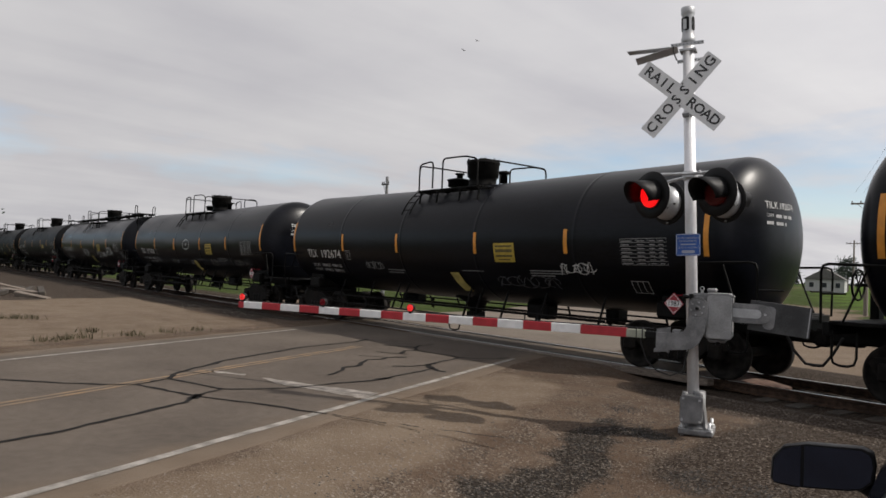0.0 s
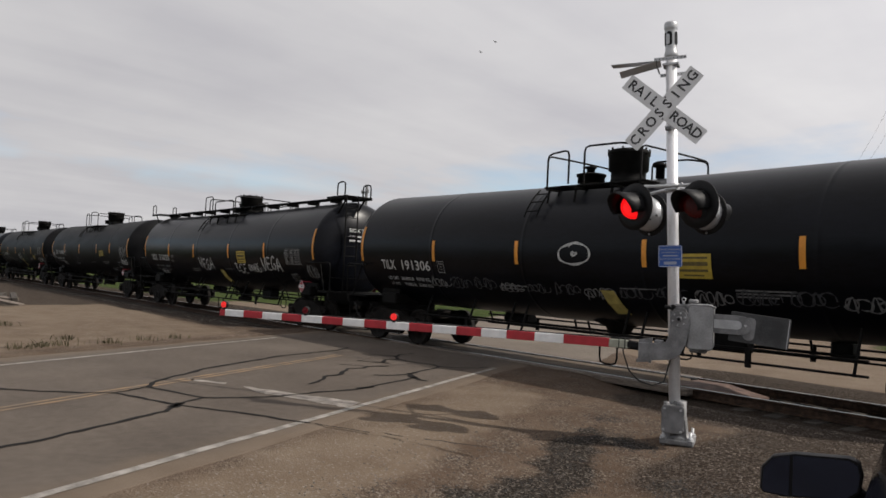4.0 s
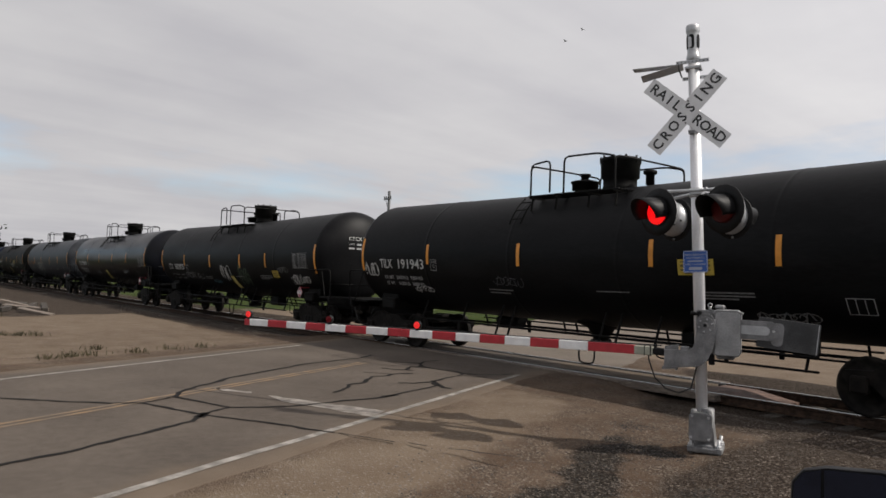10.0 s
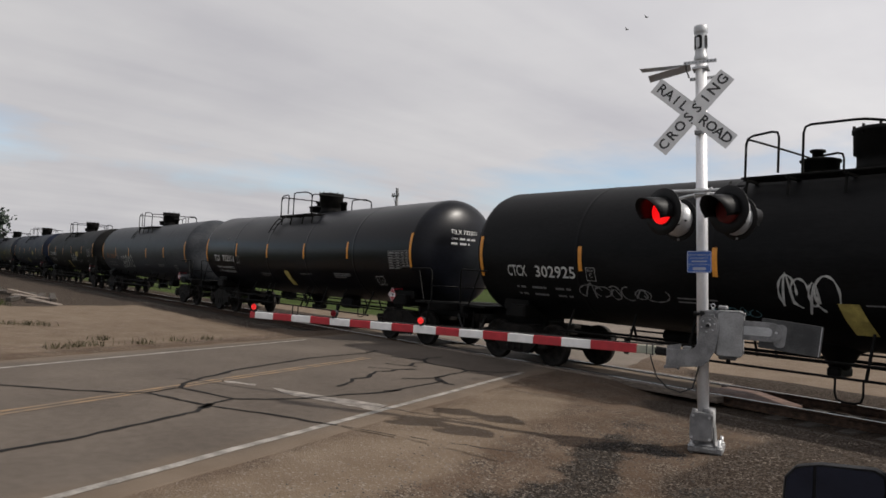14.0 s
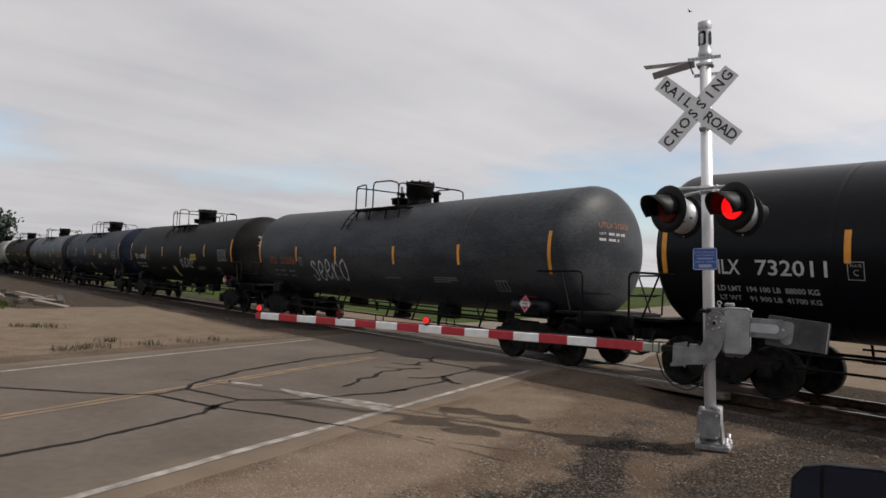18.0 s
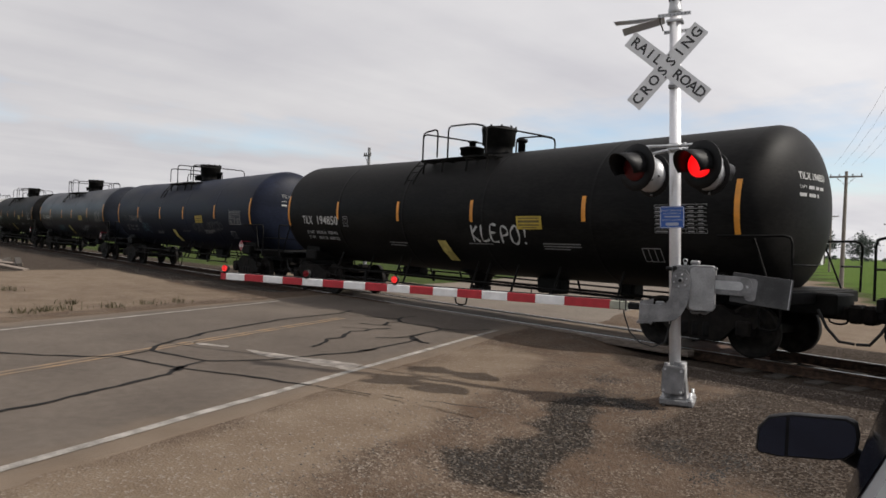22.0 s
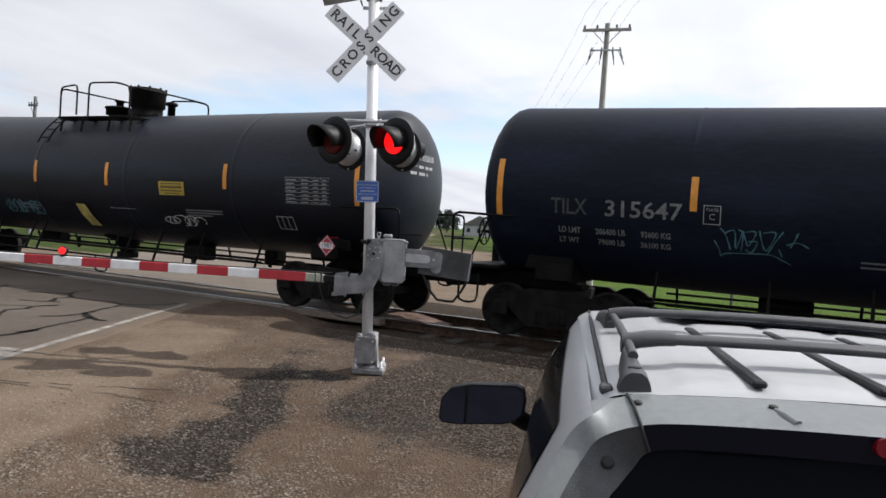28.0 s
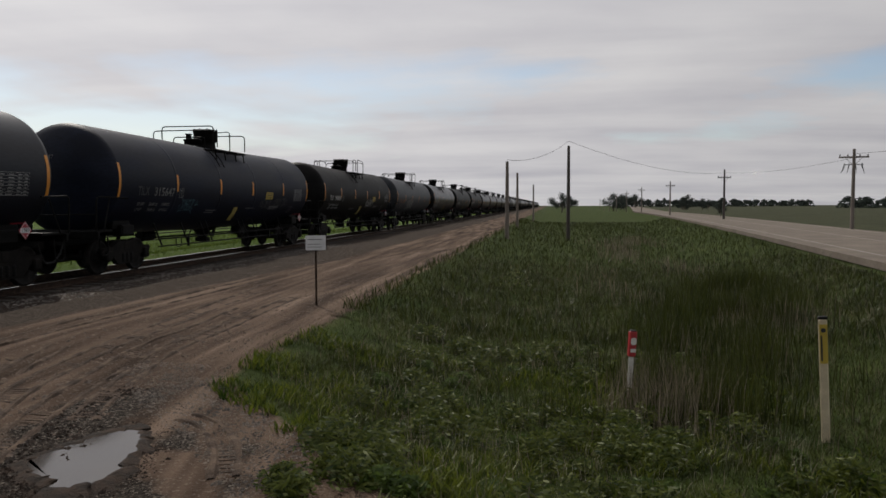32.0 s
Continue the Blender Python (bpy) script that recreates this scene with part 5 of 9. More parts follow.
def head_text(words, end, size, y0, z0):
    s = text_shape(words, size)
    out = []
    for x, h, e in s.v:
        y, z = (y0 + x, z0 + h) if end > 0 else (y0 - x, z0 + h)
        q = min(0.98, (y * y + (z - ZC) ** 2) / (R * R))
        out.append((end * (HALF + HEAD * math.sqrt(1 - q) + 0.008), y, z))
    s.v = out
    return s


def head_bars():
    s = Shape()
    for y0, y1, z in ((-0.28, -0.10, 0.37), (-0.04, 0.08, 0.37), (0.12, 0.26, 0.37), (-0.55, -0.36, 0.24), (-0.28, -0.06, 0.24), (0.0, 0.05, 0.24)):
        n = 5
        pts = []
        for i in range(n):
            for dz in (-0.028, 0.028):
                y, zz = y0 + (y1 - y0) * i / (n - 1), z + dz
                pts.append((HALF + HEAD * math.sqrt(1 - (y * y + zz * zz) / (R * R)) + 0.008, y, ZC + zz))
        s.add(pts, [(2 * i, 2 * i + 2, 2 * i + 3, 2 * i + 1) for i in range(n - 1)])
    return s


def merged_mesh(s):
    return s.mesh("head_figures", "table_paint")


def tank_car(k, paint_key="black_tank", number="", style=0, walkway=False, tags=(), letters="white_paint", detail=True, label="", stripe_mat="orange", weights=(), inner=(-4.5, -1.55, 1.3, 4.4), mids=(0.0, -0.03), text_h=-0.31, notice=(2.55, 3.27, -0.41, -0.13), tilt=(-0.2, -0.70), table=(5.8, 0.01), stencil=(5.6, -0.76), placard_x=6.72, manway_dx=0.05, reservoir=False):
    car = thing("tank_car", pose(car_x(k, 16), TRACK_Y, RAIL_Z), label or "black railway tank car with orange reflective stripes", "tank car", "tank cars of the freight train")
    part("tank", cached(("tank", paint_key), lambda: tank_mesh(paint_key)), None, car)
    for x in (-6.62, 6.62):
        make_truck(car, x, detail)
    for e in (-1, 1):
        part("end_sill", cached(("sill", e), lambda: end_gear(e).mesh("end_sill", "black_steel")), None, car)
        part("coupler", cached(("coupler", e), lambda: coupler(e).mesh("coupler", "truck_steel")), None, car)
        for sd in (-1, 1):
            part("handrail", cached(("rail", e, sd), lambda: end_rail(e, sd).mesh("handrail", "black_steel")), None, car)
        if detail:
            part("air_hose", cached(("hose", e), lambda: hose(e).mesh("air_hose", "rubber")), None, car)
    for y in (-1, 1):
        part("under_rail", cached(("under", y), lambda: under_rail(1.22 * y).mesh("under_rail", "black_steel")), None, car)
        part("top_platform", cached(("plat", y), lambda: platform(y).mesh("top_platform", "black_steel")), None, car)
        for i, hoop in enumerate(top_rail(y, style)):
            part("top_rail", cached(("top", y, style, i), lambda: hoop.mesh("top_rail", "black_steel")), None, car)
        for i, x in enumerate((-7.50, *inner, 7.50)):
            tall, mid = (0.47, mids[1]) if i in (0, 5) else (0.25, mids[0])
            part("stripe", cached(("stripe", x, y, mid, stripe_mat), lambda: wrap(flat_rect(x - 0.05, x + 0.05, mid - tall, mid + tall, 8), y < 0).mesh("stripe", stripe_mat)), None, car)
    top = pose(manway_dx, 0, 0)
    part("manway", cached("dome", lambda: dome().mesh("manway", "black_steel")), None, car, at=top)
    part("valve_housing", cached("valves", lambda: valves().mesh("valve_housing", "black_steel")), None, car, at=top)
    part("vent_valve", cached("vent", lambda: vent().mesh("vent_valve", "black_steel")), None, car, at=top)
    part("outlet_valve", cached("belly", lambda: belly_gear().mesh("outlet_valve", "black_steel")), None, car)
    if detail:
        part("brake_wheel", cached("bwheel", lambda: brake_wheel().mesh("brake_wheel", "black_steel")), None, car)
        part("brake_rigging", cached("bgear", lambda: brake_gear().mesh("brake_rigging", "black_steel")), None, car)
        for x in (-1.12, 1.2):
            for y in (-1, 1):
                part("platform_rail", cached(("cross", x, y), lambda: cross_rail(x, y).mesh("platform_rail", "black_steel")), None, car)
        for y in (-1, 1):
            part("ladder", cached(("ladder", y), lambda: ladder(y).mesh("ladder", "black_steel")), None, car)
            part("stirrup", cached(("stirrup", y), lambda: stirrup(0.7, y * 1.3).mesh("stirrup", "black_steel")), None, car)
    if walkway:
        part("running_board", cached("walkway", lambda: top_walk().mesh("running_board", "black_steel")), None, car)
        for e in (-1, 1):
            part("end_platform", cached(("eplat", e), lambda: end_platform(e).mesh("end_platform", "black_steel")), None, car)
            part("walk_hoop", cached(("hoop", e), lambda: walk_hoop(e).mesh("walk_hoop", "black_steel")), None, car)
        part("end_ladder", cached("eladder", lambda: end_ladder().mesh("end_ladder", "black_steel")), None, car)
    if reservoir:
        part("air_reservoir", cached("reservoir", lambda: Shape().lathe([(0.04, -0.62), (0.16, -0.58), (0.19, -0.50), (0.19, 0.50), (0.16, 0.58), (0.04, 0.62)], 18, "x", (6.55, -0.95, 1.22)).mesh("air_reservoir", "grey_dark")), None, car, "grey cylindrical air reservoir")
    if walkway and number:
        part("walkway_lettering", text_shape(number, 0.17, shear=0.3).move(pose(-5.6, -0.72, crown(0.62) + 0.016, 26, 0, 0)).mesh("walkway_lettering", "white_paint"), None, car)
    if number:
        mark, digits = number.split()
        small = "dull_paint" if letters in ("dull_paint", "red_letter") else "table_paint"
        part("reporting_mark", wrap(fitted_text(mark, 0.35, -6.62, -6.04, text_h), lift=0.008).mesh("reporting_mark", "faint_paint" if letters == "dull_paint" else letters), None, car, "painted reporting mark")
        part("car_number", wrap(fitted_text(digits, 0.35, -5.76, -4.62, text_h), lift=0.008).mesh("car_number", letters), None, car, "painted car number")
        part("head_lettering", head_text(number, 1, 0.17, -0.55, ZC + 0.55).mesh("head_lettering", letters), None, car)
        part("head_lettering", head_text(number, -1, 0.17, 0.9, ZC + 0.55).mesh("head_lettering", "dull_paint"), None, car)
        part("head_small_lettering", head_text("CAPY", 1, 0.085, -0.55, ZC + 0.37).mesh("head_small_lettering", "table_paint"), None, car)
        part("head_figure_bars", cached("headbars", lambda: merged_mesh(head_bars())), None, car, kind="stuff")
        if weights:
            for h, words in zip((-0.37, -0.55), weights):
                part("weight_lettering", wrap(fitted_text(words, 0.135, -6.50, -4.78, h + text_h), lift=0.008).mesh("weight_lettering", small), None, car)
        else:
            part("weight_lettering", cached(("bars", text_h), lambda: wrap(rects([(a, b, c + text_h, d + text_h) for a, b, c, d in LETTER_BARS])).mesh("weight_lettering", "dull_paint")), None, car, kind="stuff")
        part("data_table", cached(("table", table, letters), lambda: wrap(table_bars(*table)).mesh("data_table", "sign_black" if letters == "red_letter" else "table_paint")), None, car, "stencilled test data table", kind="stuff")
        part("small_lettering", cached("small", lambda: wrap(rects(SMALL_BARS)).mesh("small_lettering", "dull_paint")), None, car, kind="stuff")
        x0, x1, h0, h1 = -4.33, -4.09, text_h - 0.14, text_h + 0.14
        part("plate_mark", cached(("plate", text_h), lambda: wrap(rects([(x0, x0 + 0.012, h0, h1), (x1 - 0.012, x1, h0, h1), (x0, x1, h1 - 0.012, h1), (x0, x1, h0, h0 + 0.012)])).mesh("plate_mark", "table_paint")), None, car)
        for words, size, h in (("PLATE", 0.06, 0.075), ("C", 0.13, -0.03)):
            part("plate_lettering", cached(("plate", words, text_h), lambda: wrap(text_shape(words, size, align="CENTER").move(pose(-4.21, h + text_h, 0))).mesh("plate_lettering", "table_paint")), None, car)
        part("shoe_lettering", cached("shoe", lambda: text_shape("2 INCH HF COMP SHOES", 0.065).move(pose(7.0, -0.367, 1.0, 90)).mesh("shoe_lettering", "table_paint")), None, car)
        a, b = stencil
        part("stencil_box", cached(("sbox", stencil), lambda: wrap(rects([(a, a + 0.014, b - 0.3, b), (a + 0.386, a + 0.4, b - 0.3, b), (a, a + 0.4, b - 0.014, b), (a, a + 0.4, b - 0.3, b - 0.286), (a + 0.13, a + 0.142, b - 0.3, b), (a + 0.26, a + 0.272, b - 0.3, b)])).mesh("stencil_box", "table_paint")), None, car)
        dx = placard_x - 6.86
        for y in (-1, 1):
            d = part("placard", cached(("placard", y, dx), lambda: Shape().slab([(6.86 - 0.2, 1.29), (6.86, 1.09), (6.86 + 0.2, 1.29), (6.86, 1.49)], 1.36 * y, 1.366 * y).box((6.86, 1.18 * y, 1.44), (0.03, 0.36, 0.03), 0.004).move(pose(dx, 0, 0)).mesh("placard", "placard_red")), None, car, "red diamond hazard placard")
            part("placard_border", cached(("pborder", y, dx), lambda: placard_border(y).move(pose(dx, 0, 0)).mesh("placard_border", "sign_white")), None, d)
            part("placard_field", cached(("pfield", y, dx), lambda: Shape().slab([(6.72, 1.235), (7.0, 1.235), (7.0, 1.345), (6.72, 1.345)], 1.368 * y, 1.369 * y).move(pose(dx, 0, 0)).mesh("placard_field", "sign_white")), None, d)
            part("placard_number", cached(("pnum", y, dx), lambda: text_shape("1987", 0.125, align="CENTER", bold=0.002).move(pose(6.86, 1.372 * y, 1.29, 90, 0, 0 if y < 0 else 180)).move(pose(dx, 0, 0)).mesh("placard_number", "sign_black")), None, d)
        if notice:
            a, b, c, d = notice
            w = b - a
            pl = part("notice_panel", cached(("panel", notice), lambda: wrap(flat_rect(a, b, c, d, 4), lift=0.012).mesh("notice_panel", "yellow")), None, car, "yellow emergency notice panel")
            f = lambda t: c + (d - c) * t
            part("notice_lettering", cached(("panelbars", notice), lambda: wrap(rects([(a + 0.06, b - 0.06, f(0.80), f(0.88)), (a + 0.06, b - 0.06, f(0.52), f(0.68)), (a + 0.06, b - 0.06, f(0.28), f(0.38)), (a + 0.14, b - 0.14, f(0.1), f(0.17))]), lift=0.017).mesh("notice_lettering", "panel_ink")), None, pl, kind="stuff")
        if tilt:
            q, h = tilt
            part("tilted_panel", cached(("tilt", tilt), lambda: wrap(Shape().add([(q, h, 0), (q + 0.06, h - 0.3, 0), (q + 0.13, h - 0.6, 0), (q + 0.46, h - 0.6, 0), (q + 0.39, h - 0.3, 0), (q + 0.31, h, 0)], [(0, 1, 4, 5), (1, 2, 3, 4)]), lift=0.03).mesh("tilted_panel", "pale_yellow")), None, car, "faded yellow tilted handling panel")
    for words, x, h, wide, high, mat in tags:
        part("graffiti", wrap(spray(words, x, h, wide, high), lift=0.009).mesh("graffiti", mat), None, car, "spray-painted tag", kind="stuff" if words.startswith("~") else "")
    CARS.append((car, k))
    return car


# strokes of hand-drawn capitals in a unit box
STROKES = {
    "V": (((0, 1), (0.4, 0), (1, 1.1)),), "E": (((0.9, 0.95), (0.15, 0.9), (0.1, 0.05), (0.95, 0.0)), ((0.12, 0.5), (0.75, 0.5))), "G": (((0.9, 0.85), (0.5, 1), (0.1, 0.6), (0.15, 0.1), (0.6, 0), (0.9, 0.35), (0.5, 0.42))),
    "A": (((0, 0), (0.5, 1), (1.0, -0.05)), ((0.2, 0.35), (0.85, 0.38))), "K": (((0.1, 1), (0.15, 0)), ((0.9, 0.95), (0.15, 0.45), (1.0, 0.0))), "L": (((0.15, 1), (0.1, 0.05), (0.9, 0.08)),),
    "P": (((0.15, 0), (0.2, 0.95), (0.8, 0.9), (0.85, 0.55), (0.2, 0.45)),), "O": (((0.5, 1), (0.1, 0.7), (0.15, 0.15), (0.6, 0), (0.95, 0.4), (0.8, 0.9), (0.5, 1)),), "!": (((0.7, 1.2), (0.5, 0.35)), ((0.45, 0.1), (0.4, 0.0))),
    "e": (((0.1, 0.35), (0.7, 0.5), (0.75, 0.8), (0.4, 0.95), (0.1, 0.6), (0.15, 0.1), (0.55, 0.0), (0.95, 0.3)),), "s": (((0.9, 0.85), (0.4, 1), (0.2, 0.75), (0.8, 0.45), (0.75, 0.1), (0.2, 0.0), (0.0, 0.25)),), "r": (((0.1, 0.9), (0.2, 0.0), (0.25, 0.6), (0.6, 0.95), (0.9, 0.8)),), "C": (((0.9, 0.9), (0.4, 1), (0.1, 0.5), (0.4, 0.0), (0.95, 0.15)),),
    "Z": (((0.05, 0.9), (0.75, 1.0), (0.35, 0.45), (0.7, 0.1), (1.1, 0.15)),), "@": (((0.5, 1.1), (0.0, 0.8), (0.0, 0.15), (0.5, -0.1), (1.0, 0.2), (1.0, 0.8), (0.55, 1.1), (0.3, 0.9)), ((0.5, 0.6), (0.4, 0.5), (0.5, 0.4), (0.6, 0.5), (0.5, 0.6))),
}
STROKES["^"] = (((0.03, 0.97), (0.1, 0.8), (0.16, 0.35)), ((0.08, 0.82), (0.2, 0.9), (0.22, 0.4), (0.3, 0.95), (0.28, 0.3)), ((0.24, 1.0), (0.3, 0.85), (0.36, 0.5), (0.44, 0.92), (0.32, 0.9)), ((0.36, 0.62), (0.46, 0.65), (0.4, 0.32), (0.33, 0.4)), ((0.48, 1.0), (0.5, 0.75), (0.56, 0.38), (0.66, 0.92), (0.52, 0.9)),
                ((0.58, 0.32), (0.66, 0.7), (0.74, 1.0)), ((0.9, 1.0), (0.86, 0.75), (0.82, 0.5)), ((0.78, 0.6), (0.9, 0.72), (1.02, 0.55)), ((-0.03, 0.58), (0.03, 0.3), (0.05, 0.1), (0.1, 0.2), (0.3, 0.25), (0.6, 0.28), (0.74, 0.1), (0.84, -0.05)), ((0.7, 0.45), (0.74, 0.2)))
STROKES["G"] = (((0.9, 0.85), (0.5, 1), (0.1, 0.6), (0.15, 0.1), (0.6, 0), (0.9, 0.35), (0.5, 0.42)),)


def spray(words, x, h, wide, high):
    """Ribbons of paint along hand-drawn strokes; words that begin with ~ are a wild scribble of that many loops."""
    rng, s = random.Random(f"{words}{x:.2f}"), Shape()
    lines = []
    if words.startswith("~"):
        n = int(words[1:])
        for i in range(n):
            cx = (i + 0.5) / n
            a0, turn = rng.uniform(0, 6.28), rng.choice((-1, 1)) * rng.uniform(3.5, 7.5)
            rx, ry = rng.uniform(0.4, 0.9) / n, rng.uniform(0.25, 0.5)
            lines.append([(cx + rx * math.cos(a0 + turn * t / 7) + 0.25 * t / 7 / n, 0.5 + ry * math.sin(a0 + turn * t / 7)) for t in range(8)])
            if i % 2 == 0:
                lines.append([(cx - 0.4 / n, rng.uniform(-0.1, 0.3)), (cx + rng.uniform(0.0, 0.3) / n, rng.uniform(0.7, 1.1)), (cx + 0.5 / n, rng.uniform(0.0, 0.4))])
    else:
        n = len(words)
        for i, ch in enumerate(words):
            up, k = rng.uniform(-0.08, 0.08), rng.uniform(0.78, 0.92)
            for line in STROKES[ch]:
                lines.append([((i + 0.08 + k * px) / n, py + up + rng.uniform(-0.03, 0.03)) for px, py in line])
    for line in lines:
        fine = []
        m = len(line)
        for i in range(m - 1):
            p0, p1, p2, p3 = line[max(i - 1, 0)], line[i], line[i + 1], line[min(i + 2, m - 1)]
            for j in range(5):
                t = j / 5
                fine.append(tuple(0.5 * (2 * b + (c - a) * t + (2 * a - 5 * b + 4 * c - d) * t * t + (3 * b - a - 3 * c + d) * t ** 3) for a, b, c, d in zip(p0, p1, p2, p3)))
        fine.append(line[-1])
        pts = [(x + wide * px, h + high * (py - 0.5)) for px, py in fine]
        v = []
        thick = 0.011 if words == "^" else min(0.034, 0.07 * high) if not words.startswith("~") else min(0.02, 0.05 * high)
        for i, (px, py) in enumerate(pts):
            ax, ay = pts[min(i + 1, len(pts) - 1)][0] - pts[max(i - 1, 0)][0], pts[min(i + 1, len(pts) - 1)][1] - pts[max(i - 1, 0)][1]
            q = math.hypot(ax, ay) or 1
            w = thick * (0.8 + 0.3 * math.sin(i * 0.9))
            v += [(px - ay / q * w, py + ax / q * w, 0), (px + ay / q * w, py - ax / q * w, 0)]
        s.add(v, [(2 * i, 2 * i + 1, 2 * i + 3, 2 * i + 2) for i in range(len(pts) - 1)])
    return s


CARS = []
TYPE_A = dict(inner=(-4.44, -1.66, 1.53, 4.33), mids=(-0.09, 0.08), text_h=-0.46, notice=(2.18, 2.84, -0.53, -0.10), tilt=(0.45, -0.81), table=(5.70, -0.06), stencil=(5.79, -0.90), placard_x=6.76, manway_dx=-0.28)
SPECS = {
    -1: dict(paint_key="grey_dark", number="TILX 315618", inner=(-4.5, -1.48, 0.94, 4.37), table=(5.88, 0.02), stencil=(5.57, -0.76), placard_x=6.85, text_h=-0.30, tags=(("~4", 2.54, -1.0, 1.04, 0.28, "white_spray"), ("~6", -2.84, -0.92, 1.28, 0.42, "teal_spray")), label="faded blue-black tank car with orange stripes"),
    0: dict(paint_key="navy_tank", number="TILX 315647", style=1, inner=(-4.47, -1.5, 1.24, 4.45), text_h=-0.29, table=(5.76, 0.01), placard_x=6.70, weights=("LD LMT        206400 LB        93600 KG", "LT WT          79600 LB        36100 KG"), tags=(("^", -4.25, -0.72, 1.5, 0.50, "teal_spray"), ("~5", 2.2, -0.60, 1.0, 0.42, "faint_paint"), ("~6", 3.64, -0.55, 1.38, 0.36, "faint_paint")), label="dark blue-black tank car with worn lettering and teal graffiti", letters="dull_paint"),
    1: dict(paint_key="brown_tank", number="TILX 194850", style=0, inner=(-4.6, -1.7, 1.12, 4.36), text_h=-0.30, table=(5.95, 0.04), placard_x=6.70, weights=("LD LMT   205500 LB   93200 KG", "LT WT     80500 LB   36500 KG"), tags=(("KLEPO!", 1.05, -0.52, 1.85, 0.40, "white_spray"),), label="black tank car with crisp white lettering and a white tag"),
    2: dict(paint_key="grey_tank", number="UTLX 212656", style=0, inner=(-4.48, -1.77, 1.51, 4.4), mids=(-0.12, -0.10), text_h=-0.37, table=(5.9, -0.05), letters="red_letter", notice=(), tilt=(), manway_dx=0.24, reservoir=True, tags=(("seerO", -3.53, -0.63, 2.4, 0.66, "white_spray"),), label="weathered dark grey tank car with orange-brown lettering"),
    3: dict(paint_key="black_tank", number="TILX 732011", style=0, inner=(-4.32, -1.48, 1.39, 4.22), mids=(0.02, -0.01), text_h=-0.34, table=(6.43, -0.02), placard_x=6.60, notice=(), tilt=(-0.25, -0.66), weights=("LD LMT  194 100 LB  88000 KG", "LT WT    91 900 LB  41700 KG"), label="black tank car with large white lettering"),
    4: dict(paint_key="matt_tank", number="CTCX 302925", style=0, inner=(-4.46, -1.45, 1.6, 3.86), mids=(-0.15, -0.15), text_h=-0.46, table=(5.97, 0.06), placard_x=6.41, notice=(4.31, 4.77, -0.78, -0.52), tilt=(0.51, -0.74), manway_dx=0.2,
            tags=(("~6", -4.51, -0.83, 1.9, 0.34, "dull_paint"), ("~4", -0.35, -0.62, 0.8, 0.6, "white_spray"), ("~3", 1.35, -0.80, 0.75, 1.0, "dull_green"), ("~5", 5.79, -0.86, 1.05, 0.36, "white_spray"), ("~4", 4.8, -0.50, 0.7, 0.2, "dull_paint"), ("~4", -1.6, -1.05, 0.8, 0.22, "teal_spray")), label="matt black tank car with white and green graffiti"),
    5: dict(paint_key="matt_tank", number="TILX 191943", style=0, inner=(-4.45, -1.17, 2.29, 4.67), mids=(-0.01, -0.03), text_h=-0.28, table=(6.28, 0.01), placard_x=6.77, notice=(2.85, 3.55, -0.41, -0.13), tilt=(), weights=("LD LMT   204700 LB   92850 KG", "LT WT     81300 LB   36850 KG"), tags=(("~5", 6.3, -0.75, 0.8, 0.42, "white_spray"), ("~5", 4.11, -1.18, 0.95, 0.26, "dull_paint"), ("~4", -7.40, -0.44, 0.58, 0.38, "white_spray"), ("~4", -5.27, -0.97, 0.76, 0.24, "white_spray"), ("~4", -2.0, -0.62, 0.9, 0.26, "faint_paint")), label="matt black tank car with a yellow notice panel"),
    6: dict(TYPE_A, paint_key="black_tank", number="SIOX 31023", style=2, walkway=True, inner=(-4.55, -1.82, 1.45, 4.28), text_h=-0.44, tags=(("VEGA", -1.35, -0.58, 1.34, 0.42, "white_spray"), ("ZCE", 1.85, -0.72, 0.95, 0.34, "white_spray"), ("~4", 2.95, -0.70, 0.85, 0.34, "white_spray"), ("VEGA", 4.02, -0.55, 1.34, 0.44, "white_spray"), ("~3", -6.14, -1.13, 0.78, 0.26, "white_spray"), ("~3", 6.95, -0.80, 0.55, 0.5, "dull_paint")), label="black tank car with a full top walkway and white tags"),
    7: dict(TYPE_A, paint_key="black_tank", number="TILX 191306", style=0, text_h=-0.48, placard_x=6.68, weights=("LD LMT   206800LB   93750 KG", "LT WT     79200LB   35950 KG"), tags=(("@", -0.50, -0.10, 0.85, 0.36, "white_spray"),) + tuple(("~4", -4.75 + 0.80 * i, -0.90 + 0.03 * (i % 3), 0.66, 0.30, "faint_paint" if i % 3 else "dull_paint") for i in range(14)), label="black tank car with white lettering and rows of small tags"),
    8: dict(TYPE_A, paint_key="black_tank", number="TILX 192674", style=0, placard_x=6.84, weights=("LD LMT   206900LB   93800 KG", "LT WT     79100LB   35900 KG"), tags=(("~5", 4.1, -0.66, 0.86, 0.26, "white_spray"), ("~5", 2.0, -1.02, 1.9, 0.36, "faint_paint"), ("~5", -3.35, -0.74, 0.84, 0.24, "dull_paint")), label="glossy black tank car with white lettering"),
    9: dict(TYPE_A, paint_key="black_tank", number="TILX 190274", style=0),
    -2: dict(paint_key="brown_tank", number="TILX 191871", style=1), -3: dict(paint_key="pale_tank", label="pale grey tank car"),
    -4: dict(paint_key="brown_tank", detail=False, label="dusty black railway tank car of the same train"), -5: dict(paint_key="grey_dark", detail=False, label="blue-black railway tank car of the same train"),
}
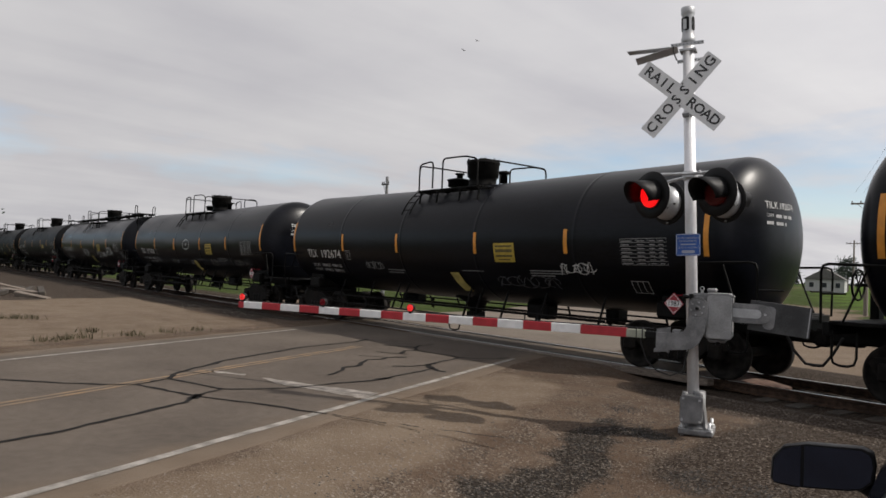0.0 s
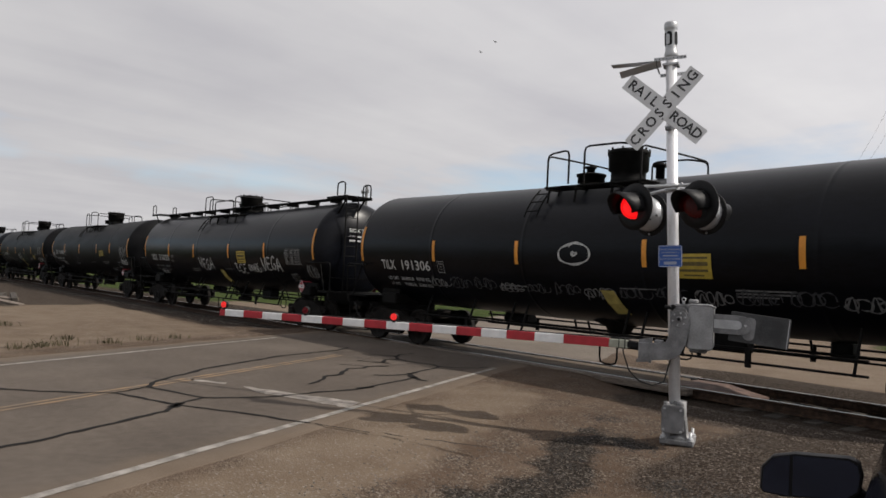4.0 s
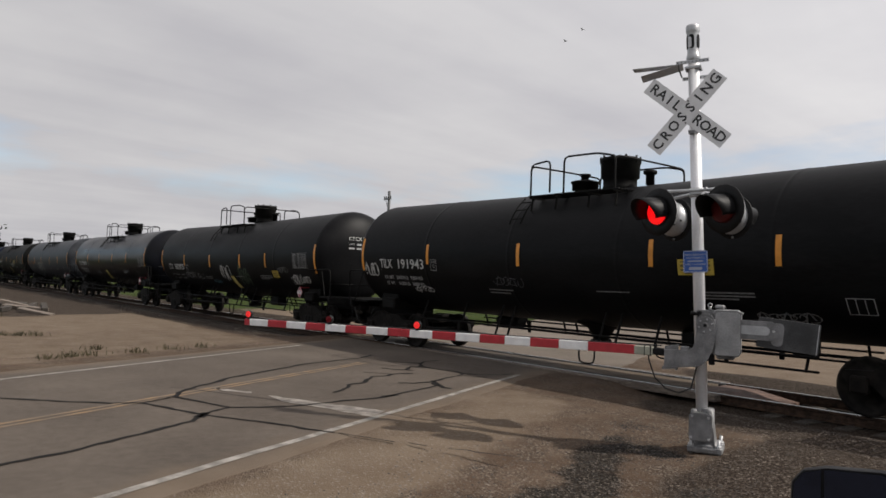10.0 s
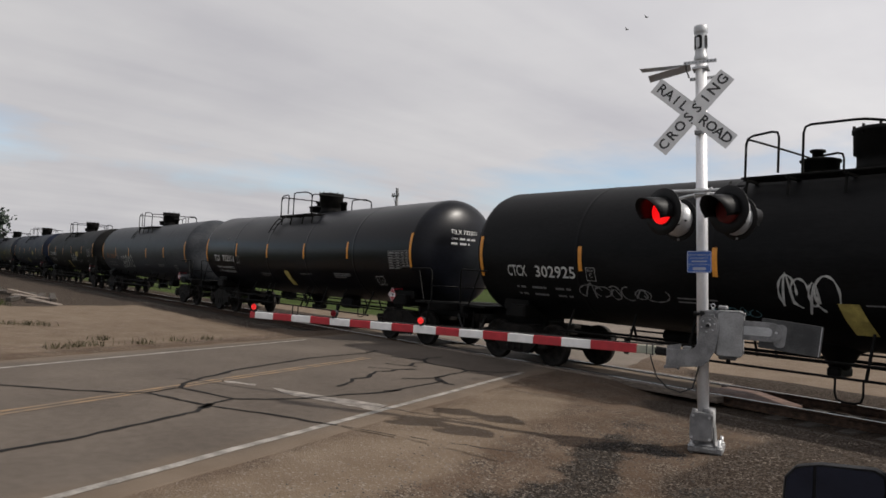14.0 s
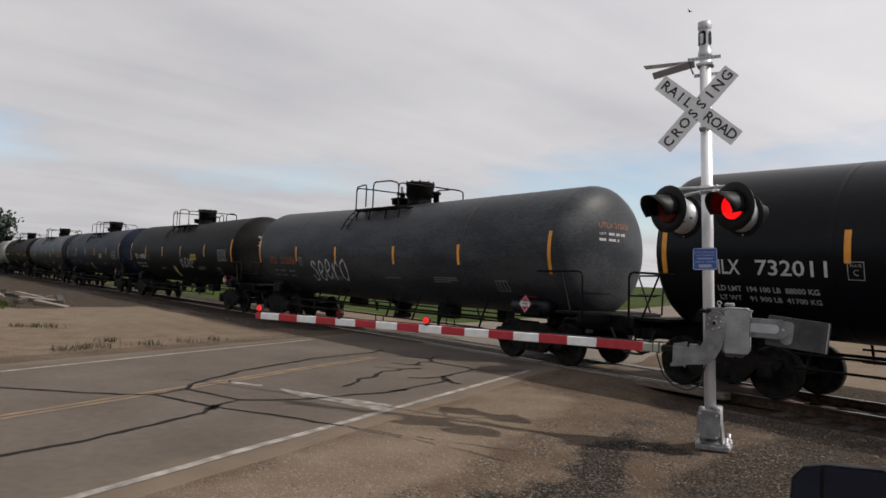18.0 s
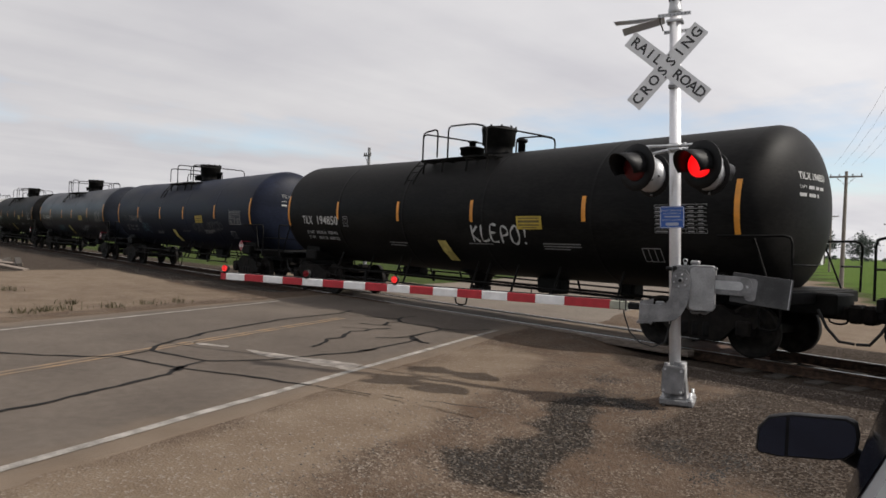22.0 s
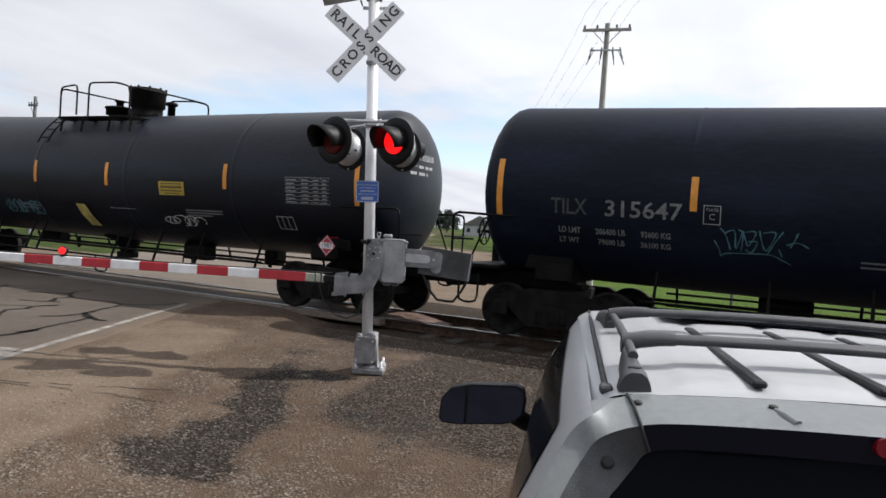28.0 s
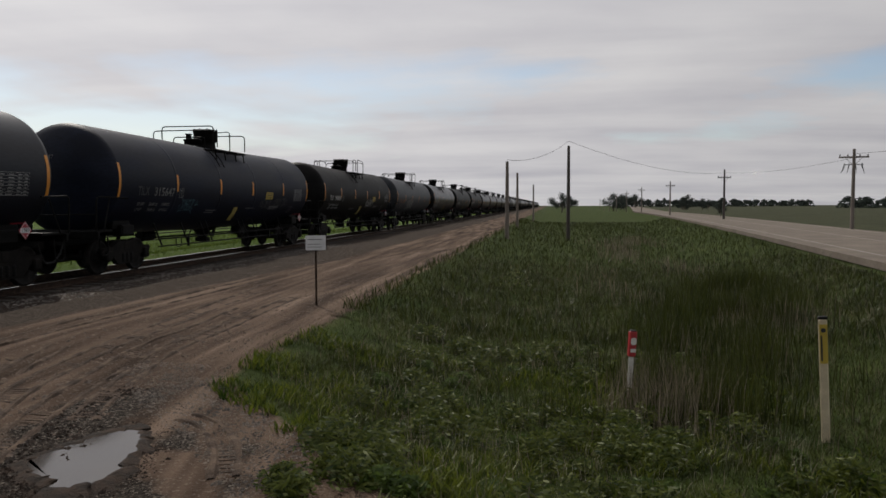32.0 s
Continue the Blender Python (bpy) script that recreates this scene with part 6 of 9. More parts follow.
MAT["matt_tank"] = material("matt black tank paint", (0.0042, 0.0044, 0.0052), 0.5, vary=0.35, scale=0.8, second=(0.0075, 0.0075, 0.0082), bump=0.04, bump_scale=20, spec=0.10, stretch=(0.6, 1, 2.2))
MAT["dull_green"] = material("old olive spray paint", (0.050, 0.075, 0.045), 0.7, vary=0.3, scale=14)
MAT["faint_paint"] = material("half-erased pale paint", (0.045, 0.046, 0.05), 0.7, vary=0.4, scale=20)
MAT["grey_dark"] = material("blue-black tank paint", (0.0065, 0.0083, 0.0142), 0.42, vary=0.3, scale=0.7, second=(0.0108, 0.0135, 0.021), bump=0.03, bump_scale=20, spec=0.22, stretch=(0.6, 1, 2.2))
for k in range(-12, 46):
    if k in SPECS:
        tank_car(k, **SPECS[k])
    else:
        tank_car(k, ("black_tank", "brown_tank", "grey_tank", "black_tank", "grey_dark", "black_tank", "brown_tank", "pale_tank")[(k * 5 + 3) % 8], style=k % 2, detail=False, walkway=(k % 5 == 2), label="distant black railway tank car of the same train")


# ------------------------------------------------------------------ crossing signal with gate
LEAN = -2.44
SIGNAL_AT = Matrix.Translation((-4.82, 7.74, 0.0)) @ pose(0, 0, 0, 0, 0, 26.2)
FLASH = []


def rounded(w, h, r, n=4):
    o = []
    for cx, cy, a0 in ((w / 2 - r, h / 2 - r, 0), (-w / 2 + r, h / 2 - r, 90), (-w / 2 + r, -h / 2 + r, 180), (w / 2 - r, -h / 2 + r, 270)):
        for i in range(n + 1):
            a = radians(a0 + 90 * i / n)
            o.append((cx + r * math.cos(a), cy + r * math.sin(a)))
    return o


def sign_text(words, size, at, bold=0.0, align="CENTER"):
    return text_shape(words, size, align=align, bold=bold).move(at @ pose(0, 0, 0, 90))


def signal_lamp(sig, at, lit_index=None):
    """Round black background, deep hood, silver bowl behind; at: the middle of the disc, facing -y."""
    lamp = part("flasher", Shape().lathe([(0.02, 0.016), (0.27, 0.016), (0.276, 0.012), (0.278, 0.006), (0.276, 0.0), (0.165, -0.004), (0.16, 0.0)], 40, "y"), "lamp_black", sig, "black round flasher background with hood", at=at)
    part("housing", Shape().lathe([(0.215, 0.016), (0.222, 0.03), (0.218, 0.07), (0.195, 0.13), (0.15, 0.185), (0.09, 0.21), (0.02, 0.215)], 28, "y"), "galv", lamp, "silver lamp housing")
    part("housing_knob", Shape().lathe([(0.032, 0.205), (0.032, 0.232), (0.02, 0.25), (0.008, 0.255)], 10, "y"), "galv", lamp)
    for a in (70, 190, 310):
        part("housing_screw", Shape().lathe([(0.011, 0.11), (0.011, 0.135)], 6, "y", (0.198 * math.cos(radians(a)), 0, 0.198 * math.sin(radians(a)))), "lamp_black", lamp)
    part("drain_plug", Shape().lathe([(0.014, -0.27), (0.014, -0.245)], 8, at=(0, 0.03, 0)), "galv_box", lamp)
    hood, vs, fs, n = Shape(), [], [], 22
    for j in range(n + 1):
        a = radians(-24 + 228 * j / n)
        c, sn = math.cos(a), math.sin(a)
        reach = 0.20 + 0.15 * max(0.0, sn + 0.3) / 1.3
        for rr in (0.163, 0.169):
            vs += [(rr * c, -0.002, rr * sn), (rr * c, -reach * 0.55, rr * sn - 0.012), (rr * c * 0.99, -reach, rr * sn - 0.03)]
    for j in range(n):
        a, b = 6 * j, 6 * j + 6
        fs += [(a, a + 1, b + 1, b), (a + 1, a + 2, b + 2, b + 1), (a + 3, b + 3, b + 4, a + 4), (a + 4, b + 4, b + 5, a + 5), (a + 2, a + 5, b + 5, b + 2)]
    for a in (0, 6 * n):
        fs += [(a, a + 3, a + 4, a + 1), (a + 1, a + 4, a + 5, a + 2)]
    hood.add(vs, fs, True)
    part("hood", hood, "lamp_black", lamp, "black hood")
    # the lens turns: one face lit, the other dark
    drum = part("lens", Shape().lathe([(0.157, -0.004), (0.157, 0.010), (0.11, 0.020), (0.03, 0.025)], 28, "y"), "lens_off", lamp, "round red lens", at=pose(0, -0.012, 0))
    if lit_index is not None:
        part("lens_face", Shape().lathe([(0.03, -0.025), (0.11, -0.020), (0.148, -0.010), (0.148, -0.005)], 28, "y"), "lens_on", drum, "lit red lens face")
        FLASH.append((drum, lit_index))


def crossing_signal():
    sig = thing("crossing_signal", SIGNAL_AT, "aluminium railroad crossing signal mast with crossbuck, red flashers and lowered gate", "crossing signal")
    lean = pose(-0.035, 0, 0, 0, LEAN, 0)
    mast = part("mast", Shape().lathe([(0.066, 0.35), (0.066, 4.62)], 24), "mast", sig, "bright aluminium tube mast", at=lean)
    bell = part("bell", Shape().lathe([(0.074, 4.58), (0.082, 4.60), (0.082, 4.635), (0.072, 4.66), (0.068, 4.72), (0.068, 4.90), (0.076, 4.93), (0.080, 4.94), (0.081, 5.0), (0.074, 5.018), (0.02, 5.024)], 24), "galv", sig, "cylindrical warning bell on top", at=lean)
    for x, w, turn in ((-0.012, 0.066, 0), (0, 0.05, 66), (0, 0.05, -70)):
        part("bell_opening", Shape().slab(rounded(w, 0.17, 0.03), -0.0725, -0.05).move(pose(x, 0, 4.81, 0, 0, turn)), "lamp_black", bell)
    part("gong", Shape().slab(rounded(0.04, 0.13, 0.02), -0.0735, -0.06).move(pose(-0.03, 0, 4.80)), "galv", bell)
    base = part("base", Shape().box((0, 0, 0.0), (0.38, 0.38, 0.07), 0.015).lathe([(0.17, 0.03), (0.15, 0.06), (0.115, 0.10), (0.09, 0.20), (0.085, 0.46)], 20), "galv_box", sig, "cast base with anchor bolts")
    part("junction_box", Shape().slab(rounded(0.25, 0.32, 0.04), -0.19, -0.02).move(pose(-0.05, 0, 0.26)), "galv_box", base, "cast junction box")
    lid = part("box_cover", Shape().slab(rounded(0.23, 0.30, 0.035), -0.205, -0.188).move(pose(-0.05, 0, 0.26)), "galv_box", base)
    for x, z in ((-0.14, 0.385), (0.04, 0.375), (0.045, 0.13), (-0.15, 0.14)):
        part("cover_screw", Shape().lathe([(0.013, -0.216), (0.016, -0.203)], 8, "y", (x, 0, z)), "galv", lid)
    part("conduit_hub", Shape().lathe([(0.034, 0.40), (0.04, 0.42), (0.04, 0.455), (0.03, 0.47)], 10, at=(0.03, -0.12, 0)), "galv_box", base)
    part("conduit_hub", Shape().lathe([(0.03, 0.40), (0.034, 0.42), (0.03, 0.45)], 10, at=(-0.13, -0.11, 0)), "galv_box", base)
    for i, (x, y) in enumerate(((-0.15, -0.15), (0.15, -0.15), (0.15, 0.15), (-0.15, 0.15))):
        part("anchor_bolt", Shape().lathe([(0.018, -0.06), (0.018, 0.13)], 8, at=(x, y, 0)).lathe([(0.034, 0.035), (0.034, 0.065)], 6, at=(x, y, 0)).lathe([(0.045, 0.03), (0.045, 0.037)], 12, at=(x, y, 0)), "galv", base)
    for x in (-0.10, 0.10):
        part("base_rib", Shape().slab([(x - 0.012, 0.03), (x + 0.012, 0.03), (x * 0.7 + 0.012, 0.26), (x * 0.7 - 0.012, 0.26)], -0.13, 0.13), "galv_box", base)
    part("base_skirt", Shape().box((0, 0, -0.17), (0.30, 0.30, 0.28), 0.02), "rust", base)
    # crossbuck
    cb = part("crossbuck", Shape().box((0.02, -0.06, 3.94), (0.05, 0.05, 0.50), 0.004).tube([(-0.075, 0, 3.74), (0.02, -0.075, 3.74), (0.075, 0, 3.74)], 0.012, 6).tube([(-0.075, 0, 4.12), (0.02, -0.075, 4.12), (0.075, 0, 4.12)], 0.012, 6), "galv", sig, "white crossbuck sign", at=lean)
    for words, turn, y in ((("RAIL", "ROAD"), 41.7, -0.098), (("CROSSING",), -47.3, -0.108)):
        at = pose(-0.083, y, 3.94, 0, turn, 0)
        blade = part("blade", Shape().slab(rounded(1.15, 0.204, 0.012), -0.0015, 0.0015), "sign_white", cb, "white blade with black letters", at=at)
        for w in words:
            for i, ch in enumerate(w):
                x = {4: {"RAIL": -0.48, "ROAD": 0.162}.get(w, 0) + i * 0.112, 8: (-0.49 + i * 0.1405)}[len(w)]
                part("letter", sign_text(ch, 0.166, pose(x, -0.004, 0), 0.0035), "sign_black", blade)
        if len(words) == 1:
            for x in (-0.10, 0.115):
                part("bolt", Shape().lathe([(0.010, -0.016), (0.013, -0.002)], 6, "y", (x, 0, 0.075 if x > 0 else -0.075)), "galv_box", blade)
    part("sign_clamp", Shape().box((-0.03, -0.085, 3.70), (0.075, 0.05, 0.05), 0.012), "galv_box", cb)
    # perforated straps above the crossbuck and the folded sheets on them, seen edge on
    straps = part("bracket", Shape().box((0, 0, 4.49), (0.19, 0.17, 0.03), 0.005), "galv", sig, "aluminium clamp bracket", at=lean)
    for y, z, x0, x1 in ((-0.085, 4.555, -0.19, 0.185), (0.085, 4.40, -0.14, 0.205)):
        st = part("strap", Shape().box(((x0 + x1) / 2, y, z), (x1 - x0, 0.008, 0.042), 0.002), "galv", straps)
        for q in range(9):
            xx = x0 + 0.02 + q * (x1 - x0 - 0.04) / 8
            part("strap_hole", Shape().lathe([(0.007, y - 0.0055), (0.007, y - 0.0045)], 8, "y", (xx, 0, z)), "lamp_black", st)
    part("strap_bolt", Shape().tube([(-0.16, -0.10, 4.54), (-0.17, -0.02, 4.50), (-0.15, 0.10, 4.43)], 0.01, 6), "galv_box", straps)
    part("bracket_blade", Shape().slab(rounded(0.54, 0.19, 0.01), -0.002, 0.002, "xy").move(pose(-0.445, 0.02, 4.556, 3, 1, 1)), "mast", straps)
    part("bracket_blade", Shape().slab(rounded(0.50, 0.19, 0.01), -0.002, 0.002, "xy").move(pose(-0.37, 0.03, 4.49, -9, -12, 4)), "mast", straps)
    # flashing lamps: a pair to the front and one to the rear, each on its own arm
    arm = part("cross_arm", Shape().lathe([(0.082, 2.93), (0.086, 2.95), (0.086, 3.02), (0.082, 3.04)], 16).box((0, -0.09, 2.985), (0.13, 0.05, 0.07), 0.01).tube([(0.06, -0.10, 2.99), (0.13, -0.13, 3.02)], 0.016, 8).box((0, 0.09, 2.985), (0.12, 0.05, 0.07), 0.01), "galv", sig, "lamp cross arm with clamps", at=lean)
    for y0, y1 in ((-0.10, -0.17), (0.10, 0.47)):
        part("arm_tube", Shape().tube([(-0.34, y1, 2.985), (-0.30, y1, 3.0), (0.02, y0, 3.0), (0.36, y1, 3.0)], 0.02, 10), "galv", arm)
    for x, turn, i in ((-0.40, -35, 0), (0.315, -35, 1)):
        at = lean @ pose(x, -0.34, 2.742, 0, 0, turn)
        signal_lamp(sig, at, i)
        part("lamp_neck", Shape().tube([(x + 0.10, -0.20, 2.90), (x + 0.10, -0.19, 2.95), (x + 0.08, -0.17, 3.0)], 0.022, 8).box((x + 0.10, -0.20, 2.93), (0.06, 0.06, 0.05), 0.012), "galv", arm)
    for x in (-0.34, 0.36):
        signal_lamp(sig, lean @ pose(x, 0.62, 2.74, 0, 0, 148))
        part("lamp_neck", Shape().tube([(x, 0.50, 2.88), (x, 0.48, 2.95), (x, 0.47, 2.99)], 0.022, 8), "galv", arm)
    # blue notice plate
    blue = part("notice_plate", Shape().slab(rounded(0.275, 0.258, 0.02), -0.003, 0.0).move(pose(-0.025, -0.075, 2.165)), "sign_blue", sig, "blue emergency notice plate with white border", at=lean)
    ring = Shape()
    for b in ((0, 0.1215, 0.25, 0.0045), (0, -0.1215, 0.25, 0.0045)):
        ring.box((b[0], 0, b[1]), (b[2], 0.001, b[3]))
    for x in (-0.13, 0.13):
        ring.box((x, 0, 0), (0.0045, 0.001, 0.235))
    part("plate_border", ring.move(pose(-0.025, -0.0795, 2.165)), "sign_white", blue)
    for w, z, sz in (("REPORT EMERGENCY", 0.078, 0.026), ("OR PROBLEM TO", 0.042, 0.026), ("REFER TO CROSSING", -0.034, 0.024)):
        part("plate_letters", sign_text(w, sz, pose(-0.025, -0.0795, 2.165 + z), 0.0003), "plate_white", blue)
    part("plate_bar", Shape().box((-0.025, -0.0795, 2.17), (0.17, 0.001, 0.014)), "plate_white", blue)
    part("plate_bar", Shape().slab(rounded(0.15, 0.036, 0.016), -0.001, 0).move(pose(-0.025, -0.079, 2.083)), "plate_white", blue)
    # gate mechanism
    mech = part("gate_mechanism", Shape().box((0.205, 0.0, 1.35), (0.30, 0.44, 0.52), 0.035).box((0.13, -0.05, 1.64), (0.10, 0.20, 0.045), 0.012).box((0.0, 0.02, 1.48), (0.26, 0.2, 0.24), 0.02).box((0.2, 0, 1.07), (0.2, 0.3, 0.05), 0.02), "galv_box", sig, "grey gate mechanism box")
    part("box_door", Shape().slab(rounded(0.262, 0.485, 0.04), -0.252, -0.215).move(pose(0.225, 0, 1.345)), "galv_door", mech, "access door with rounded edges")
    part("door_seam", Shape().slab(rounded(0.29, 0.515, 0.045), -0.224, -0.219).move(pose(0.222, 0, 1.347)), "galv_box", mech)
    part("lifting_eye", Shape().tube([(0.018 + 0.022 * math.cos(a), -0.06, 1.655 + 0.022 * math.sin(a)) for a in np.linspace(0, 2 * math.pi, 13)], 0.006, 6, False).box((0.018, -0.06, 1.62), (0.03, 0.03, 0.04), 0.006), "galv", mech)
    part("latch", Shape().box((0.372, -0.12, 1.43), (0.02, 0.06, 0.07), 0.008).box((0.385, -0.14, 1.43), (0.02, 0.02, 0.03), 0.004), "lamp_black", mech)
    part("hinge", Shape().box((0.36, -0.15, 1.58), (0.05, 0.05, 0.03), 0.008).box((0.36, -0.15, 1.15), (0.03, 0.05, 0.05), 0.008), "galv_box", mech)
    part("cable_gland", Shape().lathe([(0.018, -0.19), (0.026, -0.185), (0.026, -0.13), (0.014, -0.12)], 10, "x", (0.0, -0.10, 1.555)).box((-0.09, -0.10, 1.555), (0.05, 0.06, 0.07), 0.01), "lamp_black", mech)
    part("drain_stub", Shape().lathe([(0.025, 1.02), (0.025, 1.06)], 8, at=(0.21, -0.12, 0)), "lamp_black", mech)
    out = [(-0.45, 1.125), (-0.20, 1.138), (-0.145, 1.165), (-0.118, 1.215), (-0.10, 1.38), (-0.092, 1.50), (-0.065, 1.545), (-0.01, 1.565), (0.055, 1.55), (0.098, 1.49), (0.108, 1.40), (0.104, 1.29), (0.075, 1.15), (0.02, 1.035), (-0.04, 0.975), (-0.11, 0.952), (-0.28, 0.935), (-0.45, 0.928)]
    bracket = part("arm_bracket", Shape().slab(out, -0.30, -0.268), "galv_box", mech, "cast gate arm bracket")
    hub = part("pivot_hub", Shape().lathe([(0.095, -0.306), (0.10, -0.298)], 24, "y", (-0.005, 0, 1.43)).lathe([(0.03, -0.335), (0.034, -0.305)], 14, "y", (-0.005, 0, 1.43)), "galv_box", bracket)
    part("hub_nut", Shape().lathe([(0.02, -0.345), (0.022, -0.334)], 6, "y", (-0.005, 0, 1.43)), "lamp_black", hub)
    for j in range(6):
        a = j * math.pi / 3 + 0.3
        part("hub_bolt", Shape().lathe([(0.009, -0.314), (0.011, -0.303)], 6, "y", (-0.005 + 0.072 * math.cos(a), 0, 1.43 + 0.072 * math.sin(a))), "galv", bracket)
    part("clamp", Shape().slab([(-0.45, 1.12), (-0.30, 1.13), (-0.295, 1.195), (-0.45, 1.165)], -0.27, -0.25).slab([(-0.47, 0.935), (-0.30, 0.94), (-0.31, 0.895), (-0.33, 0.915), (-0.47, 0.90)], -0.31, -0.22).box((-0.38, -0.22, 1.125), (0.15, 0.12, 0.012), 0.004).box((-0.23, -0.2, 1.145), (0.10, 0.10, 0.05), 0.01), "galv_box", bracket)
    part("conversion_bolt", Shape().box((-0.53, -0.2, 1.09), (0.14, 0.05, 0.075), 0.008).tube([(-0.47, -0.2, 1.12), (-0.64, -0.2, 1.135)], 0.012, 6), "lamp_black", bracket, "dark arm coupling")
    wt = part("counterweight_arm", Shape().slab(rounded(0.64, 0.215, 0.1, 8), -0.15, -0.11).move(pose(0.435, 0, 1.40, 0, 1, 0)), "galv_box", mech, "counterweight arm")
    part("arm_groove", Shape().slab(rounded(0.46, 0.10, 0.045, 6), -0.1525, -0.149).move(pose(0.43, 0, 1.40, 0, 1, 0)), "galv", wt)
    part("arm_bolt", Shape().lathe([(0.014, -0.165), (0.016, -0.145)], 8, "y", (0.70, 0, 1.395)), "galv", mech)
    cw = part("counterweight", Shape().slab(rounded(0.63, 0.335, 0.012), -0.10, -0.02).move(pose(0.845, 0, 1.355, 0, 5.5, 0)), "weight_grey", mech, "flat counterweight plate")
    part("weight_edge", Shape().box((1.14, -0.06, 1.325), (0.012, 0.084, 0.33), 0.003, pose(0, 0, 0, 0, 5.5, 0)), "galv", cw)
    part("weight_slot", Shape().slab(rounded(0.12, 0.26, 0.05), -0.104, -0.099).move(pose(0.74, 0, 1.36, 0, 5.5, 0)), "galv_box", cw)
    # gate arm
    gate = part("gate_arm", Shape().box((-0.70, -0.2, 1.092), (0.24, 0.045, 0.10), 0.008), "arm_end", sig, "red and white striped gate arm")
    x = -0.80
    for i in range(17):
        step = 0.565 if i == 0 else 0.37 if i < 3 else 0.10 if i == 16 else 0.3455
        h = 0.108 - 0.012 * i / 17
        part("arm_stripe", Shape().box((x - step / 2, -0.2, 1.095), (step - 0.002, 0.045, h), 0.004), "arm_red" if i % 2 == 0 else "arm_white", gate)
        x -= step
    part("arm_cable", Shape().tube([(-0.5, -0.17, 1.16), (-1.2, -0.17, 1.155), (-2.6, -0.17, 1.155), (-3.6, -0.17, 1.155), (-5.2, -0.17, 1.15), (-6.6, -0.17, 1.15)], 0.008, 5), "rubber", gate)
    part("hanging_cable", Shape().tube([(-0.66, -0.18, 1.12), (-0.64, -0.18, 0.98), (-0.57, -0.17, 0.78), (-0.45, -0.14, 0.66), (-0.30, -0.12, 0.62), (-0.17, -0.10, 0.68), (-0.10, -0.08, 0.98)], 0.009, 6), "rubber", gate, "loose black cable")
    part("cable_tie", Shape().box((-0.62, -0.2, 1.095), (0.016, 0.05, 0.125), 0.003).box((-0.69, -0.2, 1.095), (0.012, 0.05, 0.122), 0.003), "rubber", gate)
    for i, lx in enumerate((-6.62, -5.15, -3.72)):
        lamp = part("arm_lamp", Shape().lathe([(0.03, -0.03), (0.052, -0.028), (0.056, 0.0), (0.052, 0.028), (0.03, 0.03)], 16, "y", (lx, -0.2, 1.215)).box((lx, -0.2, 1.155), (0.05, 0.05, 0.04), 0.006), "lamp_black", gate, "small red arm lamp")
        part("arm_lens", Shape().lathe([(0.046, -0.035), (0.046, -0.026)], 16, "y", (lx, -0.2, 1.215)), "tail_red" if i == 1 else "arm_lit", lamp)
    return sig


MAT["plate_white"] = material("faded white print", (0.30, 0.33, 0.42), 0.5, vary=0.1, scale=8)
MAT["galv_door"] = material("smooth aluminium door", (0.26, 0.26, 0.265), 0.42, 0.45, vary=0.2, scale=5, bump=0.04, bump_scale=30)
MAT["arm_lit"] = material("glowing red arm lens", (0.7, 0.02, 0.02), 0.3, vary=0.05, emit=(1.0, 0.03, 0.03, 0.5))
MAT["weight_grey"] = material("dark grey weight casting", (0.034, 0.035, 0.037), 0.5, 0.2, vary=0.3, scale=5, second=(0.06, 0.06, 0.062), bump=0.1)
crossing_signal()


# ------------------------------------------------------------------ parked car
def loft(rows):
    s = Shape()
    n = len(rows[0])
    s.add([p for r in rows for p in r], [(i * n + j, i * n + j + 1, (i + 1) * n + j + 1, (i + 1) * n + j) for i in range(len(rows) - 1) for j in range(n - 1)], True)
    return s


def body_row(y, z, hw, drop=0.05, n=13, power=4):
    return [(hw * (2 * j / (n - 1) - 1), y, z - drop * abs(2 * j / (n - 1) - 1) ** power) for j in range(n)]


def mirrored(ring):
    return [(-x, y, z) for x, y, z in ring[:0:-1]] + ring


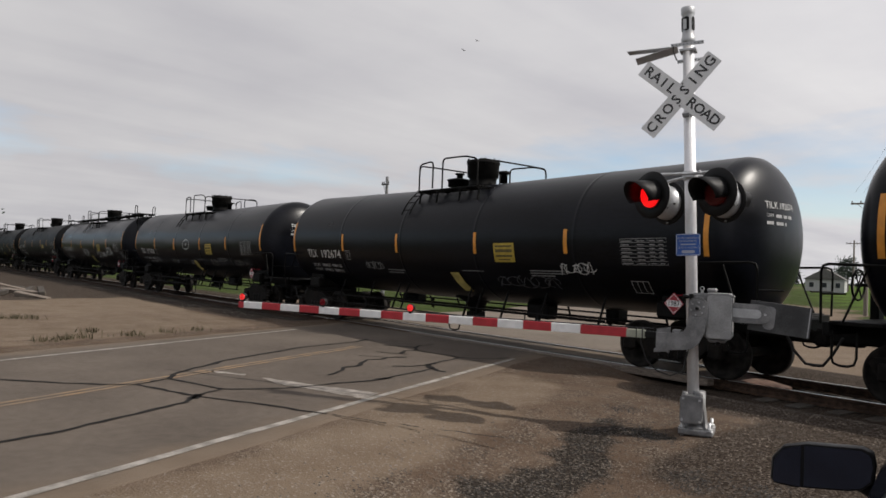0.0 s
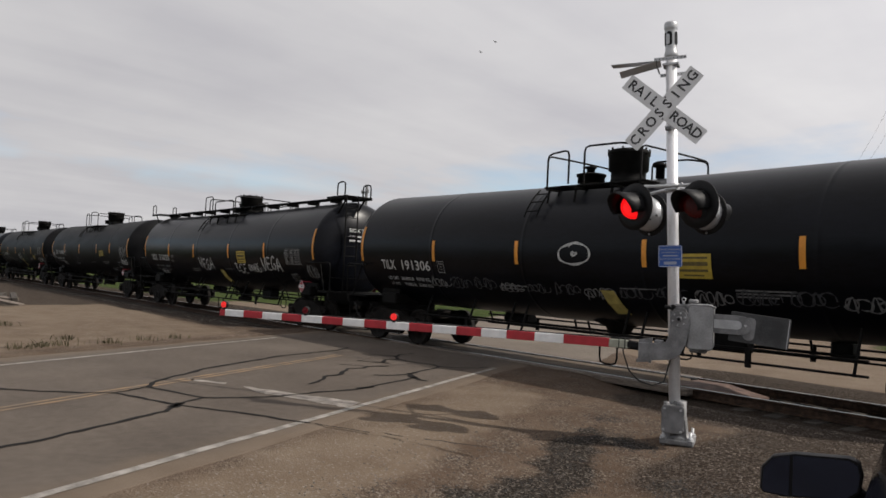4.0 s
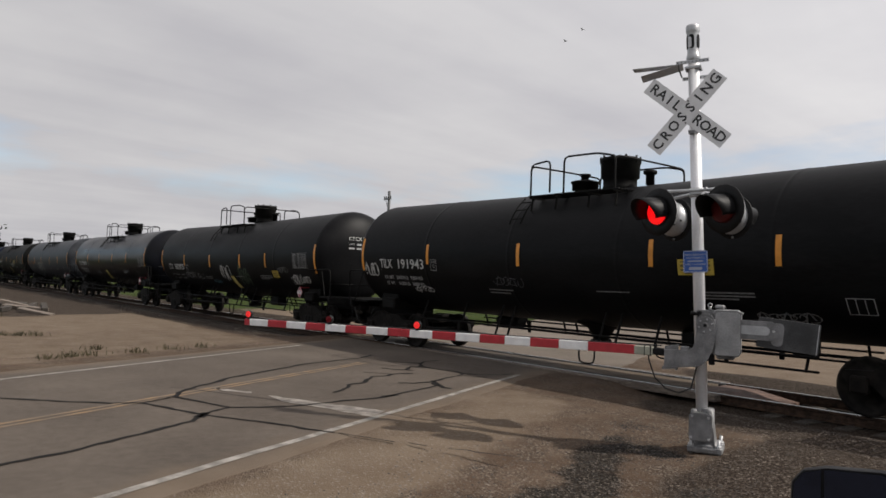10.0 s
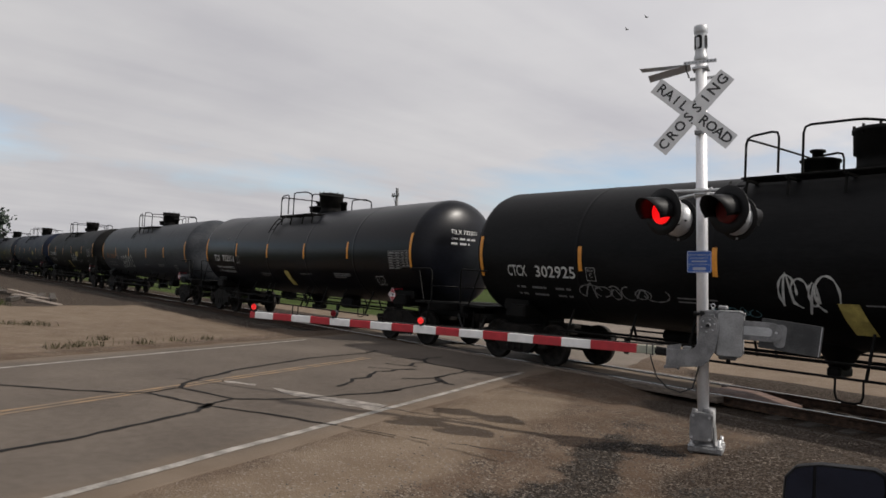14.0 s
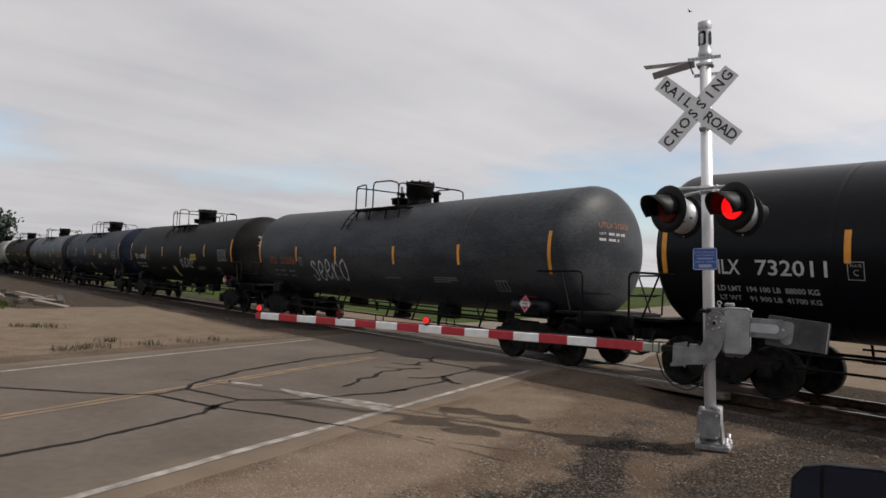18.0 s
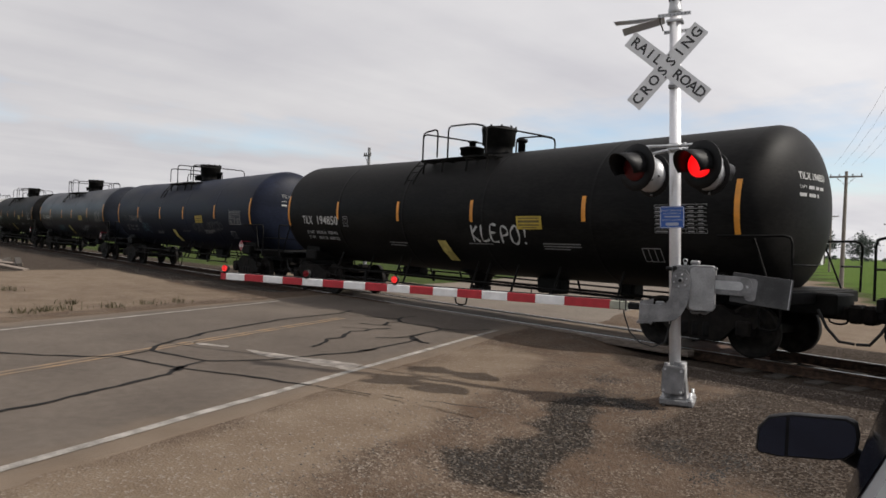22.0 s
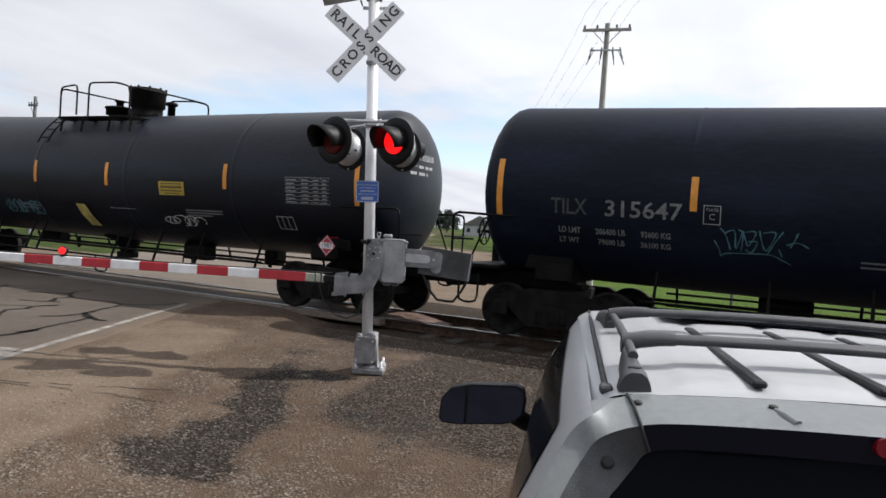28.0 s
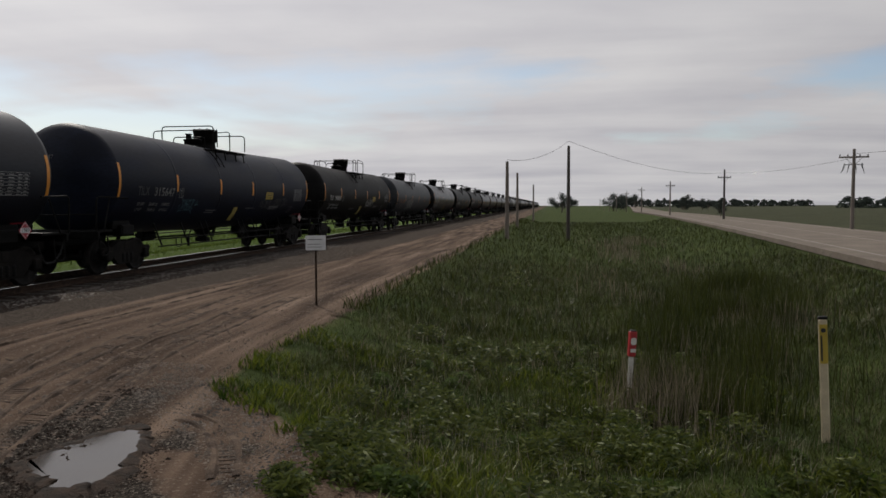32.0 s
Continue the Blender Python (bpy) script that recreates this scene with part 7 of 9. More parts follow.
def parked_suv():
    car = thing("parked_suv", Matrix.Translation((0.192, 1.874, -0.30)) @ pose(0, 0, 0, 0, 0, 17.0) @ Matrix.Scale(1.045, 4), "silver sport utility vehicle with dark roof rack, parked on gravel", "car")
    strips = (-0.355, -0.11, 0.11, 0.32)

    def roof_z(x, y):
        top = float(np.interp(y, (0.0, 0.2, 0.6, 1.2, 1.6, 1.95), (1.716, 1.722, 1.728, 1.729, 1.718, 1.69)))
        z = top - 0.028 * (x / 0.63) ** 2 - 0.03 * max(0.0, (abs(x) - 0.63) / 0.07) ** 2
        z -= 0.007 * smooth(0.03, 0.075, y) * max(math.exp(-((x - a) / 0.026) ** 4) for a in strips)
        return z + 0.006 * smooth(0.05, 0.12, y) * smooth(0.53, 0.50, abs(x))

    # roof skin with pressed channels, from the tail crease forward
    xs = np.linspace(-0.70, 0.70, 71)
    rows = [[(x, y + 0.0 * x, roof_z(x, y)) for x in xs] for y in (0.015, 0.04, 0.06, 0.08, 0.11, 0.2, 0.4, 0.6, 0.9, 1.2, 1.6, 1.95)]
    part("roof", loft(rows), "car_silver", car, "silver roof with pressed channels")
    for x in strips:
        part("roof_strip", Shape().box((x, 0.55, roof_z(x, 0.3) + 0.006), (0.03, 0.92, 0.014), 0.004), "car_black", car, "black roof rub strip")
    part("sunroof", loft([[(x, y, roof_z(0.05, y) + 0.008) for x in np.linspace(-0.42, 0.42, 9)] for y in (1.12, 1.3, 1.62)]), "car_glass", car, "dark sunroof glass")
    # tail: crease, spoiler edge and window edge, from the middle outward and down
    crease = [(0, 0.015, 1.716), (0.3, 0.015, 1.7097), (0.52, 0.012, 1.697), (0.63, 0.008, 1.688), (0.70, 0.0, 1.668), (0.735, -0.005, 1.64), (0.765, -0.02, 1.59), (0.80, -0.04, 1.52), (0.85, -0.07, 1.42), (0.92, -0.16, 1.03)]
    edge = [(0, -0.125, 1.690), (0.3, -0.122, 1.683), (0.52, -0.115, 1.671), (0.612, -0.112, 1.658), (0.655, -0.118, 1.63), (0.685, -0.125, 1.59), (0.71, -0.14, 1.55), (0.745, -0.165, 1.48), (0.79, -0.195, 1.38), (0.87, -0.29, 1.02)]
    pane = [(0, -0.110, 1.634), (0.3, -0.108, 1.630), (0.5, -0.103, 1.621), (0.59, -0.100, 1.607), (0.62, -0.108, 1.575), (0.645, -0.118, 1.545), (0.665, -0.128, 1.52), (0.695, -0.155, 1.45), (0.735, -0.19, 1.35), (0.80, -0.30, 1.02)]
    edge = [(x, y + 0.005, z - 0.0012) for x, y, z in edge]
    pane = [(x, y + 0.005, z - 0.0012) for x, y, z in pane]
    edge = edge[:4] + [(x + 0.03, -0.107 + (y + 0.107) * 1.8, z) for x, y, z in edge[4:]]
    pane = pane[:4] + [(x, -0.100 + (y + 0.100) * 1.7, z) for x, y, z in pane[4:]]
    crease = crease[:4] + [(x, e[1] + 0.015, z) for (x, y, z), e in zip(crease[4:], edge[4:])]
    def eased(line, n=4):
        """Rounds a coarse line through its own points."""
        q = [line[0]] + line + [line[-1]]
        out = []
        for i in range(1, len(q) - 2):
            for j in range(n):
                t = j / n
                out.append(tuple(0.5 * (2 * b + (c - a) * t + (2 * a - 5 * b + 4 * c - d) * t * t + (3 * b - a - 3 * c + d) * t ** 3) for a, b, c, d in zip(*q[i - 1:i + 3])))
        return out + [line[-1]]

    coarse = crease
    crease, edge, pane = eased(crease), eased(edge), eased(pane)
    mid = [tuple(0.5 * (a + b) for a, b in zip(p, q)) for p, q in zip(crease, edge)]
    mid = [(x, y - 0.002, z + 0.003) for x, y, z in mid]
    lip = part("tail_lip", loft([mirrored(r[:13]) for r in (edge, mid, crease)]), "cap_grey", car, "grey tailgate spoiler")
    # lower face of the lip, its shade given by the dark colour
    part("lip_underside", loft([mirrored(r[:13]) for r in (pane, edge)]), "lip_shade", car, "glossy spoiler underside, shade and reflected sky in its dark blue colour")
    for x in (-0.36, -0.13, 0.09, 0.295, 0.50):
        part("lip_bead", Shape().tube([(x, -0.035, roof_z(x, 0.015) - 0.009), (x + 0.012, -0.06, roof_z(x, 0.015) - 0.0150), (x + 0.028, -0.09, roof_z(x, 0.015) - 0.0245)], 0.009, 10, radii=[0.004, 0.009, 0.011]), "cap_grey", lip)
    for x in (-0.612, -0.36, -0.13, 0.09, 0.295, 0.612):
        z = roof_z(x, 0.015) - 0.007
        part("lip_screw", Shape().lathe([(0.009, -0.004), (0.009, 0.003), (0.004, 0.004)], 10).move(pose(x, -0.03, z, 10)), "rubber", lip)
    part("brake_lamp", Shape().slab(rounded(0.45, 0.034, 0.016), -0.012, 0.02).move(pose(0.012, -0.118, 1.667, -6, 0, 0)), "tail_red", car, "red high brake lamp")
    rows = []
    for i in range(8, 37):
        k = i / 4
        xk, yk, zk = pane[i]
        rows.append([(xk * s, yk + 0.004 - 0.03 * (1 - s * s) * min(1, (k - 2) / 3), zk + 0.0125 * (1 - s * s) * max(0.0, 1 - (k - 2) / 2)) for s in np.linspace(-1, 1, 13)])
    part("rear_window", loft(rows[::-1]), "car_glass", car, "dark rear window")
    deco = Shape()
    for j in range(9):
        a = radians(20 + 40 * j)
        deco.tube([(0.012 * math.cos(a), 0, 0.012 * math.sin(a)), (0.038 * math.cos(a), 0, 0.038 * math.sin(a)), (0.062 * math.cos(a), 0, 0.070 * math.sin(a))], 0.008, 6, radii=[0.004, 0.008, 0.002])
    part("window_decal", deco.move(Matrix.Scale(0.35, 4, (0, 1, 0))).move(pose(-0.06, -0.185, 1.522, -30, 0, 0)), "decal", car, "pale spiky window decal")
    for sd in (-1, 1):
        flip = lambda ring: [(sd * x, y, z) for x, y, z in ring[12:]]
        q = [flip(edge), flip(mid), flip(crease)]
        part("rear_pillar", loft(q if sd > 0 else q[::-1]), "cap_grey", car)
        q = [flip(pane), flip(edge)]
        trim = part("pillar_trim", loft(q if sd > 0 else q[::-1]), "trim_grey", car, "dark grey plastic pillar trim")
        for i in (18, 28):
            (x0, y0, z0), (x1, y1, z1) = edge[i], pane[i]
            part("trim_bolt", Shape().lathe([(0.013, -0.004), (0.013, 0.006), (0.006, 0.010)], 12).move(pose(sd * (x0 + x1) / 2, (y0 + y1) / 2, (z0 + z1) / 2, 72)), "rubber", trim)
        part("panel_gap", Shape().tube([(sd * 0.63, 0.008, 1.690), (sd * 0.621, -0.05, 1.681), (sd * 0.612, -0.109, 1.659), (sd * 0.592, -0.099, 1.607)], 0.0035, 6), "rubber", car)
        part("tail_lamp", Shape().box((sd * 0.82, -0.44, 0.86), (0.16, 0.06, 0.30), 0.02), "tail_red", car, "red tail lamp")
        # flanks: a curved skin and the side glass in it
        prof = [(0.70, 1.668), (0.735, 1.64), (0.765, 1.59), (0.80, 1.52), (0.85, 1.42), (0.885, 1.25), (0.92, 1.03)]

        def skin(f, x, z, off=0.0):
            end = 1.95 + (1.668 - z) * 1.05
            start = float(np.interp(z, [p[2] for p in coarse[:3:-1]], [p[1] for p in coarse[:3:-1]]))
            return (sd * (x * (1 - 0.05 * f * f) + off), start + f * (end - start), z - 0.03 * f ** 3 * (z - 1.03) / 0.64)

        side = [[skin(f, x, z) for f in np.linspace(0, 1, 12)] for x, z in prof]
        part("cabin_side", loft(side[::-1] if sd < 0 else side), "car_silver", car)
        glass = [[skin(f, float(np.interp(z, [p[1] for p in prof[::-1]], [p[0] for p in prof[::-1]])), z, 0.006) for f in np.linspace(0.1, 0.93, 12)] for z in (1.60, 1.5, 1.4, 1.25, 1.1)]
        part("side_window", loft(glass[::-1] if sd < 0 else glass), "car_glass", car, "dark tinted side glass")
        part("drip_moulding", Shape().tube([(sd * 0.668, 0.10, roof_z(0.668, 0.1) + 0.002), (sd * 0.668, 0.6, roof_z(0.668, 0.6) + 0.002), (sd * 0.665, 1.2, roof_z(0.665, 1.2) + 0.002), (sd * 0.65, 1.9, roof_z(0.65, 1.9))], 0.008, 6), "car_black", car)
        part("roof_edge", loft([[(sd * x, y, roof_z(x, 0.015) - dz) for x in np.linspace(0.56, 0.715, 7)] for y, dz in ((-0.04, 0.028), (0.03, 0.008))]), "car_silver", car)
        corner = [[(0.62, 0.012, 1.686), (0.66, 0.015, 1.678), (0.702, 0.03, 1.664)], [(0.62, 0.0, 1.684), (0.66, -0.05, 1.672), (0.70, -0.107, 1.665)]]
        corner = [[(sd * x, y, z) for x, y, z in r] for r in corner]
        part("roof_corner", loft(corner if sd < 0 else corner[::-1]), "cap_grey", car)
        part("moulding_end", Shape().box((sd * 0.668, 0.085, roof_z(0.668, 0.1) + 0.003), (0.028, 0.045, 0.018), 0.005), "rack_grey", car)
        # rack rail: long shoes front and rear, a thin rail between
        rz = roof_z(0.61, 0.3)

        def shoe(y0, y1, up0, up1):
            ks = np.linspace(0, 1, 7)
            r = []
            for t in ks:
                y = y0 + (y1 - y0) * t
                hgt = up0 + (up1 - up0) * t
                w = 0.030 * (1 - 0.35 * t) * (0.75 + 0.25 * math.sin(math.pi * min(1, t * 2.2 + 0.2)))
                base = roof_z(0.61, y) - 0.003
                r.append([(sd * 0.612 + a * w, y, base + b * hgt) for a, b in ((-1.25, 0), (-1.15, 0.4), (-0.85, 0.8), (-0.4, 1.0), (0.4, 1.0), (0.85, 0.8), (1.15, 0.4), (1.25, 0))])
            s = loft(r if y1 > y0 else r[::-1])
            s.add(r[0], [tuple(range(8))[::-1] if y1 > y0 else tuple(range(8))])
            s.add(r[-1], [tuple(range(8)) if y1 > y0 else tuple(range(8))[::-1]])
            return s
        rail = part("roof_rail", Shape().tube([(sd * 0.61, 0.15, rz + 0.05), (sd * 0.61, 0.3, rz + 0.058), (sd * 0.61, 0.6, rz + 0.061), (sd * 0.61, 0.9, rz + 0.058), (sd * 0.61, 1.12, rz + 0.045)], 0.0115, 8), "rack_grey", car, "dark grey roof rail")
        part("rail_foot", shoe(0.035, 0.27, 0.042, 0.062), "rack_grey", rail, "long tapered rack foot")
        part("rail_foot", shoe(1.30, 1.0, 0.035, 0.06), "rack_grey", rail)
        part("foot_slot", Shape().slab(rounded(0.03, 0.014, 0.006), 0.0, 0.0012, "xy").move(pose(sd * 0.612, 0.075, roof_z(0.61, 0.075) + 0.0425, 4)), "lamp_black", rail)
    # cross bars: flat wing section with angled ends on the rails
    for y in (0.315, 0.90):
        zb = roof_z(0, y) + 0.052
        sec = [(0.032 * math.cos(a), 0.013 * math.sin(a)) for a in np.linspace(0, 2 * math.pi, 13)[:-1]]
        rows = []
        for x in np.linspace(-0.54, 0.54, 9):
            rows.append([(x, y + a, zb + b - 0.014 * (x / 0.54) ** 2) for a, b in sec + sec[:1]])
        bar = part("cross_bar", loft(rows[::-1]), "rack_grey", car, "dark grey rack cross bar")
        for sd in (-1, 1):
            z0 = roof_z(0.61, y)
            s = Shape()
            end = [[(sd * (0.50 + 0.125 * t), y + a * (1.12 - 0.1 * t), zb - 0.012 - 0.02 * t * t + b * (1.2 + 0.5 * t)) for a, b in sec + sec[:1]] for t in (0, 0.3, 0.6, 0.85, 1.0)]
            s = loft(end if sd < 0 else end[::-1])
            s.add(end[-1][:-1], [tuple(range(12))[::sd]])
            part("bar_clamp", s, "rack_grey", bar)
    part("tailgate", loft([body_row(-0.455, 1.04, 0.82, 0.02), body_row(-0.50, 0.9, 0.83, 0.02), body_row(-0.51, 0.62, 0.83, 0.02)][::-1]), "car_silver", car)
    part("rear_bumper", Shape().box((0, -0.50, 0.52), (1.78, 0.22, 0.26), 0.06), "car_black", car, "black rear bumper")
    low = [(-0.45, 1.04, 0.90), (0.4, 1.04, 0.92), (1.2, 1.03, 0.92), (2.0, 1.02, 0.91), (2.62, 1.0, 0.87), (3.4, 0.96, 0.84), (3.9, 0.88, 0.76)]
    for sd in (-1, 1):
        r = [[(sd * (w + b), y, z + (0.35 - z) * f) for y, z, w in low] for f, b in ((0, 0), (0.25, 0.02), (0.6, 0.02), (1.0, -0.02))]
        part("body_side", loft(r[::-1] if sd < 0 else r), "car_silver", car)
        shell = [(1.285, 1.15), (1.28, 1.24), (1.24, 1.293), (1.15, 1.318), (0.945, 1.333), (0.908, 1.318), (0.897, 1.27), (0.905, 1.20), (0.945, 1.165), (1.0, 1.15), (1.2, 1.128), (1.27, 1.132)]
        inset = lambda pts, k: [(sum(p[0] for p in pts) / len(pts) * (1 - k) + p[0] * k, sum(p[1] for p in pts) / len(pts) * (1 - k) + p[1] * k) for p in pts]
        ringset = [[(sd * a, 1.70 + dy, b) for a, b in inset(shell, k)] for dy, k in ((0.0, 0.97), (0.01, 1.0), (0.06, 0.98), (0.11, 0.85), (0.14, 0.6))]
        body = loft([r + r[:1] for r in (ringset if sd > 0 else ringset[::-1])])
        body.add(ringset[0], [tuple(range(12))[::-sd]]).add(ringset[-1], [tuple(range(12))[::sd]])
        m = part("mirror", body, "car_black", car, "black door mirror")
        part("mirror_arm", Shape().tube([(sd * 0.96, 1.76, 1.19), (sd * 0.90, 1.80, 1.15), (sd * 0.84, 1.84, 1.12)], 0.04, 10), "car_black", car)
        wide = [(1.168, 1.138), (1.168, 1.306), (1.235, 1.283), (1.268, 1.235), (1.273, 1.15), (1.262, 1.141)]
        main = [(1.155, 1.143), (1.155, 1.308), (0.95, 1.322), (0.918, 1.305), (0.91, 1.26), (0.918, 1.205), (0.95, 1.174), (1.0, 1.160)]
        part("mirror_glass", Shape().slab([(sd * a, b) for a, b in main], 1.694, 1.698), "mirror", m, "dark mirror glass")
        part("wide_mirror_glass", Shape().slab([(sd * a, b) for a, b in wide], 1.694, 1.698), "mirror", m)
    part("windscreen", loft([body_row(1.96, 1.67, 0.64, 0.06), body_row(2.3, 1.42, 0.68, 0.06), body_row(2.62, 1.06, 0.76, 0.06)]), "car_glass", car)
    part("bonnet", loft([body_row(2.6, 1.08, 0.84, 0.07), body_row(3.2, 1.05, 0.83, 0.07), body_row(3.75, 0.97, 0.78, 0.07), body_row(3.95, 0.85, 0.74, 0.05), body_row(4.0, 0.4, 0.74, 0.02)]), "car_silver", car)
    part("front_bumper", Shape().box((0, 3.95, 0.5), (1.6, 0.2, 0.26), 0.06), "car_black", car)
    part("floor_pan", Shape().box((0, 1.8, 0.36), (1.66, 4.2, 0.12), 0.03), "car_black", car)
    for x in (-0.80, 0.80):
        for y in (0.45, 3.05):
            w = part("wheel", Shape().lathe([(0.24, -0.11), (0.33, -0.115), (0.36, -0.08), (0.365, 0.0), (0.36, 0.08), (0.33, 0.115), (0.24, 0.11)], 24, "x", (x, y, 0.365)), "rubber", car, "black tyre")
            part("rim", Shape().lathe([(0.05, -0.118), (0.22, -0.10), (0.25, -0.112), (0.25, 0.112), (0.22, 0.10), (0.05, 0.118)], 20, "x", (x, y, 0.365)), "galv", w)


parked_suv()


def tie_pile():
    """Broken ties and scrap dumped on the embankment."""
    rng = random.Random(41)
    pile = thing("scrap_pile", Matrix.Translation((-37.5, 4.9, ground_height(-37.5, 4.9))), "heap of broken grey railway ties on the embankment", "scrap heap")
    for i in range(22):
        t = rng.uniform(-1, 1)
        long = rng.uniform(0.5, 2.3)
        part("broken_tie", Shape().box((0, 0, 0), (long, 0.23, 0.17), 0.015), "plank" if i % 3 == 0 else "tie", pile, at=pose(6.2 * t, 0.7 * t + rng.gauss(0, 0.45), 0.06 + 0.24 * rng.random() * (1 - abs(t)), rng.uniform(-12, 12), rng.uniform(-10, 10), rng.uniform(-60, 60)))


tie_pile()


# ------------------------------------------------------------------ small signs and markers
def place(x, y, up=0.0):
    return Matrix.Translation((x, y, ground_height(x, y) + up))


sign = thing("small_sign", place(15.2, 4.97, -0.1) @ pose(0, 0, 0, 0, 0, -72), "white plate sign on a thin steel post at the grass edge", "sign")
part("post", Shape().box((0, 0, 0.62), (0.045, 0.03, 1.44), 0.006), "rust", sign, "dark rusty steel post")
plate = part("plate", Shape().slab(rounded(0.42, 0.31, 0.02), -0.025, -0.02).move(pose(0, 0, 1.43)), "sign_white", sign, "white sign plate")
part("plate_lettering", Shape().box((-0.02, -0.0265, 1.50), (0.3, 0.001, 0.015)).box((-0.03, -0.0265, 1.40), (0.26, 0.001, 0.012)).box((-0.02, -0.0265, 1.34), (0.3, 0.001, 0.012)), "dull_paint", plate)

mk = thing("marker_post", place(10.78, -1.03, -0.1) @ pose(0, 0, 0, 0, 3, -75), "white utility marker post with a red top sign", "marker post")
part("post", Shape().box((0, 0, 0.5), (0.075, 0.03, 1.16), 0.012), "post_white", mk)
top = part("marker_head", Shape().box((0, 0, 0.92), (0.10, 0.09, 0.36), 0.012), "red", mk, "red warning head")
part("head_lettering", Shape().slab(rounded(0.08, 0.1, 0.03), -0.054, -0.0515).move(pose(0, 0, 0.96)).box((0, -0.0525, 0.83), (0.08, 0.001, 0.05)), "post_white", top)
part("cap", Shape().box((0, 0, 1.1), (0.09, 0.07, 0.03), 0.008), "lamp_black", mk)

mk = thing("marker_post", place(9.27, -3.14, -0.1) @ pose(0, 0, 0, 0, -3, -98), "cream utility marker post with a yellow decal and black cap", "marker post")
part("post", Shape().box((0, 0, 0.75), (0.095, 0.05, 1.62), 0.018), "post_cream", mk)
part("decal", Shape().box((0, -0.0265, 1.27), (0.085, 0.003, 0.46)), "yellow", mk, "yellow warning decal")
part("decal_lettering", Shape().box((-0.022, -0.0285, 1.22), (0.02, 0.001, 0.30)), "sign_black", mk)
part("decal_symbol", Shape().slab(rounded(0.05, 0.05, 0.02), -0.029, -0.0282).move(pose(0, 0, 1.43)), "sign_black", mk)
part("cap", Shape().box((0, 0, 1.575), (0.105, 0.06, 0.035), 0.01), "lamp_black", mk)


# ------------------------------------------------------------------ poles and wires
def utility_pole(x, y, height, arms=(), mat="wood_pole", label="weathered wooden utility pole with a crossarm", turn=0.0, gear=False, tilt=0.0):
    pole = thing("utility_pole", place(x, y, -0.3) @ pose(0, 0, 0, 0, tilt, turn), label, "utility pole", "roadside utility poles")
    part("pole", Shape().tube([(0, 0, 0), (0, 0, height * 0.5), (0, 0, height + 0.3)], 0.15, 10, radii=[0.16, 0.135, 0.105]), mat, pole)
    for z, w in arms:
        a = part("crossarm", Shape().box((0, -0.14, z + 0.3), (w, 0.10, 0.12), 0.01).tube([(-w * 0.28, -0.13, z + 0.25), (0, -0.10, z - 0.35)], 0.018, 5).tube([(w * 0.28, -0.13, z + 0.25), (0, -0.10, z - 0.35)], 0.018, 5), mat, pole)
        for f in (-0.46, -0.2, 0.2, 0.46):
            part("insulator", Shape().lathe([(0.02, 0.36), (0.055, 0.38), (0.035, 0.43), (0.055, 0.46), (0.03, 0.52)], 8, at=(f * w, -0.14, z)), "galv_box", a)
    if gear:
        part("fuse_bracket", Shape().box((0, -0.16, height - 0.85), (1.3, 0.06, 0.07), 0.01), "galv", pole)
        for f in (-0.55, -0.15, 0.3, 0.6):
            part("fuse", Shape().tube([(f, -0.2, height - 0.75), (f * 1.1, -0.26, height - 1.05), (f * 1.2, -0.2, height - 1.2)], 0.035, 6), "galv_box", pole)
            part("drop_wire", Shape().tube([(f * 1.2, -0.2, height - 1.2), (f * 1.35, -0.3, height - 1.5), (f * 0.9, -0.15, height - 0.9)], 0.014, 5), "wire", pole)
    return pole


utility_pole(-8.35, 30.6, 11.2, ((10.9, 2.0),), "pale_pole", gear=True, turn=8)
utility_pole(-22.5, 57.5, 8.6, ((8.2, 2.2),), turn=10)
utility_pole(-48, 118, 9.0, ((8.5, 2.2),))
utility_pole(-41, 122, 8.0, ((7.5, 2.0),))
utility_pole(-46, 31, 9.0, ((8.4, 0.9),), "galv_box", "grey metal pole with a short arm seen over the train")
utility_pole(52, 3.0, 5.4, (), label="bare wooden pole beside the dirt lane")
utility_pole(76, 3.3, 5.6, (), label="bare wooden pole beside the dirt lane")
utility_pole(112, 2.4, 5.6, (), label="bare wooden pole beside the dirt lane")
utility_pole(58, -1.4, 7.3, (), "dark_pole", "dark bare wooden pole in the grass")
utility_pole(98, -22.0, 6.6, ((5.6, 1.6),), "dark_pole", turn=80)
utility_pole(59, -22.4, 6.3, ((5.7, 2.0),), turn=75, gear=True)
utility_pole(140, -22.0, 6.4, ((5.6, 1.6),), turn=80)
for i in range(6):
    utility_pole(190 + 48 * i, -23 - 1.2 * i, 6.6, ((5.8, 1.7),), turn=82)


def cable(a, b, sag, r=0.014):
    a, b = Vector(a), Vector(b)
    pts = []
    for i in range(17):
        t = i / 16
        p = a.lerp(b, t)
        p.z -= sag * 4 * t * (1 - t)
        pts.append(p)
    ob = part("cable", Shape().tube(pts, r, 5), "wire", None)
    return tagged(ob, "thin black overhead cable between poles", "cable")


cable((52, 3.0, 5.0), (58, -1.4, 6.75), 0.5)
cable((58, -1.4, 6.75), (98, -22, 5.9), 0.9)
cable((98, -22, 5.9), (59, -22.4, 5.3), 0.4)
cable((59, -22.4, 5.6), (10, -26, 5.9), 0.5)
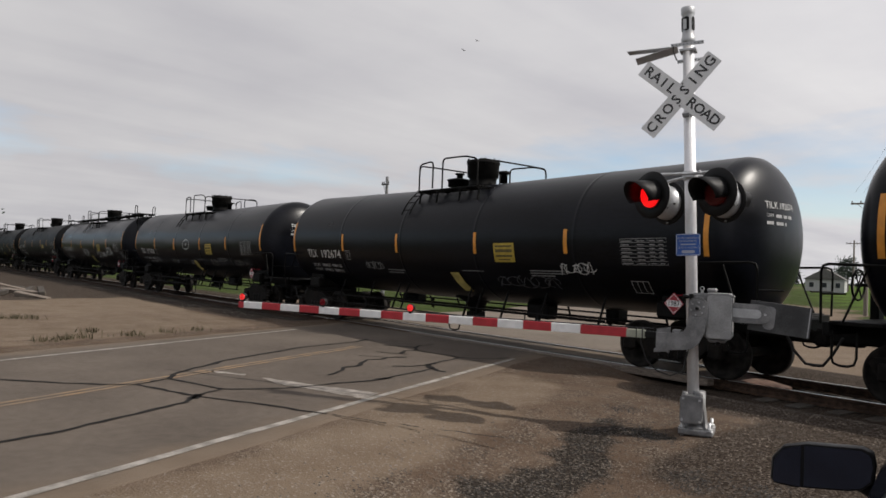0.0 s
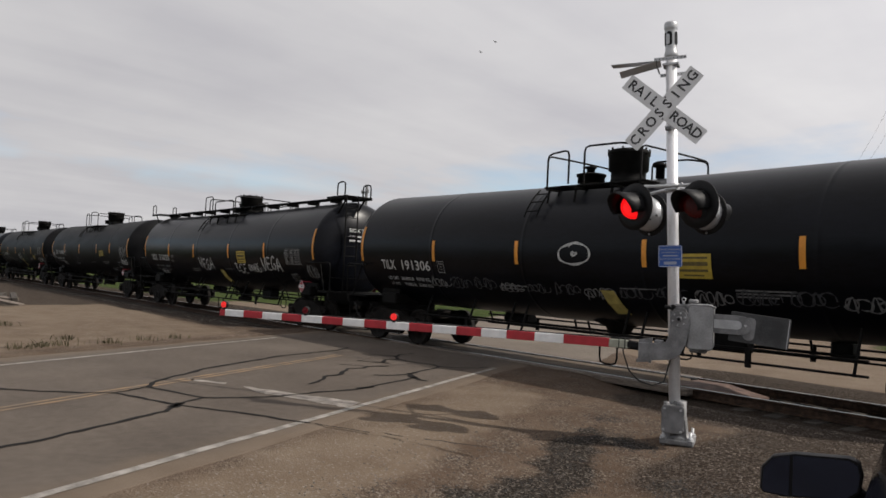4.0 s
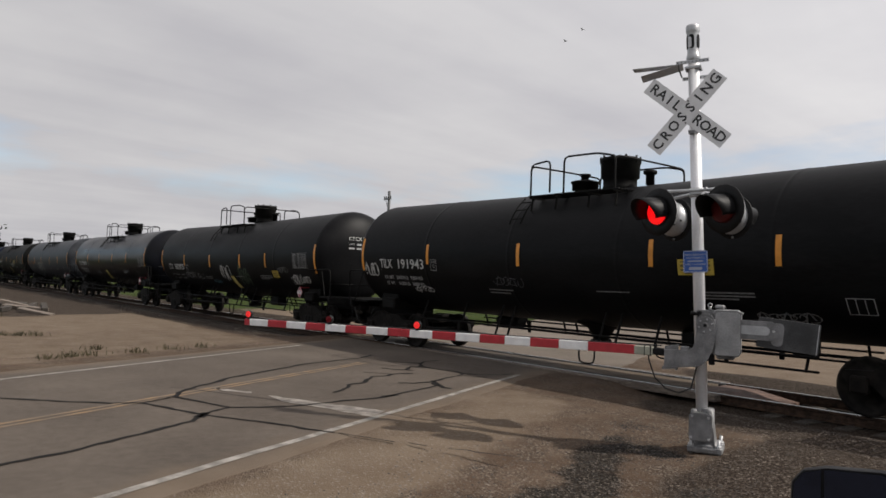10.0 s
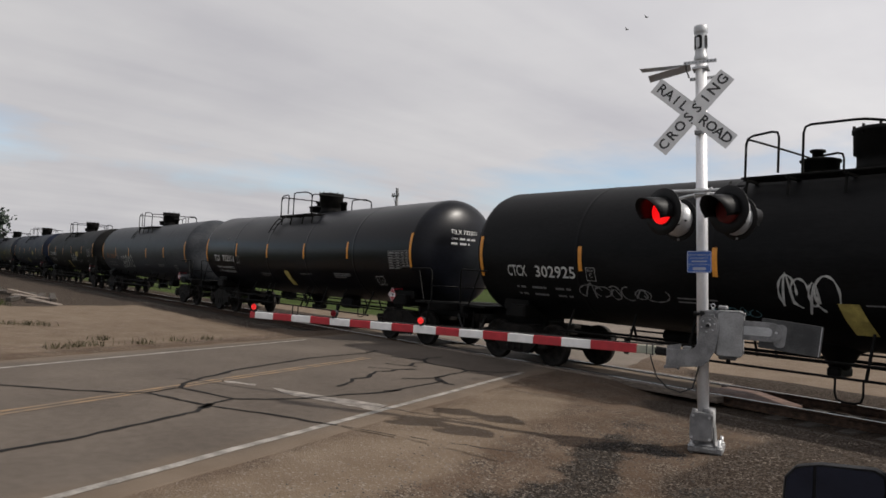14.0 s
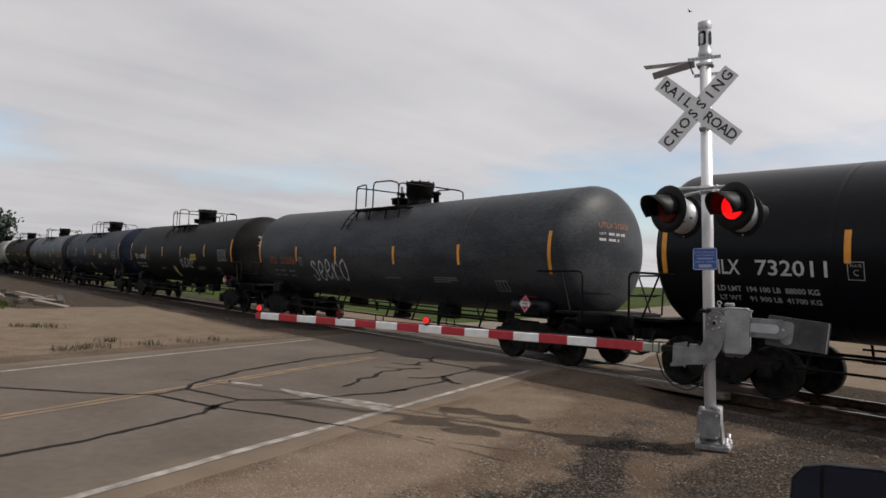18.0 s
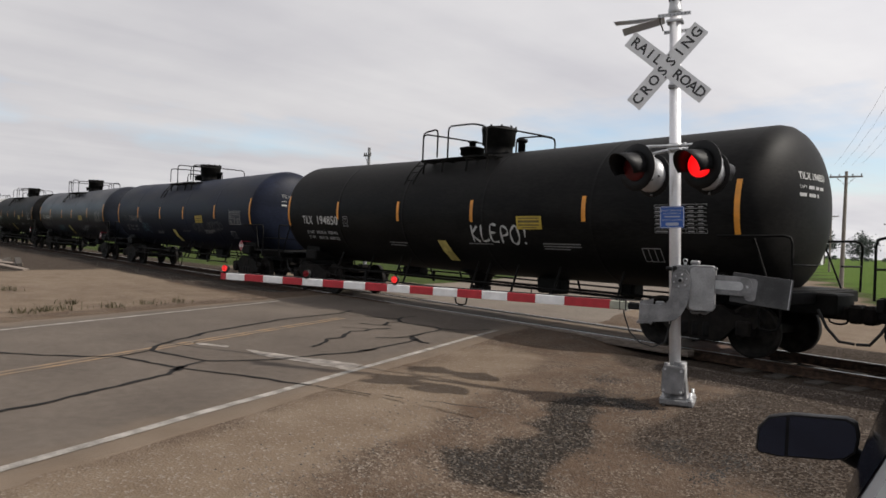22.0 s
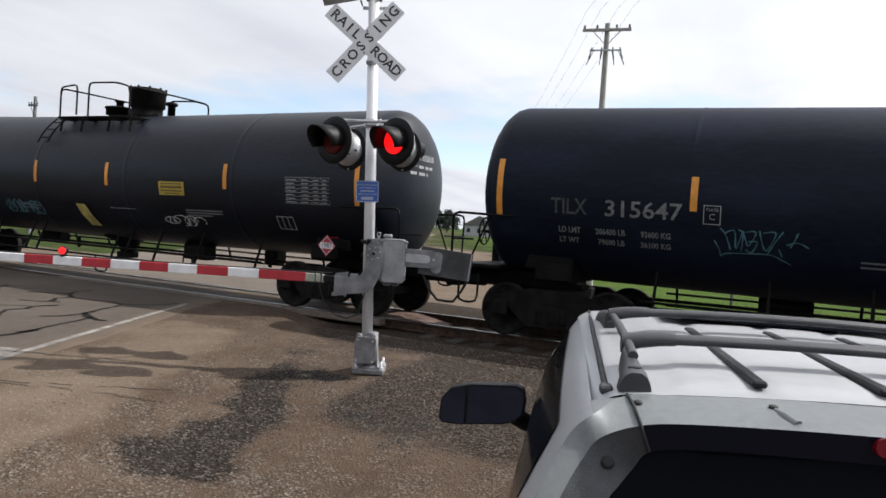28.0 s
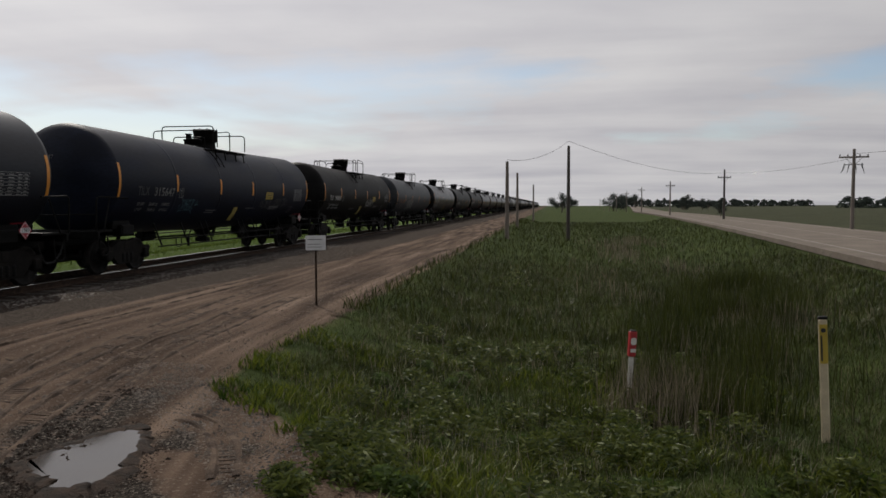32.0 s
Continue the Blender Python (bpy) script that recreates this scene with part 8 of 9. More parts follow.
for dx in (-0.9, -0.3, 0.4, 1.0):
    cable((-8.35 + dx, 30.45, 11.3), (-22.5 + dx, 57.4, 8.6), 0.5, 0.005)
    cable((-8.35 + dx, 30.45, 11.3), (22 + dx, -30, 10.5), 0.8, 0.0045)


# ------------------------------------------------------------------ highway
def hw_lines(off0, off1, x0=4, x1=900, k=90):
    a, b = [], []
    for i in range(k + 1):
        x = x0 + (x1 - x0) * (i / k) ** 2
        a.append((x, highway_y(x) - off0))
        b.append((x, highway_y(x) - off1))
    return b, a


strip("highway", *hw_lines(0.0, 9.0), MAT["highway"], lambda x, y: -0.02, "pale grey two-lane highway beyond the ditch", "highway")
for off in (1.0, 4.55, 8.0):
    a, b = hw_lines(off, off + 0.13)
    s = Shape()
    s.add([(p[0], p[1], -0.014) for q in zip(a, b) for p in q], [(2 * i, 2 * i + 1, 2 * i + 3, 2 * i + 2) for i in range(len(a) - 1)])
    tagged(new("highway_line", s.mesh("highway_line", "line_white")), "white painted highway line", "road marking", kind="structure")


# ------------------------------------------------------------------ puddle and loose stones
PUDDLE = [(6.72, 4.01), (6.5, 3.82), (6.15, 3.64), (5.85, 3.59), (5.66, 3.49), (5.35, 3.55), (5.25, 3.76), (5.42, 4.01), (5.58, 4.26), (5.78, 4.45), (6.01, 4.35), (6.2, 4.31), (6.42, 4.27), (6.6, 4.15)]


def puddle():
    """Still water with a crumbling muddy shore."""
    rim, n = [], len(PUDDLE)
    for i in range(n):
        (x0, y0), (x1, y1) = PUDDLE[i], PUDDLE[(i + 1) % n]
        for j in range(6):
            t = j / 6
            x, y = x0 + (x1 - x0) * t, y0 + (y1 - y0) * t
            rim.append((x + 0.10 * noise.noise((x * 9, y * 9, 2.0)), y + 0.10 * noise.noise((x * 9, y * 9, 7.0))))
    z = max(ground_height(x, y) for x, y in rim) + 0.006
    s = Shape().add([(x, y, z) for x, y in rim], [tuple(range(len(rim)))])
    s2 = Shape()
    k = len(rim)
    ring = []
    for q, (grow, up) in enumerate(((0.88, -0.010), (0.99, 0.003), (1.07, 0.008), (1.22, 0.006), (1.6, -0.02))):
        for x, y in rim:
            px, py = 5.95 + (x - 5.95) * grow, 3.97 + (y - 3.97) * grow
            bump = 0.010 * noise.noise((px * 26, py * 26, 1.0)) * (1 if 0 < q < 4 else 0)
            base = z if q < 3 else max(ground_height(px, py), z - 0.03)
            ring.append((px, py, (base if q < 4 else ground_height(px, py)) + up + bump))
    s2.add(ring, [(q * k + i, q * k + (i + 1) % k, (q + 1) * k + (i + 1) % k, (q + 1) * k + i) for q in range(4) for i in range(k)], True)
    tagged(new("puddle", s.mesh("puddle", "water")), "muddy rain puddle in the wheel track", "puddle", kind="structure")
    tagged(new("mud_rim", s2.mesh("mud_rim", "mud")), "wet crumbly mud round the puddle", "mud", kind="structure")


puddle()


def scatter(name, count, pick, size, mat, label, category, flat=0.6):
    """Many small stones in one mesh."""
    rng = random.Random(name)
    verts, faces = [], []
    base = [(1, 0, 0), (0.3, 0.9, 0.1), (-0.8, 0.5, 0), (-0.7, -0.6, 0.05), (0.4, -0.85, 0), (0.2, 0.1, 0.8)]
    tri = [(0, 1, 5), (1, 2, 5), (2, 3, 5), (3, 4, 5), (4, 0, 5)]
    done = 0
    while done < count:
        p = pick(rng)
        if p is None:
            continue
        x, y = p
        z = ground_height(x, y)
        r = size * rng.uniform(0.45, 1.5)
        a = rng.uniform(0, 6.283)
        c, sn = math.cos(a), math.sin(a)
        k = len(verts)
        for px, py, pz in base:
            j = rng.uniform(0.75, 1.25)
            verts.append((x + (px * c - py * sn) * r * j, y + (px * sn + py * c) * r * j, z - 0.15 * r + pz * r * flat * j * 1.3))
        faces += [tuple(i + k for i in f) for f in tri]
        done += 1
    me = bpy.data.meshes.new(name)
    me.from_pydata(verts, [], faces)
    me.materials.append(MAT[mat])
    return tagged(new(name, me), label, category, kind="stuff")


def pick_ballast(r):
    x = r.uniform(-1.0, 34) if r.random() < 0.8 else r.uniform(-60, -16)
    y = r.uniform(9.3, 11.5) if r.random() < 0.7 else r.uniform(11.9, 15.2)
    u, _ = road_uw(x, y)
    return None if -13.6 < u < -2.4 else (x, y)


def pick_gravel(r):
    x, y = r.uniform(-6.5, 4.5), r.uniform(2.2, 11.0)
    u, _ = road_uw(x, y)
    if max(q * math.exp(-((x - a) ** 2 + (y - b) ** 2) / (k * k)) for a, b, k, q in DARK_PATCHES) > 0.3 + 0.4 * r.random():
        return None
    if u < -3.9 + 0.7 * r.random() or r.random() > 0.35 + 0.65 * smooth(-4, -2, u):
        return None
    return x, y


def pick_dark(r):
    cx, cy, q, _ = r.choice(DARK_PATCHES[:17])
    q *= 0.52
    return cx + r.gauss(0, q), cy + r.gauss(0, q)


def pick_lane(r):
    x = 2 + 34 * r.random() ** 1.6
    y = r.uniform(4.4, 8.2)
    d = abs(y - 5.3)
    return (x, y) if r.random() < 0.25 + 0.75 * math.exp(-d * d / 0.5) else None


def pick_shore(r):
    x, y = r.choice(PUDDLE)
    k = r.uniform(0.92, 1.4)
    return 5.95 + (x - 5.95) * k + r.gauss(0, 0.10), 3.97 + (y - 3.97) * k + r.gauss(0, 0.08)


def pick_corner(r):
    x, y = r.uniform(4.2, 9.5), r.uniform(2.0, 5.6)
    d = y - grass_line(x)
    return (x, y) if -0.3 < d < 1.0 else None


scatter("ballast_stones", 9000, pick_ballast, 0.033, "stone", "loose grey limestone ballast stones", "ballast")
scatter("gravel_stones", 30000, pick_gravel, 0.0125, "gravel_stone", "loose tan gravel round the signal mast", "gravel")
scatter("dark_stones", 3200, pick_dark, 0.0125, "crumb", "dark crushed asphalt crumbs", "gravel")
scatter("lane_clods", 5000, pick_lane, 0.026, "clod", "dry earth clods on the dirt lane", "earth clods")
scatter("mud_clods", 2600, pick_shore, 0.012, "mud", "wet mud clods round the puddle", "mud clods")
def pick_lump(r):
    x, y = r.gauss(5.45, 0.38), r.gauss(4.12, 0.30)
    if r.random() < 0.35:
        t = r.random()
        x, y = 5.6 + 2.6 * t + r.gauss(0, 0.1), 4.62 + 0.35 * t + r.gauss(0, 0.12)
    return x, y


def pick_road_crumb(r):
    """Broken edge of the old pavement and the kerb line behind it."""
    w = r.uniform(6.0, 17.0)
    u = -14.0 + 0.16 * (w - 8.1) + r.gauss(0, 0.07) if r.random() < 0.7 else -18.7 + r.gauss(0, 0.08)
    return tuple(road_point(u, w))[:2] if noise.noise((w * 0.9, u * 0.2, 4.0)) > -0.1 else None


scatter("mud_lumps", 900, pick_lump, 0.032, "mud", "wet mud lumps kicked up beside the puddle", "mud clods")
scatter("pavement_crumbs", 700, pick_road_crumb, 0.045, "clod", "crumbled pavement edge along the sandy verge", "pavement crumbs", 0.4)
scatter("edge_stones", 3600, pick_corner, 0.017, "gravel_stone", "gravel along the grass edge", "gravel")


def tyre_track(points, wide, tread):
    """Pressed wheel track: two low broken berms and the prints of the tread between them."""
    rng = random.Random(points[0][0])
    line, prints = [], []
    points = [(x, y - 0.14) for x, y in points]
    q = [points[0]] + list(points) + [points[-1]]
    for i in range(1, len(q) - 2):
        (x0, y0), (x1, y1), (x2, y2), (x3, y3) = q[i - 1:i + 3]
        n = int(math.hypot(x2 - x1, y2 - y1) / 0.08)
        for j in range(n):
            t = j / n
            line.append(tuple(0.5 * (2 * b + (c - a) * t + (2 * a - 5 * b + 4 * c - d) * t * t + (3 * b - a - 3 * c + d) * t ** 3) for a, b, c, d in ((x0, x1, x2, x3), (y0, y1, y2, y3))))
    verts, faces = [], []
    for side in (-1, 1):
        first = len(verts)
        for i, (x, y) in enumerate(line):
            a, b = line[max(i - 1, 0)], line[min(i + 1, len(line) - 1)]
            d = Vector((b[0] - a[0], b[1] - a[1], 0)).normalized()
            nrm = Vector((-d.y, d.x, 0))
            up = 0.024 * max(0.0, 0.55 + 0.9 * noise.noise((x * 2.3, y * 2.3, side * 4.0))) + 0.012 * noise.noise((x * 14, y * 14, side))
            w = 0.06 + 0.04 * noise.noise((x * 3, y * 3, 9.0 + side))
            for off, h in ((-w, -0.012), (-0.35 * w, up), (0.3 * w, up * 0.9), (w, -0.012)):
                p = Vector((x, y, 0)) + nrm * (side * wide * 0.5 + off)
                verts.append((p.x, p.y, ground_height(p.x, p.y) + h))
            if tread and side > 0:
                lug = []
                for along, across in ((-0.022, -0.36), (0.022, -0.36), (0.05, 0.36), (0.006, 0.36)):
                    p = Vector((x, y, 0)) + d * along + nrm * across * wide
                    lug.append((p.x, p.y, ground_height(p.x, p.y)))
                tall = 0.005 * rng.uniform(0.0, 1.4)
                if noise.noise((x * 1.7, y * 1.7, 2.0)) > 0.08:
                    prints.append((lug, tall))
        for i in range(len(line) - 1):
            for j in range(3):
                n = first + i * 4 + j
                faces.append((n, n + 4, n + 5, n + 1))
    for lug, tall in prints:
        n = len(verts)
        verts += [(x, y, z - 0.01) for x, y, z in lug] + [(x, y, z + tall) for x, y, z in lug]
        faces += [(n + 4, n + 5, n + 6, n + 7), (n, n + 1, n + 5, n + 4), (n + 1, n + 2, n + 6, n + 5), (n + 2, n + 3, n + 7, n + 6), (n + 3, n, n + 4, n + 7)]
    me = bpy.data.meshes.new("tyre_track")
    me.from_pydata(verts, [], faces)
    me.materials.append(MAT["lane_earth"])
    tagged(new("tyre_track", me), "tyre track pressed into the damp dirt lane", "tyre track", kind="stuff")


MAT["lane_earth"] = material("damp lane earth", (0.050, 0.034, 0.025), 0.95, vary=0.4, scale=4, second=(0.095, 0.068, 0.050), bump=0.5, bump_scale=60, spec=0.1)
for points, wide, tread in ((((4.1, 4.5), (5.31, 5.11), (6.76, 5.78), (8.18, 6.22), (9.76, 6.45), (12.6, 6.7), (18.0, 7.1)), 0.26, True), (((3.9, 3.85), (5.1, 4.75), (6.89, 5.34), (8.8, 5.8), (10.24, 6.0), (14.0, 6.2)), 0.28, True), (((6.9, 4.85), (7.88, 5.19), (9.46, 5.58), (10.9, 5.74), (16, 5.9)), 0.24, True),
                            (((3.4, 4.6), (4.22, 4.94), (5.32, 5.5), (6.16, 5.93), (7.6, 6.5), (9.5, 6.95)), 0.22, False), (((3.5, 6.3), (5.5, 7.2), (8.0, 7.7), (12.0, 7.75), (18.0, 7.6)), 0.30, False), (((7.2, 3.9), (6.95, 3.5), (6.3, 3.05), (5.6, 2.75)), 0.2, True)):
    tyre_track(points, wide, tread)


# ------------------------------------------------------------------ grass and reeds
def blades(name, count, pick, mat, label, category, tall, wide, lean=0.45):
    rng = random.Random(name)
    verts, faces = [], []
    done = tries = 0
    while done < count and tries < count * 8:
        tries += 1
        p = pick(rng)
        if p is None:
            continue
        x, y, grow = p
        z = ground_height(x, y) - 0.02
        h = tall * grow * rng.uniform(0.55, 1.3)
        w = wide * rng.uniform(0.7, 1.3) * (1 + 0.02 * math.hypot(x, y))
        a, b = rng.uniform(0, 6.283), rng.uniform(0, 6.283)
        dx, dy = math.cos(a) * w, math.sin(a) * w
        l = lean * h * rng.uniform(0.2, 1.0)
        ex, ey = math.cos(b) * l, math.sin(b) * l
        k = len(verts)
        verts += [(x - dx, y - dy, z), (x + dx, y + dy, z), (x + dx * 0.7 + ex * 0.35, y + dy * 0.7 + ey * 0.35, z + h * 0.6), (x - dx * 0.7 + ex * 0.35, y - dy * 0.7 + ey * 0.35, z + h * 0.6), (x + ex, y + ey, z + h)]
        faces += [(k, k + 1, k + 2, k + 3), (k + 3, k + 2, k + 4)]
        done += 1
    me = bpy.data.meshes.new(name)
    me.from_pydata(verts, [], faces)
    me.materials.append(MAT[mat])
    return tagged(new(name, me), label, category, kind="stuff")


def pick_ditch(r):
    x = 4.0 + 36 * r.random() ** 1.8
    y = r.uniform(highway_y(x) + 0.5, 4.9)
    over = y - grass_line(x) + 0.1 - 0.55 * noise.noise((x * 1.3, y * 1.3, 0))
    if x > 24 and r.random() > smooth(40, 26, x):
        return None
    if -0.9 < over <= 0 and r.random() > 0.3 + 0.7 * (-over / 0.9):
        return None
    if over > 0 and r.random() > 0.25 * math.exp(-over * 3.5):
        return None
    n = 0.6 * noise.noise((x * 0.5, y * 0.5, 7.0)) + 0.6 * noise.noise((x * 1.6, y * 1.6, 2.0))
    if r.random() > 0.75 + 0.5 * n:
        return None
    return x, y, (0.7 + 0.6 * max(0, n + 0.18)) * (0.3 + 0.7 * smooth(0.0, 1.9, grass_line(x) - y))


def pick_far_grass(r):
    x = 15 + 101 * r.random() ** 1.5
    y = r.uniform(highway_y(x) + 0.5, 4.4)
    return x, y, 1.2


def pick_reed(r):
    cx, cy, q = r.choice(((9.9, -1.2, 0.4), (10.5, -1.5, 0.5), (10.9, -1.6, 0.6), (10.2, -1.6, 0.5), (13.2, -2.9, 0.7), (17.0, -4.8, 0.8)))
    x, y = r.gauss(cx, q), r.gauss(cy, q * 0.7)
    if x < 8.6 or y < highway_y(x) + 2.5:
        return None
    n = noise.noise((x * 0.8, y * 0.8, 3.0))
    return (x, y, 0.8 + 0.5 * n) if r.random() < 0.6 + n else None


def pick_green_reed(r):
    x = r.uniform(9.5, 26)
    y = -1.6 - 0.30 * (x - 10) + r.gauss(0, 0.9)
    n = noise.noise((x * 0.5, y * 0.7, 5.0))
    return (x, y, 0.9 + 0.4 * n) if r.random() < 0.55 + n and y > highway_y(x) + 3 else None


def pick_weed(r):
    x, y = 4.6 + 8 * r.random() ** 1.4, r.uniform(-3.5, 4.2)
    if y > grass_line(x) - 0.1:
        return None
    n = noise.noise((x * 0.9, y * 0.9, 17.0)) + 0.4 * noise.noise((x * 3, y * 3, 1.0))
    return (x, y, 0.8 + 0.5 * n) if n > 0.02 else None


def pick_reed_far(r):
    x = r.uniform(16, 60)
    y = -2.5 - 0.05 * x + r.gauss(0, 1.5)
    n = noise.noise((x * 0.25, y * 0.4, 13.0))
    return (x, y, 0.7 + 0.4 * n) if n > 0.0 else None


def pick_field(r):
    x, y = r.uniform(-6, 60), 14.5 + 15 * r.random() ** 1.9
    u, _ = road_uw(x, y)
    return (x, y, 0.7 * smooth(14.0, 16.5, y) + 0.15) if u > 7.0 + 2.5 * r.random() else None


def pick_left(r):
    x, y = r.uniform(-48, -29), r.uniform(-2.0, 4.0)
    return (x, y, 0.9) if road_uw(x, y)[0] < -26.2 + r.random() else None


def pick_clump(r):
    cx, cy = r.choice(((-16.4, 3.0), (-16.8, 3.75), (-16.6, 3.4), (-17.0, 4.8), (-18.0, 4.2), (-22.3, 2.9), (-22.0, 3.6), (-22.1, 3.3), (-17.5, 5.8), (-17.8, 6.6)))
    return cx + r.gauss(0, 0.14), cy + r.gauss(0, 0.14), 0.85


blades("ditch_grass", 210000, pick_ditch, "grass_blade", "long green roadside grass in the ditch", "grass", 0.15, 0.0036, 1.3)
blades("far_ditch_grass", 22000, pick_far_grass, "grass_blade", "long green grass further along the ditch", "grass", 0.24, 0.009, 0.9)
blades("dry_stems", 9000, pick_ditch, "dry_blade", "thin dry stems scattered through the ditch grass", "dry grass", 0.34, 0.0026, 0.6)
blades("reeds", 1100, pick_reed, "dry_blade", "dry tan reed stems standing in the ditch", "reeds", 0.78, 0.0030, 0.38)
blades("far_reeds", 1300, pick_reed_far, "dry_blade", "dry reed stems further along the ditch", "reeds", 0.62, 0.0055, 0.4)
blades("green_reeds", 9000, pick_green_reed, "grass_blade", "dark green rushes standing in the ditch", "rushes", 0.62, 0.005, 0.3)
blades("broad_weeds", 16000, pick_weed, "weed_blade", "broad-leaved yellow-green weeds in the ditch grass", "weeds", 0.15, 0.0095, 1.1)
blades("field_grass", 34000, pick_field, "field_blade", "bright green grass verge behind the track", "grass", 0.20, 0.007, 0.9)
blades("left_grass", 9000, pick_left, "grass_blade", "rough grass beside the embankment", "grass", 0.22, 0.008)
blades("verge_weeds", 420, pick_clump, "dry_weed", "small dull green weeds on the sandy verge", "weeds", 0.17, 0.007, 0.9)


def pick_seed(r):
    p = pick_ditch(r)
    return p if p and p[0] < 18 and noise.noise((p[0] * 0.7, p[1] * 0.7, 31.0)) > -0.05 else None


blades("seed_heads", 4200, pick_seed, "seed_head", "pale feathery seed heads nodding over the ditch grass", "seed heads", 0.36, 0.0014, 0.55)


def weed_clump(x, y, r, count, label="leafy green weed clump in the grass"):
    rng = random.Random(f"{x:.2f}")
    s = Shape()
    for i in range(count):
        a, e, q = rng.uniform(0, 6.283), rng.uniform(0.15, 1.45), rng.uniform(0.35, 1.0) * r
        c = Vector((math.cos(a) * math.cos(e), math.sin(a) * math.cos(e), math.sin(e))) * q
        d = Vector((rng.uniform(-1, 1), rng.uniform(-1, 1), rng.uniform(-0.2, 0.6))).normalized() * rng.uniform(0.025, 0.06)
        w = d.orthogonal().normalized() * 0.012
        s.add([c - d, c + w, c + d, c - w], [(0, 1, 2, 3)])
    ob = part("weed_clump", s, "weed_blade" if r > 0.2 else "leaf", None, at=place(x, y, -0.02))
    tagged(ob, label, "weeds", kind="stuff")


for i in range(150):
    rr = random.Random(i)
    weed_clump(5.3 + 9 * rr.random() ** 1.3, 2.6 - 5.9 * rr.random(), rr.uniform(0.12, 0.36), 380)
weed_clump(24, 1.2, 0.75, 380, "small round green shrub in the ditch grass")


# ------------------------------------------------------------------ trees
def tree(x, y, height, seed, mat="leaf", spread=0.42, count=900, leaf=0.22, label="leafy green tree with an uneven crown", low=0.22):
    rng = random.Random(seed)
    t = thing("tree", place(x, y, -0.1), label, "tree")
    trunk = Shape().tube([(0, 0, 0), (0.05 * height * rng.uniform(-1, 1), 0, height * 0.3), (0.03 * height * rng.uniform(-1, 1), 0.02 * height, height * 0.62)], 0.1, 8, radii=[height * 0.028, height * 0.02, height * 0.008])
    tips = []
    for i in range(9):
        a = rng.uniform(0, 6.283)
        z0 = height * rng.uniform(low, low + 0.28)
        tip = Vector((math.cos(a) * height * spread * rng.uniform(0.4, 0.85), math.sin(a) * height * spread * rng.uniform(0.4, 0.85), z0 + height * rng.uniform(0.12, 0.42)))
        trunk.tube([(0, 0, z0), tip * 0.5 + Vector((0, 0, z0 * 0.45)), tip], 0.05, 5, radii=[height * 0.012, height * 0.008, height * 0.003])
        tips.append(tip)
    tips += [Vector((0, 0, height * 0.82)), Vector((height * 0.1, 0, height * 0.7))]
    part("trunk", trunk, "bark", t)
    crown_s = Shape()
    for i in range(count):
        c = rng.choice(tips)
        q = Vector((rng.gauss(0, 1), rng.gauss(0, 1), rng.gauss(0, 0.8))) * height * 0.085
        p = c + q
        if p.z < height * (low - 0.08):
            continue
        d = Vector((rng.gauss(0, 1), rng.gauss(0, 1), rng.gauss(0, 1))).normalized()
        e = d.orthogonal().normalized()
        k = leaf * rng.uniform(0.6, 1.4) * height / 8
        f = d.cross(e)
        crown_s.add([p - e * k, p - f * k * 0.6 + d * k * 0.2, p + e * k, p + f * k * 0.6 + d * k * 0.2], [(0, 1, 2, 3)])
    part("crown", crown_s, mat, t)


TREES = [(-112, 9.2, 11, 1), (-128, 6, 12, 2), (-140, 3, 10, 3), (-188, 49, 11, 4), (-70, 190, 9, 5), (-55, 215, 9, 6), (-95, 230, 11, 7), (-28, 300, 12, 8), (-15, 320, 10, 9), (6, 280, 10, 10), (175, 20, 10, 11), (205, 23, 10, 12), (245, 24, 11, 13),
         (260, -4.5, 10, 14), (272, -7, 9, 15), (330, -28, 12, 16), (345, -34, 11, 17), (330, -58, 8, 18), (300, -52, 6.5, 19), (310, -55, 7, 20), (262, -52, 6.5, 21), (272, -56, 6, 22), (420, -40, 13, 23), (460, -52, 13, 24), (500, -90, 13, 25), (120, -26.5, 2.6, 26), (-42, 200, 8, 27), (-117, 220, 11, 28), (-111, 224, 9, 29), (-1, 262, 8, 30)]
# far crowns get the leaf colour that carries the haze
for x, y, h, seed in TREES:
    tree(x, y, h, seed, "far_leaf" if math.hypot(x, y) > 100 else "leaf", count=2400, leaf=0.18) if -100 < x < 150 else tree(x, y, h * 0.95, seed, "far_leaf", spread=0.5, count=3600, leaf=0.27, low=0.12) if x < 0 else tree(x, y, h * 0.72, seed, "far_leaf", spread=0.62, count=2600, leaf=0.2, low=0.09)


